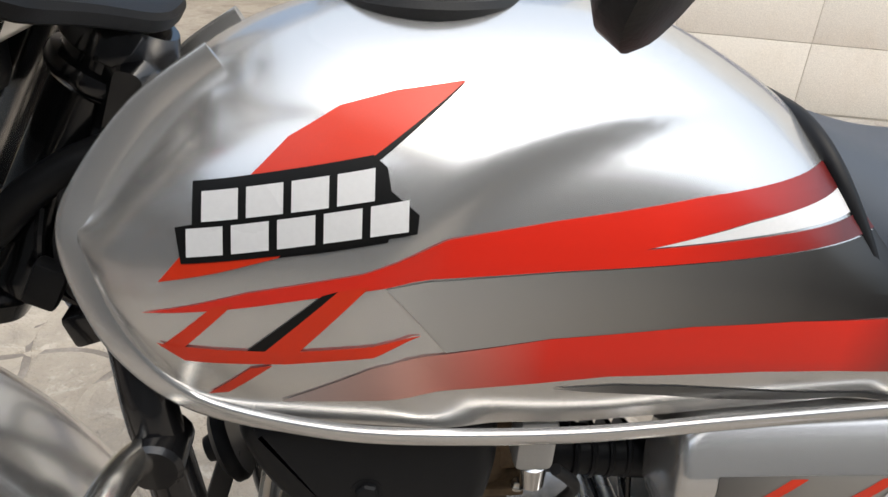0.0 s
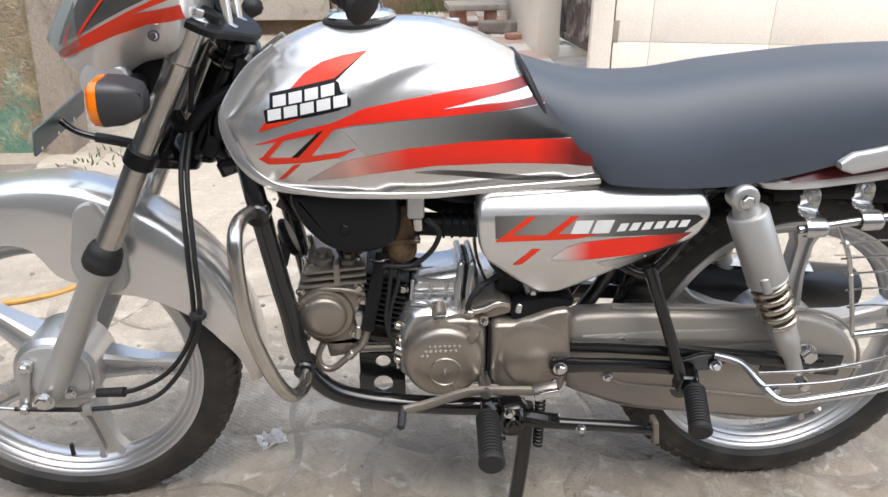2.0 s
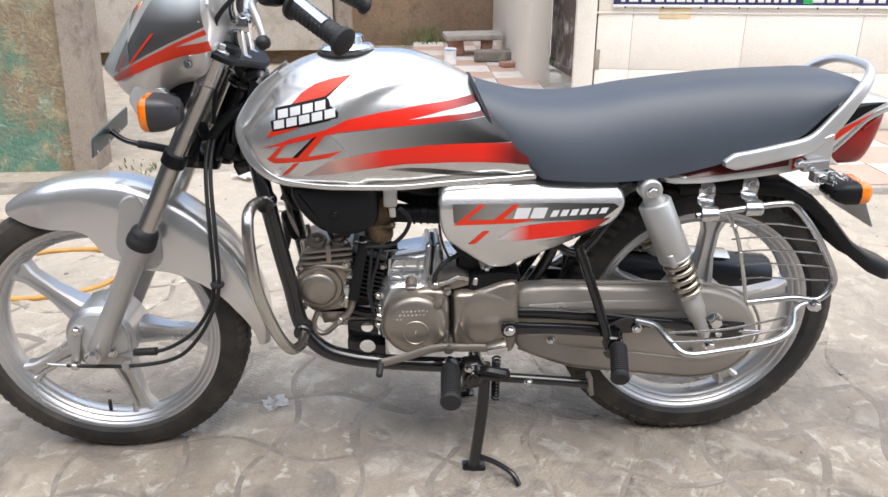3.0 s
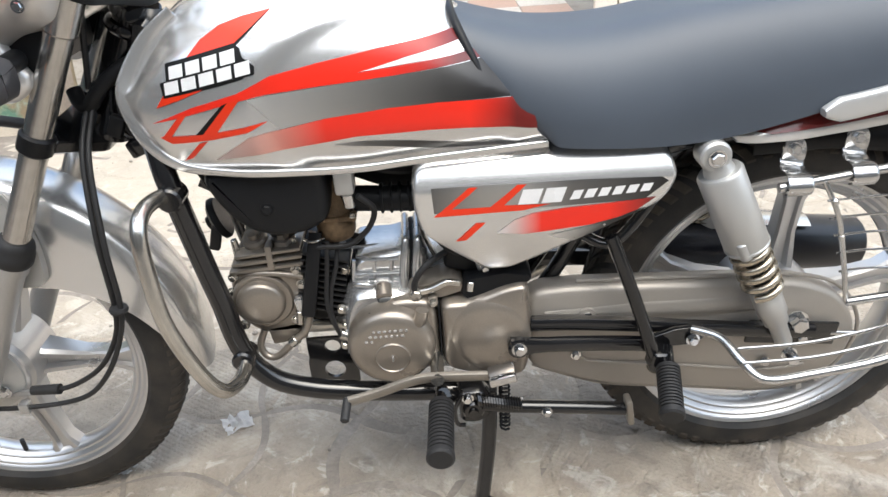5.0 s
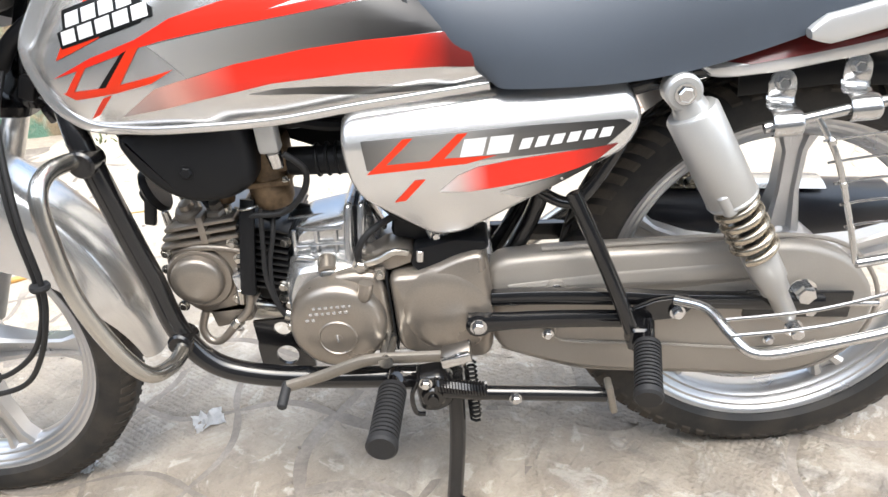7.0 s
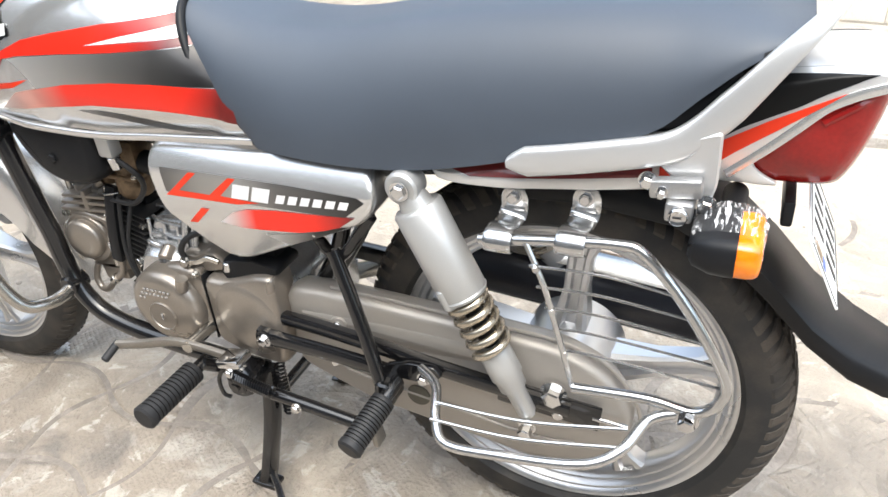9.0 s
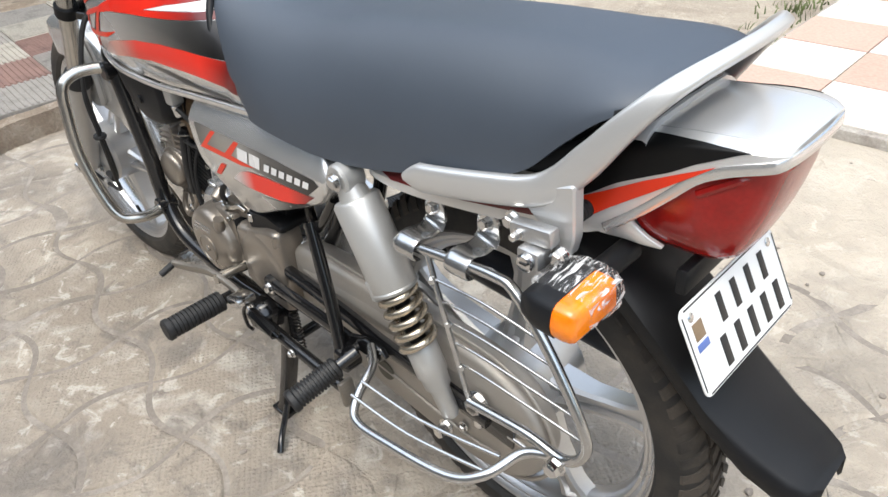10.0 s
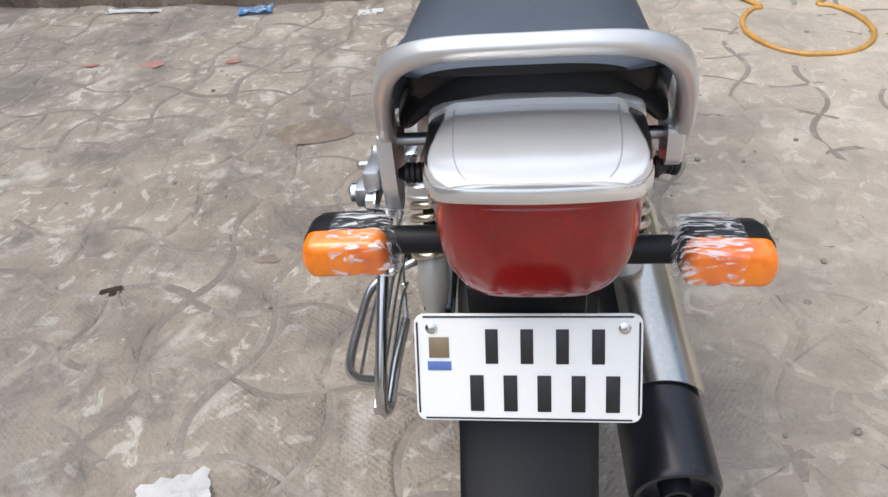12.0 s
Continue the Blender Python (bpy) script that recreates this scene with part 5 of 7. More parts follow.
for twin in [ob for ob in cowl.children if ob.name.startswith(("film", "stripe"))]:
    other = twin.data.copy()
    for v in other.vertices:
        v.co.y = 2 * CY - v.co.y
    other.flip_normals()
    part("film" if twin.name.startswith("film") else "stripe", None, None, cowl, mesh=other)
# headlamp cowl film
sticker("stripe", ((-0.500, 0.826), (-0.490, 0.838), (-0.449, 0.859), (-0.416, 0.875), (-0.373, 0.895), (-0.311, 0.921), (-0.310, 0.913), (-0.367, 0.892), (-0.310, 0.902), (-0.311, 0.884), (-0.353, 0.879), (-0.397, 0.865), (-0.448, 0.844), (-0.485, 0.829)), fair_tree, RED, fairing, 0.0014, label="red stripe")
sticker("film", ((-0.486, 0.846), (-0.449, 0.863), (-0.416, 0.879), (-0.373, 0.899), (-0.311, 0.925), (-0.314, 0.990), (-0.360, 0.992), (-0.405, 0.960), (-0.446, 0.905)), fair_tree, COWL_FILM, fairing, 0.0009, label="dark grey film")
sticker("stripe", ((-0.394, 0.915), (-0.400, 0.913), (-0.453, 0.861), (-0.446, 0.863)), fair_tree, RED, fairing, 0.0018, label="red tick")
sticker("stripe", ((-0.455, 0.877), (-0.461, 0.874), (-0.480, 0.846), (-0.473, 0.848)), fair_tree, RED, fairing, 0.0018, label="short red tick")

# ---- fittings ----
def bolt(p, d=(0, -1, 0), r=0.008, h=0.007, parent=bike, material=None, name="bolt"):
    """A hexagon bolt on a washer."""
    bm = revolve([(r * 1.35, 0), (r * 1.35, 0.002)], p, d, 16)
    revolve([(r, 0.002), (r, h), (r * 0.8, h + 0.0015)], p, d, 6, bm)
    return part(name, bm, material or CHROME, parent, smooth=25)


# tank tap, carburettor
part("fuel_tap", box((0.026, 0.024, 0.04), at(-0.020, -0.105, 0.612), bevel=0.005), SILVER_DULL, bike, "grey metal fuel tap")
part("tap_bowl", rod((-0.018, -0.105, 0.592), (-0.016, -0.105, 0.570), 0.010, 0.008, bevel=0.002), CHROME, bike)
carb = part("carburettor", revolve([(0.010, 0), (0.024, 0.004), (0.028, 0.012), (0.029, 0.034), (0.025, 0.040), (0.025, 0.070), (0.020, 0.090)], (-0.046, -0.055, 0.500), (0, 0, 1), 28), CARB, bike, "dusty brown carburettor")
part("bowl_flange", box((0.066, 0.056, 0.007), at(-0.046, -0.056, 0.541), bevel=0.002), CARB, carb)
for bx, by in ((-0.074, -0.080), (-0.018, -0.080), (-0.018, -0.034)):
    bolt((bx, by, 0.543), (0, 0, 1), r=0.004, h=0.005, parent=carb, material=STEEL)
part("carb_body", box((0.062, 0.046, 0.048), at(-0.044, -0.052, 0.575), bevel=0.008), CARB, carb)
part("carb_cap", revolve([(0.017, 0), (0.018, 0.004), (0.018, 0.020), (0.014, 0.026)], (-0.048, -0.050, 0.597), (0, 0, 1), 20), BLACK_MATT, carb)
part("intake", rod((-0.016, -0.055, 0.560), (0.09, -0.062, 0.556), 0.0185, bevel=0.003), BLACK_MATT, bike, "black rubber intake boot")
for k in range(4):
    part("clamp_ring", revolve([(0.0215, 0), (0.0225, 0.002), (0.0215, 0.004)], (0.022 + 0.013 * k, -0.058, 0.559), (1, 0, 0), 20), BLACK_MATT, bike)
part("intake_pipe", tube([(-0.06, -0.05, 0.58), (-0.10, -0.045, 0.56), (-0.118, -0.04, 0.51)], 0.014), CARB, bike, "stained intake pipe")
part("fuel_hose", tube([(-0.004, -0.112, 0.590), (0.014, -0.104, 0.568), (0.012, -0.094, 0.545), (-0.002, -0.090, 0.522), (-0.028, -0.088, 0.503), (-0.066, -0.086, 0.502), (-0.078, -0.085, 0.500)], 0.0042, seg=10), RUBBER, bike)
for k in range(4):
    part("cable_loom", tube([(-0.06, -0.03 - 0.008 * k, 0.625), (0.0, -0.045 - 0.008 * k, 0.612 + 0.006 * (k % 2)), (0.05, -0.05 - 0.006 * k, 0.606 + 0.008 * (k % 3)), (0.10, -0.05, 0.60)], 0.008, seg=8), BLACK_MATT, bike)
part("breather_hose", tube([(-0.046, -0.072, 0.502), (-0.050, -0.086, 0.470), (-0.062, -0.090, 0.430), (-0.066, -0.090, 0.380), (-0.052, -0.088, 0.330)], 0.0035, seg=8), RUBBER, bike)
bolt((-0.125, -0.1175, 0.581), r=0.0075, h=0.004, material=BLACK_MATT)
# spark plug lead and coil mess between the down tube and box
part("plug_lead", tube([(-0.145, -0.02, 0.56), (-0.148, -0.045, 0.535), (-0.140, -0.050, 0.510), (-0.128, -0.050, 0.495)], 0.0045, seg=10), RUBBER, bike)
horn = part("horn", revolve([(0.030, 0), (0.033, 0.004), (0.033, 0.010), (0.026, 0.015), (0.012, 0.019), (0.010, 0.026)], (-0.222, 0.0, 0.520), (-0.92, -0.15, -0.36), 28), BLACK_MATT, bike, "black horn behind the frame tube")
part("terminal", box((0.016, 0.012, 0.050), at(-0.232, -0.022, 0.500) @ Matrix.Rotation(radians(16), 4, "Y"), bevel=0.003), RUBBER, horn)
part("bracket", box((0.05, 0.004, 0.03), at(-0.21, -0.03, 0.585) @ Matrix.Rotation(radians(30), 4, "Y"), bevel=0.001), BLACK, horn)
for k in range(3):
    part("wire", tube([(-0.24, -0.03 - 0.012 * k, 0.65), (-0.215, -0.045, 0.62 - 0.02 * k), (-0.20, -0.04, 0.57), (-0.17, -0.03, 0.60 + 0.01 * k)], 0.003, seg=6), RUBBER, bike)
# head and case details
for hx, hz, hr in ((-0.206, 0.452, 0.0055), (-0.112, 0.458, 0.006), (-0.204, 0.368, 0.006), (-0.124, 0.372, 0.006), (-0.212, 0.428, 0.005)):
    bolt((hx, -0.070, hz), r=hr, h=0.006, parent=head, material=STEEL)
for k in range(3):
    part("rib", box((0.110 - 0.006 * k, 0.146, 0.0058), at(-0.154 + 0.003 * k, -0.004, 0.466 + 0.0125 * k) @ Matrix.Rotation(radians(-5), 4, "Y"), bevel=0.0018), ENGINE, head, "cast head fin")
part("rocker_cover", puff(((-0.206, 0.470), (-0.104, 0.468), (-0.100, 0.497), (-0.165, 0.499), (-0.196, 0.490)), [(0, 0.055), (0, -0.052), (0.006, -0.058)], r=0.006), ENGINE, head, "champagne-grey rocker cover")
part("rib", box((0.010, 0.150, 0.040), at(-0.146, -0.003, 0.483), bevel=0.002), ENGINE, head)
for hx, hy in ((-0.168, -0.045), (-0.125, -0.050)):
    part("tappet_cap", revolve([(0.019, 0), (0.019, 0.008), (0.016, 0.012), (0.010, 0.012), (0.009, 0.020), (0.002, 0.021)], (hx, hy, 0.496), (-0.1, -0.35, 1), 6 if hx > -0.13 else 24), ENGINE, head, "tappet cap", smooth=30)
for hx, hy in ((-0.196, -0.055), (-0.110, -0.058), (-0.196, 0.03)):
    part("stud", rod((hx, hy, 0.480), (hx - 0.002, hy, 0.507), 0.006, 0.005, bevel=0.001), STEEL, head)
part("cam_box", box((0.056, 0.030, 0.034), at(-0.142, -0.055, 0.346) @ Matrix.Rotation(radians(-8), 4, "Y"), bevel=0.004), ENGINE, head, "cast chamber below the cam cover")
part("oil_line", tube([(-0.100, -0.080, 0.400), (-0.103, -0.082, 0.378), (-0.112, -0.082, 0.356), (-0.134, -0.082, 0.336), (-0.160, -0.080, 0.312), (-0.178, -0.078, 0.312), (-0.186, -0.074, 0.330), (-0.176, -0.070, 0.356)], 0.0058, seg=12), ENGINE, engine, "metal oil pipe")
part("pipe_sleeve", rod((-0.126, -0.082, 0.344), (-0.136, -0.082, 0.335), 0.0085, bevel=0.001), STEEL, engine)
part("square_nut", box((0.013, 0.014, 0.024), at(-0.113, -0.078, 0.404) @ Matrix.Rotation(radians(-8), 4, "Y"), bevel=0.003), CRANK, engine, "bright square fitting")
bolt((-0.107, -0.074, 0.436), r=0.0055, parent=engine, material=STEEL)
part("sensor", rod((-0.115, -0.078, 0.392), (-0.118, -0.078, 0.368), 0.007, 0.006, bevel=0.001), STEEL, engine)
part("cam_lead", tube([(-0.074, -0.078, 0.522), (-0.078, -0.084, 0.500), (-0.084, -0.087, 0.470), (-0.092, -0.088, 0.432), (-0.102, -0.086, 0.388)], 0.006, wide=lambda u: 0.019 + 0.003 * u, up=(0, 1, 0), seg=12), BLACK_MATT, engine, "black cable guide")
part("lead_clip", tube([(-0.092, -0.080, 0.512), (-0.077, -0.092, 0.514), (-0.062, -0.080, 0.512)], 0.002, seg=8), STEEL, engine)
part("thin_hose", tube([(-0.058, -0.085, 0.510), (-0.064, -0.092, 0.460), (-0.070, -0.094, 0.410), (-0.062, -0.094, 0.365), (-0.052, -0.088, 0.335)], 0.0034, seg=8), RUBBER, engine)
part("plug_boot", rod((-0.060, -0.078, 0.372), (-0.036, -0.090, 0.380), 0.008, bevel=0.002), STEEL, engine)
part("hose_joint", rod((-0.058, -0.085, 0.350), (-0.040, -0.088, 0.343), 0.010, bevel=0.002), STEEL, engine)
part("exhaust_pipe", tube([(-0.175, 0.02, 0.36), (-0.185, 0.05, 0.30), (-0.13, 0.10, 0.245), (0.05, 0.135, 0.235), (0.25, 0.135, 0.30), (0.37, 0.126, 0.373)], 0.016), STEEL, bike, "dull chrome exhaust pipe")
# upper case casting ribs
for x0, x1 in ((0.050, 0.046), (0.068, 0.064)):
    part("rib", tube([(x0, 0.015, 0.492), (x0 + 0.002, -0.055, 0.493), (x0 + 0.001, -0.068, 0.486), (x1, -0.076, 0.450), (x1 - 0.002, -0.082, 0.416)], 0.0060, seg=12), CRANK, engine)
part("groove", tube([(0.059, 0.010, 0.490), (0.060, -0.056, 0.490), (0.060, -0.067, 0.484), (0.054, -0.078, 0.420)], 0.0032, seg=6), BLACK_MATT, engine)
for z0, x0, x1 in ((0.468, -0.022, 0.040), (0.446, -0.030, 0.040), (0.424, -0.034, 0.040)):
    part("rib", tube([(x0, -0.064, z0 + 0.001), (x0 * 0.6 + x1 * 0.4, -0.0725, z0), (x1, -0.0725, z0 - 0.001)], 0.0032, seg=8), CRANK, engine)
part("rib", tube([(-0.040, -0.035, 0.470), (0.010, -0.035, 0.471)], 0.003, seg=8, smooth=False), CRANK, engine)
for x0 in (-0.026, 0.004, 0.030):
    part("rib", tube([(x0, -0.071, 0.468), (x0 - 0.004, -0.073, 0.424)], 0.003, seg=8, smooth=False), CRANK, engine)
part("pad", puff(((-0.026, 0.430), (-0.008, 0.429), (-0.006, 0.445), (-0.027, 0.446)), [(0, -0.066), (0, -0.0735), (0.002, -0.075)], r=0.003), CRANK, engine)
part("arch", tube([(-0.034, -0.074, 0.426), (-0.022, -0.084, 0.434), (-0.006, -0.086, 0.432), (0.000, -0.080, 0.424)], 0.005, seg=10), CRANK, engine)
part("boss", rod((0.014, -0.080, 0.430), (0.015, -0.100, 0.416), 0.012, 0.013, bevel=0.003), ENGINE, engine)
part("boss_plug", revolve([(0.010, 0), (0.010, 0.002), (0.006, 0.004)], (0.015, -0.100, 0.416), (0, -0.8, 0.5), 20), STEEL, engine)
for bx, bz in ((-0.050, 0.395), (-0.046, 0.366), (-0.052, 0.330), (-0.040, 0.452)):
    bolt((bx, -0.086 if bz < 0.44 else -0.068, bz), (-0.3, -1, 0), r=0.006, parent=engine, material=STEEL)
part("oil_cap", revolve([(0.015, 0), (0.015, 0.005), (0.010, 0.008), (0.002, 0.008)], (-0.026, -0.018, 0.470), (-0.05, -0.1, 1), 24), BLACK_MATT, engine, "black oil filler cap")
part("cap_tab", box((0.034, 0.006, 0.010), at(-0.027, -0.020, 0.482) @ Matrix.Rotation(radians(30), 4, "Y") @ Matrix.Rotation(radians(20), 4, "Z"), bevel=0.002), BLACK_MATT, engine)
part("inspection_plug", tube([(0.058, -0.122, 0.382), (0.066, -0.130, 0.396), (0.070, -0.130, 0.412)], 0.0095, seg=14), ENGINE, engine)
part("cover_lug", box((0.014, 0.016, 0.016), at(0.086, -0.106, 0.412), bevel=0.003), ENGINE, engine)
bolt((0.086, -0.113, 0.413), r=0.0048, parent=engine, material=STEEL)
part("centre_boss", revolve([(0.026, 0), (0.026, 0.0015), (0.0245, 0.003), (0.0235, 0.0015), (0.006, 0.0015), (0.006, 0.003), (0.001, 0.003)], (0.022, -0.1405, 0.339), (0, -1, 0), 40), ENGINE, flywheel)
part("centre_slot", box((0.003, 0.002, 0.011), at(0.022, -0.1435, 0.339), bevel=0.0005), CRANK, flywheel)
for k in range(16):
    row, col = divmod(k, 7)
    part("mark", box((0.0052 if k % 3 else 0.004, 0.0012, 0.0042), at(-0.002 + 0.0078 * col - 0.006 * row, -0.1405, 0.3855 - 0.0085 * row), bevel=0.0005), CRANK, flywheel)
part("shaft_cover", puff(((0.050, 0.424), (0.056, 0.438), (0.080, 0.437), (0.098, 0.446), (0.118, 0.447), (0.132, 0.436), (0.134, 0.420), (0.10, 0.410), (0.056, 0.412)), [(0, -0.06), (0, -0.096), (0.003, -0.101)], r=0.006), ENGINE, engine, "clutch arm cover")
part("arm", tube([(0.056, -0.104, 0.424), (0.085, -0.106, 0.430), (0.108, -0.106, 0.440), (0.126, -0.104, 0.436)], 0.0035, wide=0.009, up=(0, 1, 0), seg=10), STEEL, engine)
bolt((0.062, -0.104, 0.424), (0, -1, 0), r=0.008, parent=engine, material=STEEL)
part("drive_cable", tube([(0.060, -0.102, 0.428), (0.064, -0.108, 0.450), (0.082, -0.104, 0.472), (0.12, -0.08, 0.485), (0.15, -0.05, 0.50)], 0.0048, seg=10), RUBBER, bike)
part("cable_clip", rod((0.140, -0.106, 0.424), (0.143, -0.106, 0.440), 0.0055, bevel=0.001), CHROME, bike)
part("wiring_box", box((0.11, 0.05, 0.07), at(0.165, -0.06, 0.470) @ Matrix.Rotation(radians(15), 4, "Y"), bevel=0.01), BLACK_MATT, bike, "black wiring and mount behind the engine")
for k in range(4):
    part("wire", tube([(0.085 + 0.015 * k, -0.07, 0.545 - 0.012 * k), (0.10 + 0.02 * k, -0.088, 0.50 - 0.01 * k), (0.135 + 0.015 * k, -0.085, 0.475), (0.17, -0.07, 0.50 + 0.01 * k)], 0.0036, seg=8), RUBBER, bike)
part("mount_strap", tube([(0.072, -0.05, 0.545), (0.078, -0.055, 0.50), (0.095, -0.055, 0.455)], 0.003, wide=0.022, up=(1, 0, 0)), BLACK, bike)
part("case_guard", puff(((0.142, 0.398), (0.126, 0.420), (0.135, 0.444), (0.19, 0.452), (0.232, 0.444), (0.230, 0.430), (0.20, 0.428), (0.168, 0.414)), [(0, -0.05), (0, -0.100), (0.003, -0.106)], r=0.006), BLACK_MATT, bike, "black rubber strip over the sprocket cover")
part("cover_tab", puff(((0.146, 0.478), (0.186, 0.476), (0.180, 0.448), (0.170, 0.438), (0.156, 0.442)), [(0, -0.080), (0, -0.088), (0.002, -0.090)], r=0.010), SILVER_DULL, bike, "grey lug below the side cover")
bolt((0.165, -0.090, 0.452), r=0.006)
def holed(bm, x0, z0, x1, z1, hx, hz, hr, y0, y1, n=32):
    """A rectangular plate with one round hole cut through it."""
    rings = []
    for y, inner in ((y0, True), (y0, False), (y1, False), (y1, True)):
        ring = []
        for k in range(n):
            a = 2 * math.pi * k / n
            c, d = math.cos(a), math.sin(a)
            if inner:
                ring.append((hx + hr * c, y, hz + hr * d))
            else:
                f = min(((x1 - hx) if c > 0 else (hx - x0)) / max(abs(c), 1e-6), ((z1 - hz) if d > 0 else (hz - z0)) / max(abs(d), 1e-6))
                ring.append((hx + f * c, y, hz + f * d))
        rings.append([bm.verts.new(q) for q in ring])
    rings.append(rings[0])
    for p, q in zip(rings, rings[1:]):
        for k in range(n):
            bm.faces.new((p[k], p[(k + 1) % n], q[(k + 1) % n], q[k]))
    return bm


bm = holed(bmesh.new(), -0.121, 0.232, -0.042, 0.288, -0.080, 0.262, 0.0165, -0.059, -0.053)
holed(bm, -0.119, 0.2882, -0.056, 0.324, -0.079, 0.307, 0.0125, -0.059, -0.053)
part("engine_mount", bm, BLACK, bike, "black engine mounting plate with holes", smooth=30)

# chain case pressings
part("pressing", puff(((0.250, 0.352), (0.300, 0.350), (0.310, 0.340), (0.335, 0.338), (0.590, 0.346), (0.590, 0.368), (0.560, 0.373), (0.400, 0.375), (0.250, 0.370)), [(0, -0.09), (0, -0.0945), (0.004, -0.0970)], r=0.004), CASE, case)
part("boss", revolve([(0.014, 0.0), (0.013, 0.003), (0.010, 0.0045), (0.001, 0.0045)], (0.315, -0.0965, 0.360), (0, -1, 0), 20), CASE, case)
part("plug", revolve([(0.0185, 0.0), (0.0180, 0.002), (0.015, 0.0028), (0.001, 0.0025)], (0.432, -0.0945, 0.256), (0, -1, 0), 24), PLUG, case, "dark olive rubber inspection plug")
part("pressing", tube([(0.250, -0.0955, 0.300), (0.308, -0.0955, 0.298), (0.318, -0.0955, 0.274), (0.45, -0.0955, 0.255), (0.60, -0.0955, 0.232), (0.665, -0.0955, 0.238)], 0.0028, seg=8, step=3), CASE, case)
part("case_lip", tube([(0.235, -0.080, 0.262), (0.30, -0.080, 0.233), (0.36, -0.080, 0.213), (0.50, -0.080, 0.194), (0.61, -0.080, 0.179), (0.682, -0.080, 0.191), (0.732, -0.080, 0.234), (0.746, -0.080, 0.300), (0.709, -0.080, 0.366), (0.642, -0.080, 0.396), (0.52, -0.080, 0.404), (0.30, -0.080, 0.412)], 0.0032, seg=8), CASE, case)
for p in ((0.315, -0.101, 0.360), (0.300, -0.097, 0.288), (0.60, -0.097, 0.250)):
    bolt(p, r=0.006, parent=case)
part("swing_bar", tube([(0.196, -0.131, 0.337), (0.25, -0.132, 0.337), (0.30, -0.131, 0.334), (0.36, -0.129, 0.328), (0.408, -0.128, 0.322)], 0.0085, wide=lambda u: 0.030 - 0.008 * min(1, u / 0.25), up=(0, 1, 0)), BLACK, bike, "glossy black footrest bar along the chain case")
part("swing_tube", tube([(0.228, -0.108, 0.360), (0.30, -0.110, 0.357), (0.40, -0.112, 0.347), (0.47, -0.112, 0.336), (0.66, -0.108, 0.311)], 0.009, wide=0.022, up=(0, 1, 0)), BLACK, bike, "glossy black swing arm tube")
part("bar_eye", revolve([(0.0165, 0), (0.0165, 0.009), (0.012, 0.011)], (0.208, -0.128, 0.336), (0, -1, 0), 24), BLACK, bike)
bolt((0.208, -0.138, 0.336), r=0.0085, h=0.007)
bolt((0.465, -0.136, 0.332), r=0.0075, h=0.008)
part("stay_plate", puff(((0.405, 0.318), (0.405, 0.338), (0.440, 0.350), (0.480, 0.352), (0.490, 0.338), (0.470, 0.320)), [(0, -0.126), (0, -0.132), (0.001, -0.1335)], r=0.005), BLACK, bike, "glossy black footrest bracket plate")
bolt((0.636, -0.100, 0.325), r=0.014, h=0.016)
bolt((0.612, -0.140, 0.296), r=0.009, h=0.018)
bolt((0.645, -0.105, 0.300), r=0.008, h=0.010)
part("axle_plate", box((0.14, 0.006, 0.040), at(0.63, -0.104, 0.308) @ Matrix.Rotation(radians(6), 4, "Y"), bevel=0.002), BLACK, bike)
part("chain_adjuster", rod((0.69, -0.104, 0.302), (0.735, -0.104, 0.298), 0.004), CHROME, bike)
part("rear_stay", tube([(0.340, -0.118, 0.505), (0.378, -0.135, 0.40), (0.405, -0.150, 0.318)], 0.010), BLACK, bike, "black footrest stay")
part("rear_stay", tube([(0.30, -0.09, 0.50), (0.345, -0.11, 0.49), (0.40, -0.11, 0.56)], 0.008), BLACK, bike)
# shock bolts
for y, d in ((-0.146, -1), (0.146, 1)):
    bolt((0.463, y, 0.623), (0, d, 0), r=0.009, h=0.006)
part("reservoir", rod((0.508, -0.150, 0.50), (0.521, -0.150, 0.472), 0.009, bevel=0.003), SILVER_DULL, bike)

# footrests
def footrest(p, q, fat=1.0):
    """A ribbed rubber footrest from its hinge p to its end q."""
    p, q = Vector(p), Vector(q)
    d = (q - p).normalized()
    L = (q - p).length
    f = part("footrest", rod(p - d * 0.035, p + d * 0.01, 0.010, bevel=0.002), BLACK, bike, "black ribbed rubber footrest")
    prof = [(0.012, 0.0), (0.021, 0.003)]
    n = 13
    for k in range(n):
        s = 0.006 + (L - 0.018) * k / n
        w = (L - 0.018) / n
        prof += [(0.0215, s), (0.0215, s + w * 0.62), (0.0185, s + w * 0.7), (0.0185, s + w * 0.95)]
    prof += [(0.0225, L - 0.011), (0.0228, L - 0.003), (0.019, L)]
    part("rubber", revolve([(r * fat, h) for r, h in prof], p, d, 24), RUBBER, f, "ribbed black rubber sleeve", smooth=25)
    return f


footrest((0.088, -0.172, 0.272), (0.083, -0.283, 0.270), 0.88)
footrest((0.420, -0.170, 0.312), (0.404, -0.252, 0.288), 0.80)
part("hinge", puff(((0.396, 0.296), (0.427, 0.292), (0.432, 0.306), (0.424, 0.326), (0.402, 0.328)), [(0, -0.134), (0, -0.160), (0.003, -0.163)], r=0.006), BLACK, bike, "black footrest hinge")
footrest((0.092, 0.165, 0.278), (0.084, 0.284, 0.256))
part("peg_arm", tube([(0.11, -0.10, 0.232), (0.105, -0.13, 0.250), (0.092, -0.160, 0.278)], 0.011), BLACK, bike)
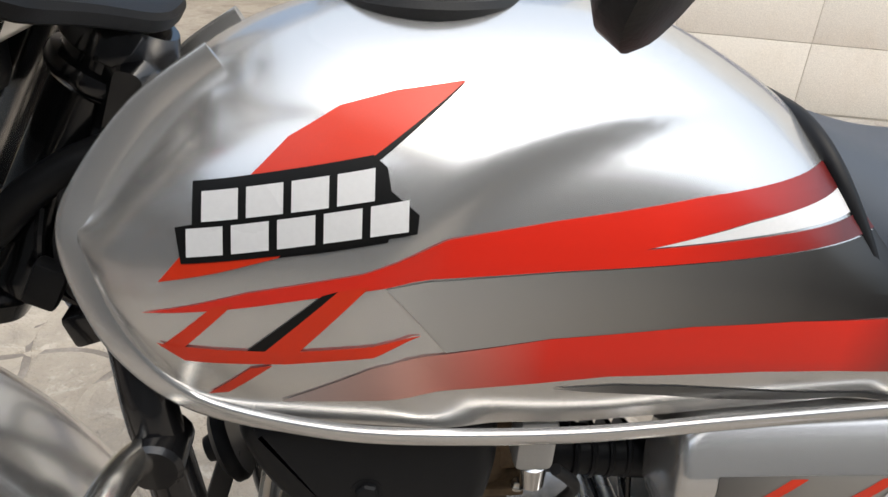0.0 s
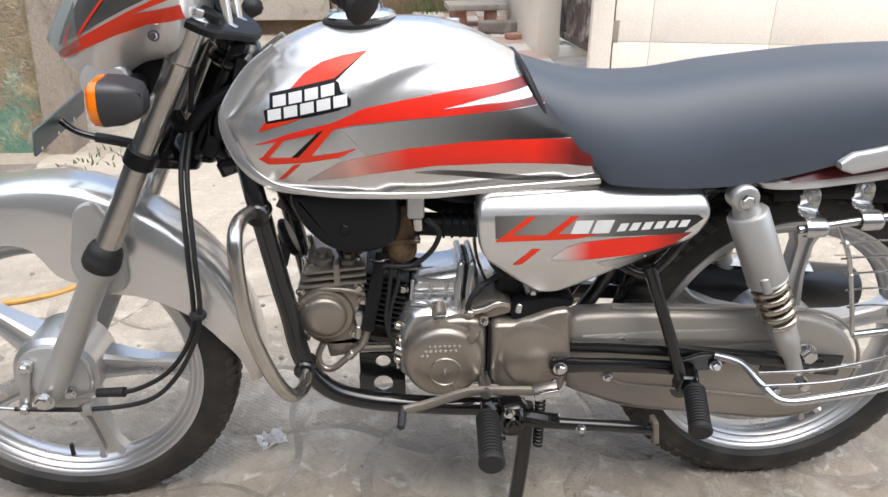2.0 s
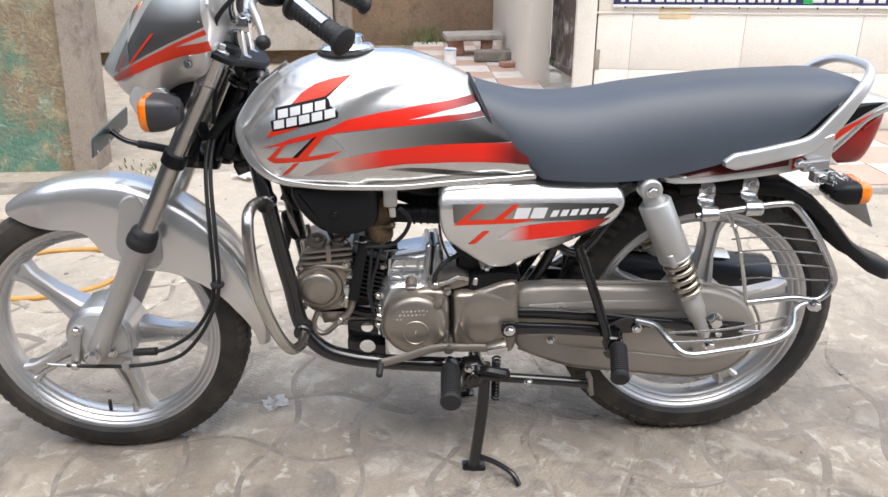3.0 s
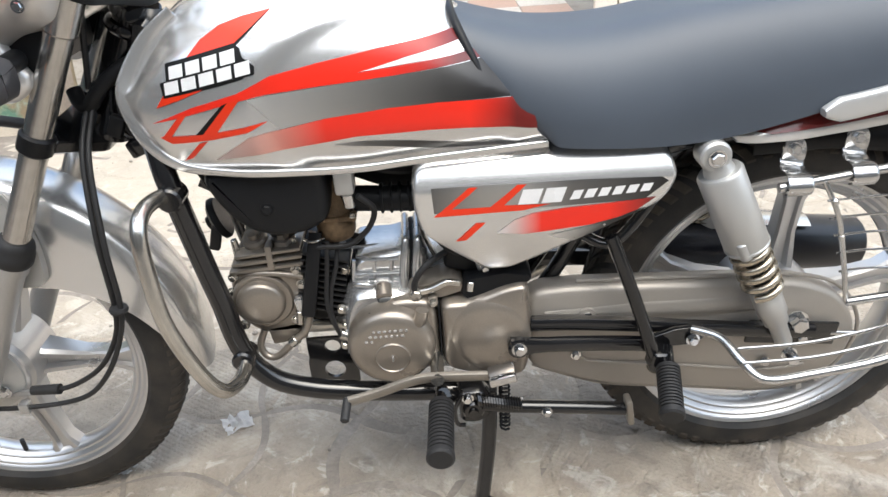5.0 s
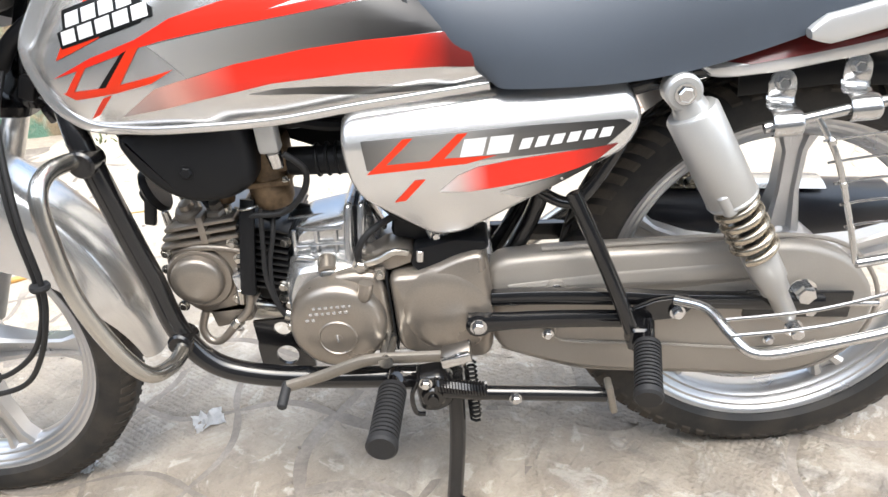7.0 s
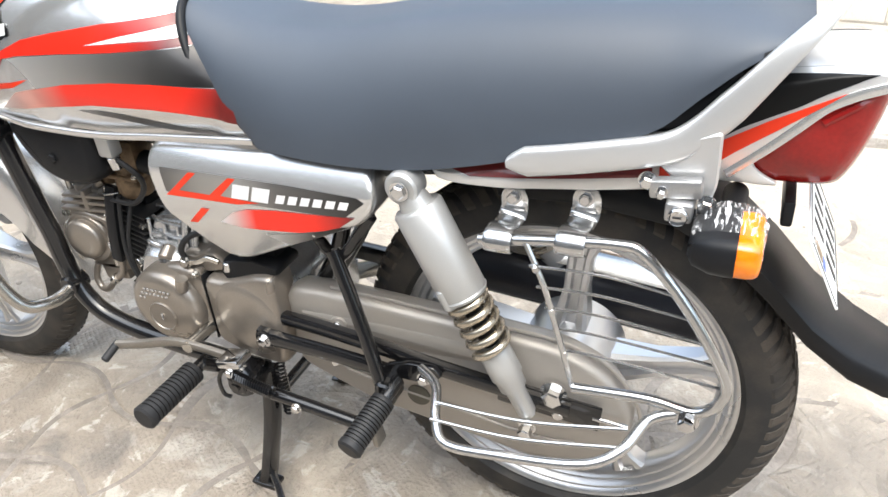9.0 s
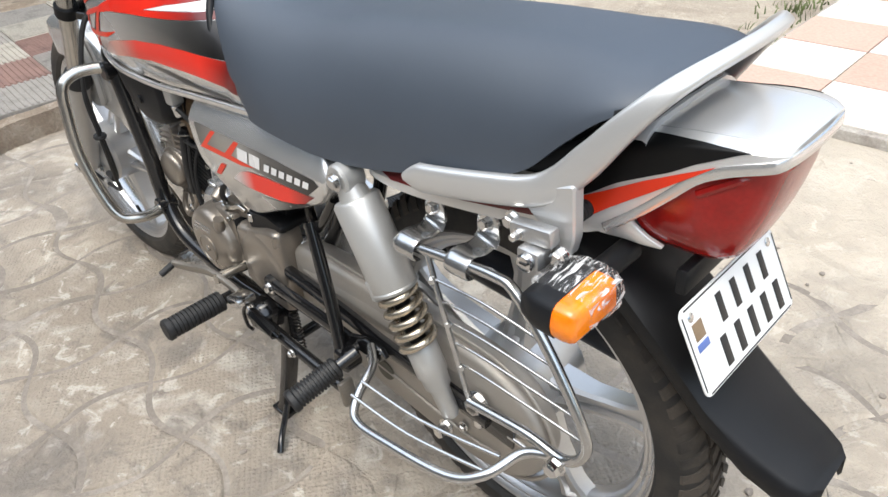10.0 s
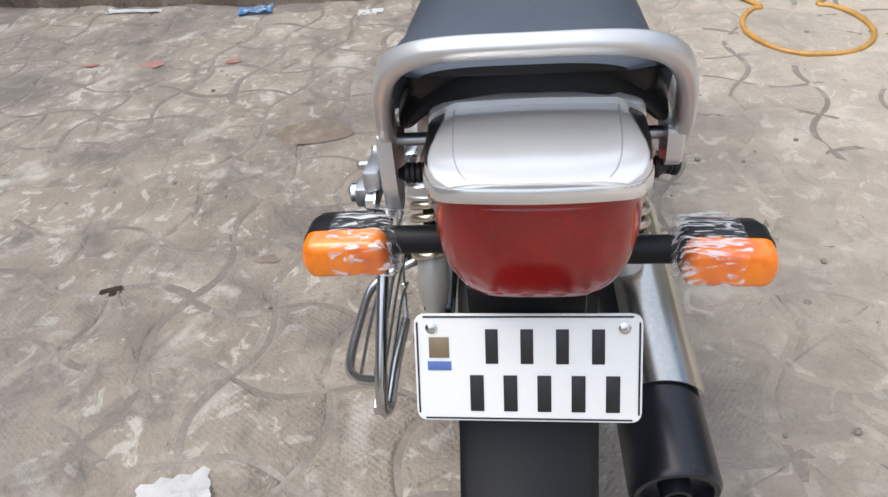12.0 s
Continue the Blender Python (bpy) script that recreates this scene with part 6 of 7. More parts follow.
# gear lever
lever = part("gear_lever", tube([(-0.045, -0.186, 0.300), (0.0, -0.176, 0.305), (0.06, -0.168, 0.318), (0.12, -0.166, 0.316), (0.172, -0.170, 0.316)], 0.005, wide=0.016, up=(0, 1, 0.2)), LEVER, bike, "dull steel heel-and-toe gear lever")
part("toe_peg", rod((-0.046, -0.180, 0.302), (-0.050, -0.215, 0.288), 0.0065, bevel=0.002), RUBBER, lever, "small black rubber toe peg")
part("heel_pad", box((0.040, 0.034, 0.014), at(0.178, -0.178, 0.324) @ Matrix.Rotation(radians(-12), 4, "Y"), bevel=0.003), CHROME, lever, "ribbed bright metal heel pad")
part("lever_boss", rod((0.085, -0.10, 0.312), (0.085, -0.172, 0.316), 0.010), STEEL, lever)
# stands
side_stand = part("side_stand", tube([(0.150, -0.138, 0.236), (0.20, -0.138, 0.228), (0.30, -0.137, 0.216), (0.372, -0.136, 0.206)], 0.0105), BLACK, bike, "glossy black folded side stand")
part("foot", box((0.010, 0.026, 0.046), at(0.378, -0.138, 0.206) @ Matrix.Rotation(radians(-8), 4, "Y"), bevel=0.003), LEVER, side_stand, "worn steel stand foot")
bolt((0.248, -0.148, 0.222), r=0.0065, parent=side_stand)
part("pivot_plate", puff(((0.112, 0.262), (0.150, 0.266), (0.166, 0.244), (0.160, 0.212), (0.140, 0.202), (0.116, 0.206)), [(0, -0.11), (0, -0.138), (0.003, -0.142)], r=0.010), BLACK, side_stand, "glossy black stand bracket")
part("pivot_boss", revolve([(0.017, 0), (0.017, 0.005), (0.014, 0.008), (0.008, 0.008), (0.007, 0.012), (0.001, 0.012)], (0.136, -0.140, 0.230), (0, -1, 0), 24), BLACK, side_stand)
part("spring_hook", tube([(0.118, -0.146, 0.262), (0.108, -0.150, 0.240), (0.110, -0.150, 0.212), (0.122, -0.148, 0.206)], 0.0035, seg=8), BLACK, side_stand)
bolt((0.128, -0.142, 0.254), r=0.007, parent=side_stand)
coil = [Vector((0.142 + 0.068 * k / 120, -0.152, 0.258 - 0.014 * k / 120)) + Vector((0, math.cos(k * 0.9), math.sin(k * 0.9))) * 0.0085 for k in range(121)]
part("spring", tube(coil, 0.0022, seg=6, smooth=False), BLACK, side_stand, "black coil spring")
centre_stand = part("centre_stand", tube([(0.165, -0.095, 0.235), (0.160, -0.110, 0.14), (0.145, -0.130, 0.035), (0.138, -0.136, 0.008)], 0.012, wide=0.030, up=(1, 0, 0.1)), BLACK, bike, "black centre stand legs")
part("leg", tube([(0.165, 0.095, 0.235), (0.160, 0.110, 0.14), (0.145, 0.130, 0.035), (0.138, 0.136, 0.008)], 0.012, wide=0.030, up=(1, 0, 0.1)), BLACK, centre_stand)
part("cross_tube", rod((0.162, -0.11, 0.17), (0.162, 0.11, 0.17), 0.010), BLACK, centre_stand)
part("foot", box((0.05, 0.03, 0.012), at(0.140, -0.138, 0.006), bevel=0.004), BLACK, centre_stand)
part("foot", box((0.05, 0.03, 0.012), at(0.140, 0.138, 0.006), bevel=0.004), BLACK, centre_stand)
part("tang", tube([(0.150, -0.135, 0.030), (0.185, -0.165, 0.034), (0.215, -0.195, 0.030), (0.228, -0.212, 0.012)], 0.006), BLACK, centre_stand, "curved foot tang")
coil = [Vector((0.188, -0.098, 0.25 - 0.10 * k / 90)) + Vector((math.cos(k * 0.9), math.sin(k * 0.9), 0)) * 0.008 for k in range(91)]
part("spring", tube(coil, 0.0022, seg=6, smooth=False), BLACK, centre_stand, "black coil spring")

# crash guard
gpts = [(-0.252, -0.102, 0.606), (-0.262, -0.13, 0.612), (-0.268, -0.166, 0.612), (-0.269, -0.193, 0.596), (-0.268, -0.203, 0.55), (-0.260, -0.211, 0.47), (-0.236, -0.206, 0.385), (-0.216, -0.194, 0.342), (-0.203, -0.165, 0.330), (-0.200, -0.135, 0.328), (-0.202, -0.106, 0.334)]
guard = part("crash_guard", tube(gpts, 0.0108, seg=16), STEEL, bike, "tarnished chrome crash guard tube")
part("guard_half", tube([(x, -y, z) for x, y, z in gpts], 0.0108, seg=16), STEEL, guard)
for gx, gz in ((-0.250, 0.604), (-0.203, 0.334)):
    part("guard_clamp", rod((gx, -0.086, gz), (gx, -0.124, gz), 0.0175, bevel=0.003), BLACK, guard)

# sari guard
sari = part("sari_guard", tube([(0.555, -0.136, 0.570), (0.64, -0.138, 0.583), (0.712, -0.140, 0.592), (0.742, -0.142, 0.585), (0.790, -0.146, 0.530), (0.835, -0.150, 0.455), (0.838, -0.152, 0.420), (0.812, -0.153, 0.395), (0.76, -0.153, 0.400), (0.672, -0.153, 0.392)], 0.0065), GUARD, bike, "bright chrome sari guard cage")
part("foot_rail", tube([(0.462, -0.136, 0.350), (0.495, -0.162, 0.350), (0.512, -0.205, 0.338), (0.535, -0.230, 0.326), (0.60, -0.232, 0.332), (0.70, -0.226, 0.346), (0.742, -0.205, 0.362), (0.765, -0.165, 0.380), (0.800, -0.152, 0.390)], 0.0065), GUARD, sari)
for y2, z2 in ((-0.192, 0.352), (-0.212, 0.342)):
    part("bar", tube([(0.508, y2, z2), (0.62, y2, z2 + 0.004), (0.745, y2 + 0.01, z2 + 0.022)], 0.0024, seg=8), GUARD, sari)
part("bar", tube([(0.612, -0.141, 0.578), (0.635, -0.150, 0.53), (0.655, -0.152, 0.46), (0.672, -0.152, 0.392)], 0.0036, seg=8), GUARD, sari)
for x0, z0, x1 in ((0.618, 0.552, 0.778), (0.626, 0.525, 0.797), (0.636, 0.498, 0.812), (0.646, 0.470, 0.828), (0.655, 0.440, 0.838)):
    part("bar", tube([(x0, -0.147, z0), (0.70, -0.149, z0 + 0.004), (x1, -0.147, z0 - 0.008)], 0.0017, seg=8), GUARD, sari)
for x, z in ((0.626, 0.552), (0.645, 0.498), (0.661, 0.440)):
    part("weld", revolve([(0.001, -0.006), (0.0045, -0.003), (0.0045, 0.003), (0.001, 0.006)], (x, -0.151, z), (0.3, 0, -1), 10), GUARD, sari)
bolt((0.806, -0.158, 0.386), r=0.010, h=0.012, parent=sari)
for x, z in ((0.585, 0.606), (0.668, 0.616)):
    b = part("clamp", puff(((x - 0.015, z - 0.016), (x + 0.017, z - 0.016), (x + 0.017, z + 0.006), (x + 0.010, z + 0.018), (x - 0.008, z + 0.018), (x - 0.015, z + 0.006)), [(0, -0.096), (0, -0.0995), (0.001, -0.100)], r=0.008), GUARD, sari, "bent bright clamp")
    part("strap", tube([(x, -0.098, z - 0.012), (x - 0.001, -0.103, z - 0.019), (x - 0.003, -0.116, z - 0.022), (x - 0.005, -0.130, z - 0.019), (x - 0.006, -0.142, z - 0.022), (x - 0.006, -0.149, z - 0.032), (x - 0.006, -0.145, z - 0.043), (x - 0.006, -0.137, z - 0.046)], 0.0015, wide=lambda u: 0.033, up=lambda u: Vector((0, -1, 0.15)) if u < 0.15 else (Vector((0, -0.25, 1)) if u < 0.6 else Vector((0, -1, 0.2))), seg=12), GUARD, b)
    bolt((x, -0.100, z + 0.004), (0, -1, 0.1), r=0.007, parent=b)

# grab rail bracket and helmet lock
part("bracket", puff(((0.728, 0.698), (0.800, 0.722), (0.801, 0.665), (0.795, 0.642), (0.784, 0.636), (0.772, 0.640), (0.764, 0.664), (0.748, 0.678)), [(0, -0.112), (0, -0.124), (0.002, -0.126)], r=0.006), GRAB, grab)
part("bracket", puff(((0.740, 0.705), (0.800, 0.722), (0.800, 0.684), (0.770, 0.676)), [(0, 0.116), (0, 0.128), (0.002, 0.130)], r=0.01), GRAB, grab)
lock = part("helmet_lock", box((0.050, 0.016, 0.019), at(0.764, -0.138, 0.666) @ Matrix.Rotation(radians(-6), 4, "Y"), bevel=0.003), CAST, bike, "grey metal helmet lock")
part("lock_block", box((0.026, 0.022, 0.020), at(0.770, -0.146, 0.647), bevel=0.003), CAST, lock)
part("lock_barrel", revolve([(0.0095, 0), (0.0095, 0.012), (0.008, 0.0135), (0.0065, 0.0125), (0.003, 0.0125)], (0.770, -0.150, 0.646), (0.05, -1, 0), 20), CHROME, lock)
part("keyhole", box((0.008, 0.001, 0.0018), at(0.770, -0.163, 0.646)), INK, lock)
for bx, bz, br in ((0.736, 0.669, 0.0070), (0.793, 0.650, 0.0075), (0.752, 0.664, 0.0045)):
    bolt((bx, -0.134 if br != 0.0045 else -0.146, bz), r=br, h=0.010, parent=lock)
part("lock_arm", rod((0.736, -0.136, 0.669), (0.760, -0.138, 0.667), 0.0045, bevel=0.001), CHROME, lock)
for y in (-0.1, 0.1):
    prof = [(0.008, 0.0)]
    for k in range(4):
        prof += [(0.0095, 0.001 + 0.005 * k), (0.0095, 0.004 + 0.005 * k), (0.008, 0.005 + 0.005 * k)]
    part("rubber_mount", revolve(prof + [(0.004, 0.026)], (0.786, y * 0.90 + 0.004, 0.676), (0, y, 0), 18), RUBBER, bike)
    part("rail_stay", rod((0.772, y * 0.80, 0.702), (0.772, y * 1.22, 0.702), 0.006, bevel=0.001), CAST, grab)

# indicators
def indicator(c, side, fwd, wrap):
    """A black-backed amber indicator; side -1 is the bike's left, fwd -1 faces the front."""
    cx, cy, cz = c
    body = part("indicator", rod((cx - 0.012 * fwd * 0, cy - side * 0.10, cz), (cx, cy - side * 0.03, cz), 0.013), BLACK_MATT, bike, "amber indicator on a black stalk")
    k = 1.0 if fwd > 0 else 1.3
    out = ((-0.036, -0.0195), (0.037, -0.0215), (0.044, -0.004), (0.039, 0.0175), (-0.032, 0.0205))
    if fwd < 0:
        out = ((-0.034, -0.016), (-0.020, -0.031), (0.026, -0.029), (0.036, -0.006), (0.028, 0.026), (-0.024, 0.030), (-0.036, 0.012))
    part("housing", puff(out, [(0.015, -0.040), (0.006, -0.034), (0.0, -0.018), (-0.001, 0.004)] if fwd > 0 else [(0.018, -0.046), (0.010, -0.041), (0.002, -0.022), (0.0, 0.0)], r=0.012, place=lambda a, b, h: (cx + fwd * (h + 0.006), cy + side * a, cz + b)), BLACK_MATT if fwd > 0 else HOUSING_GREY, body)
    part("lens", puff(out, [(0.0, 0.002), (0.0002, 0.015), (0.0014, 0.021), (0.0036, 0.0245), (0.008, 0.0262)] if fwd > 0 else [(0.0, 0.0005), (0.001, 0.010), (0.006, 0.015)], r=0.012, place=lambda a, b, h: (cx + fwd * (h + 0.006), cy + side * a, cz + b)), LENS_AMBER, body, "amber plastic lens")
    if wrap:
        bm = puff(((-0.046, -0.021), (0.018, -0.022), (0.022, 0.021), (-0.040, 0.023)), [(0.006, -0.038), (-0.001, -0.01), (0.0, 0.018), (0.006, 0.027)], r=0.012, place=lambda a, b, h: (cx + fwd * (h + 0.006), cy + side * a, cz + b))
        bmesh.ops.triangulate(bm, faces=bm.faces)
        bmesh.ops.subdivide_edges(bm, edges=bm.edges, cuts=3, use_grid_fill=True)
        for v in bm.verts:
            v.co += noise.noise_vector(v.co * 90) * 0.003
        w = part("plastic_wrap", bm, WRAP, body, "crumpled clear packing film", smooth=0)
    return body


indicator((0.818, -0.155, 0.626), -1, 1, True)
indicator((0.818, 0.167, 0.612), 1, 1, True)
indicator((-0.392, -0.205, 0.797), -1, -1, False)
indicator((-0.392, 0.205, 0.797), 1, -1, False)

# plate details
def on_plate(a, b, w, h, material, name, lift=0.0024, t=0.0008, bevel=0.0004):
    return part(name, box((w, h, t), PL @ at(a, b, lift), bevel=bevel), material, plate)


for sgn in (-1, 1):
    on_plate(0, sgn * 0.0445, 0.172, 0.0016, INK, "border")
    on_plate(sgn * 0.091, 0, 0.0016, 0.080, INK, "border")
for k in range(4):
    on_plate(-0.029 + 0.029 * k, 0.019, 0.0105, 0.030, INK, "bar")
for k in range(5):
    on_plate(-0.042 + 0.028 * k, -0.022, 0.0115, 0.032, INK, "bar")
on_plate(-0.073, 0.018, 0.017, 0.018, BROWN_FOIL, "foil_square")
on_plate(-0.073, 0.002, 0.020, 0.008, BLUE_INK, "bar")
for a in (-0.079, 0.079):
    part("screw", revolve([(0.005, 0), (0.005, 0.001), (0.003, 0.002)], PL @ Vector((a, 0.035, 0.002)), PL.to_3x3() @ Vector((0, 0, 1)), 14), CHROME, plate)
part("plate_holder", box((0.012, 0.10, 0.03), at(0.872, 0, 0.604), bevel=0.003), BLACK_MATT, bike)
# tail lamp moulding
part("lamp_ridge", tube([(0.885, CY - 0.075, 0.716), (0.915, CY - 0.067, 0.735), (0.937, CY - 0.040, 0.740), (0.941, CY, 0.740), (0.937, CY + 0.040, 0.740), (0.915, CY + 0.067, 0.735), (0.885, CY + 0.075, 0.716)], 0.0045, seg=8), LENS_RED, lamp)
for sy in (-0.034, 0.034):
    part("reflector", revolve([(0.0075, 0.0), (0.006, 0.001), (0.003, 0.0016), (0.001, 0.0018)], (0.9340, CY + sy, 0.706), (1, sy * 1.5, -0.12), 20), LENS_PINK, lamp, "moulded bulb reflector in the lens")
for side in (-1, 1):
    part("cowl_seam", tube([(x, CY + side * cowl_flat(x) * 0.745, cowl_low(x) + 0.9765 * (cowl_top(x) - cowl_low(x))) for x in (0.838, 0.86, 0.88, 0.90, 0.92, 0.935, 0.944)], 0.0005, seg=6), SILVER_DULL, cowl)
rim_pts = [(x, -cowl_w(x) + 0.001, cowl_low(x) + 0.004) for x in (0.805, 0.825, 0.845, 0.865, 0.885, 0.905, 0.922, 0.935, 0.944)] + [(0.950, -0.042, 0.757), (0.952, 0.0, 0.757)]
rim_pts = rim_pts + [(x, -y, z) for x, y, z in rim_pts[-2::-1]]
part("cowl_rim", tube([(x, y + CY, z) for x, y, z in rim_pts], 0.0022, wide=0.011, up=lambda u: Vector((0.05 + 1.2 * max(0, 1 - abs(2 * u - 1) * 1.6), -1 if u < 0.42 else (1 if u > 0.58 else 0.0), 0.1)).normalized(), seg=12), SILVER, cowl, "silver rim round the tail lamp")
for sg in (-1, 1):
    low = smooth_path([(0.772, 0.0990, 0.664), (0.785, 0.0970, 0.657), (0.800, 0.0925, 0.652), (0.820, 0.0835, 0.648), (0.838, 0.0765, 0.644), (0.854, 0.0695, 0.642)], 4)
    high = smooth_path([(0.825, 0.0865, 0.686), (0.824, 0.0860, 0.681), (0.827, 0.0840, 0.673), (0.832, 0.0805, 0.664), (0.842, 0.0755, 0.654), (0.855, 0.0695, 0.645)], 4)
    rings = []
    for a, b in zip(low, high):
        m = (a + b) / 2 + Vector((0, 0.001, 0))
        rings.append([Vector((q.x, CY + sg * (q.y - e), q.z)) for q, e in ((a, 0.003), (a, 0.0008), (a.lerp(m, 0.15), -0.0006), (m, 0.0), (b.lerp(m, 0.15), -0.0006), (b, 0.0008), (b, 0.004), (m, 0.005))])
    bm = bmesh.new()
    bridge(bm, rings)
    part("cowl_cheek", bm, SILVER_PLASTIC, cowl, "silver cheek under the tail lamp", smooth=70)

# heat shield over the muffler
bm = bmesh.new()
d = (MB - MA).normalized()
a0 = d.cross(Vector((0, 0, 1))).normalized()
b0 = a0.cross(d)
rings = []
for k in range(13):
    s = 0.06 + 0.33 * k / 12
    c = MA + d * s
    ring = []
    for q in range(11):
        th = radians(55 + 105 * q / 10)
        ring.append(c + (a0 * math.cos(th) + b0 * math.sin(th)) * 0.0565)
    for q in range(10, -1, -1):
        th = radians(55 + 105 * q / 10)
        ring.append(c + (a0 * math.cos(th) + b0 * math.sin(th)) * 0.0545)
    rings.append(ring)
bridge(bm, rings)
part("heat_shield", bm, STEEL, muffler, "dull chrome heat shield")

# headlamp glass, front plate, bars
glass_bm = bmesh.new()
rings = []
for i in range(9):
    x = -0.553 + 0.075 * i / 8
    t, b, w = fair_top(x + 0.012) - 0.004, fair_low(x + 0.012) + 0.012, fair_w(x + 0.012) * 0.97
    x = -0.30 + (x + 0.30) * 0.84
    rings.append([Vector((x, w * math.cos(2 * math.pi * q / 32) * 1.02, (t + b) / 2 + (t - b) / 2 * math.sin(2 * math.pi * q / 32) * 1.04)) for q in range(32)])
bridge(glass_bm, rings, caps=False)
bmesh.ops.holes_fill(glass_bm, edges=[e for e in glass_bm.edges if e.is_boundary and e.verts[0].co.x < -0.505])
part("headlamp_glass", glass_bm, HEADGLASS, bike, "clear headlamp lens")
bolt((-0.345, -0.154, 0.866), r=0.0055, h=0.003, parent=fairing)
front_plate = part("front_plate", puff(((-0.095, -0.019), (0.095, -0.019), (0.095, 0.019), (-0.095, 0.019)), [(0, 0), (0, 0.002), (0.001, 0.003)], r=0.006, place=lambda a, b, h: (-0.554 + h + 0.15 * b, a, 0.718 + b + 0.09 * a)), TEAL, bike, "small dark blue-green front number plate")
for k in range(6):
    part("hole", revolve([(0.0028, 0), (0.0022, 0.0006), (0.001, 0.0006)], (-0.5505, -0.078 + 0.030 * k, 0.706 + 0.022 * (k % 2) + 0.0027 * k - 0.007), (1, 0, 0), 10), WHITE_FILM, front_plate)
part("plate_stay", tube([(-0.41, -0.012, 0.672), (-0.458, -0.012, 0.686), (-0.520, -0.012, 0.701), (-0.548, -0.008, 0.720)], 0.0055), BLACK, bike)
part("plate_stay", tube([(-0.415, -0.012, 0.676), (-0.470, -0.012, 0.689), (-0.500, -0.012, 0.695)], 0.008, seg=10), RUBBER, bike, "black rubber sleeve")
part("lamp_bracket", box((0.075, 0.16, 0.06), at(-0.405, 0, 0.80), bevel=0.015), BLACK_MATT, bike)
for y in (-0.115, 0.115):
    part("cowl_stay", puff(((-0.425, 0.80), (-0.372, 0.842), (-0.352, 0.822), (-0.382, 0.752), (-0.42, 0.765)), [(0, y * 0.80 - 0.004), (0, y * 0.80 + 0.004)], r=0.012), BLACK_MATT, bike)
# triple clamps, steering head
part("lower_clamp", puff(((-0.010, -0.095), (0.018, -0.092), (0.072, -0.030), (0.072, 0.030), (0.018, 0.092), (-0.010, 0.095), (-0.006, 0.0)), [(0.002, -0.009), (0.0, -0.007), (0.0, 0.007), (0.002, 0.009)], r=0.01, place=lambda a, b, h: tuple(fork_point(0.448 + h, b, a))), BLACK, bike, "black lower fork clamp")
for y in (-0.093, 0.093):
    part("clamp_sleeve", rod(fork_point(0.435, y), fork_point(0.463, y), 0.0228, bevel=0.003), BLACK_MATT, bike)
    part("washer", revolve([(0.021, 0), (0.021, 0.003), (0.017, 0.005), (0.012, 0.005)], fork_point(0.667, y), UP, 24), CHROME, bike)
    bolt(fork_point(0.671, y), UP, r=0.0105, h=0.009)
part("top_clamp", puff(((-0.034, -0.124), (0.030, -0.126), (0.050, -0.075), (0.078, -0.03), (0.078, 0.03), (0.050, 0.075), (0.030, 0.126), (-0.034, 0.124), (-0.028, 0.0)), [(0.002, -0.006), (0.0, -0.004), (0.0, 0.003), (0.003, 0.006)], r=0.022, place=lambda a, b, h: tuple(fork_point(0.662 + h, b, a))), BLACK_MATT, bike, "black top fork clamp")
part("steering_head", revolve([(0.034, 0), (0.034, 0.014), (0.028, 0.022), (0.028, 0.146), (0.034, 0.150), (0.036, 0.156), (0.034, 0.162), (0.029, 0.164), (0.029, 0.170), (0.034, 0.173), (0.034, 0.184), (0.028, 0.196)], fork_point(0.455, 0, 0.055), UP, 28), BLACK, bike, "black steering head")
part("gusset", puff(((-0.276, 0.825), (-0.250, 0.82), (-0.232, 0.70), (-0.255, 0.645), (-0.325, 0.648), (-0.316, 0.70)), [(0.008, -0.036), (0, -0.028), (0, 0.028), (0.008, 0.036)], r=0.02), BLACK, bike, "black frame gusset behind the fork")
part("clutch_cable", tube([(-0.24, -0.16, 0.985), (-0.300, -0.12, 0.93), (-0.318, -0.06, 0.86), (-0.334, -0.045, 0.80), (-0.345, -0.045, 0.74)], 0.0042, seg=8), RUBBER, bike)
part("wiring_loom", tube([(-0.372, -0.030, 0.735), (-0.364, -0.040, 0.720), (-0.350, -0.046, 0.717), (-0.336, -0.050, 0.731), (-0.318, -0.050, 0.749), (-0.292, -0.045, 0.765), (-0.262, -0.038, 0.776)], 0.0105, seg=14), BLACK_MATT, bike, "black taped wiring loom")
part("loom_wire", tube([(-0.300, -0.050, 0.762), (-0.303, -0.054, 0.735), (-0.306, -0.050, 0.700)], 0.003, seg=8), RUBBER, bike)
for k in range(4):
    part("loom_wire", tube([(-0.318 + 0.012 * k, -0.044, 0.735), (-0.322 + 0.012 * k, -0.050, 0.705 + 0.004 * k), (-0.318 + 0.010 * k, -0.046, 0.680), (-0.300 + 0.006 * k, -0.040, 0.662)], 0.0032 + 0.0008 * (k % 3), seg=8), RUBBER if k % 2 else BLACK, bike)
part("head_lug", box((0.030, 0.050, 0.024), at(-0.300, -0.028, 0.655) @ Matrix.Rotation(radians(-20), 4, "Y"), bevel=0.004), BLACK, bike)
part("wire_plug", box((0.020, 0.014, 0.030), at(-0.318, -0.056, 0.690) @ Matrix.Rotation(radians(25), 4, "Y"), bevel=0.003), BLACK_MATT, bike)
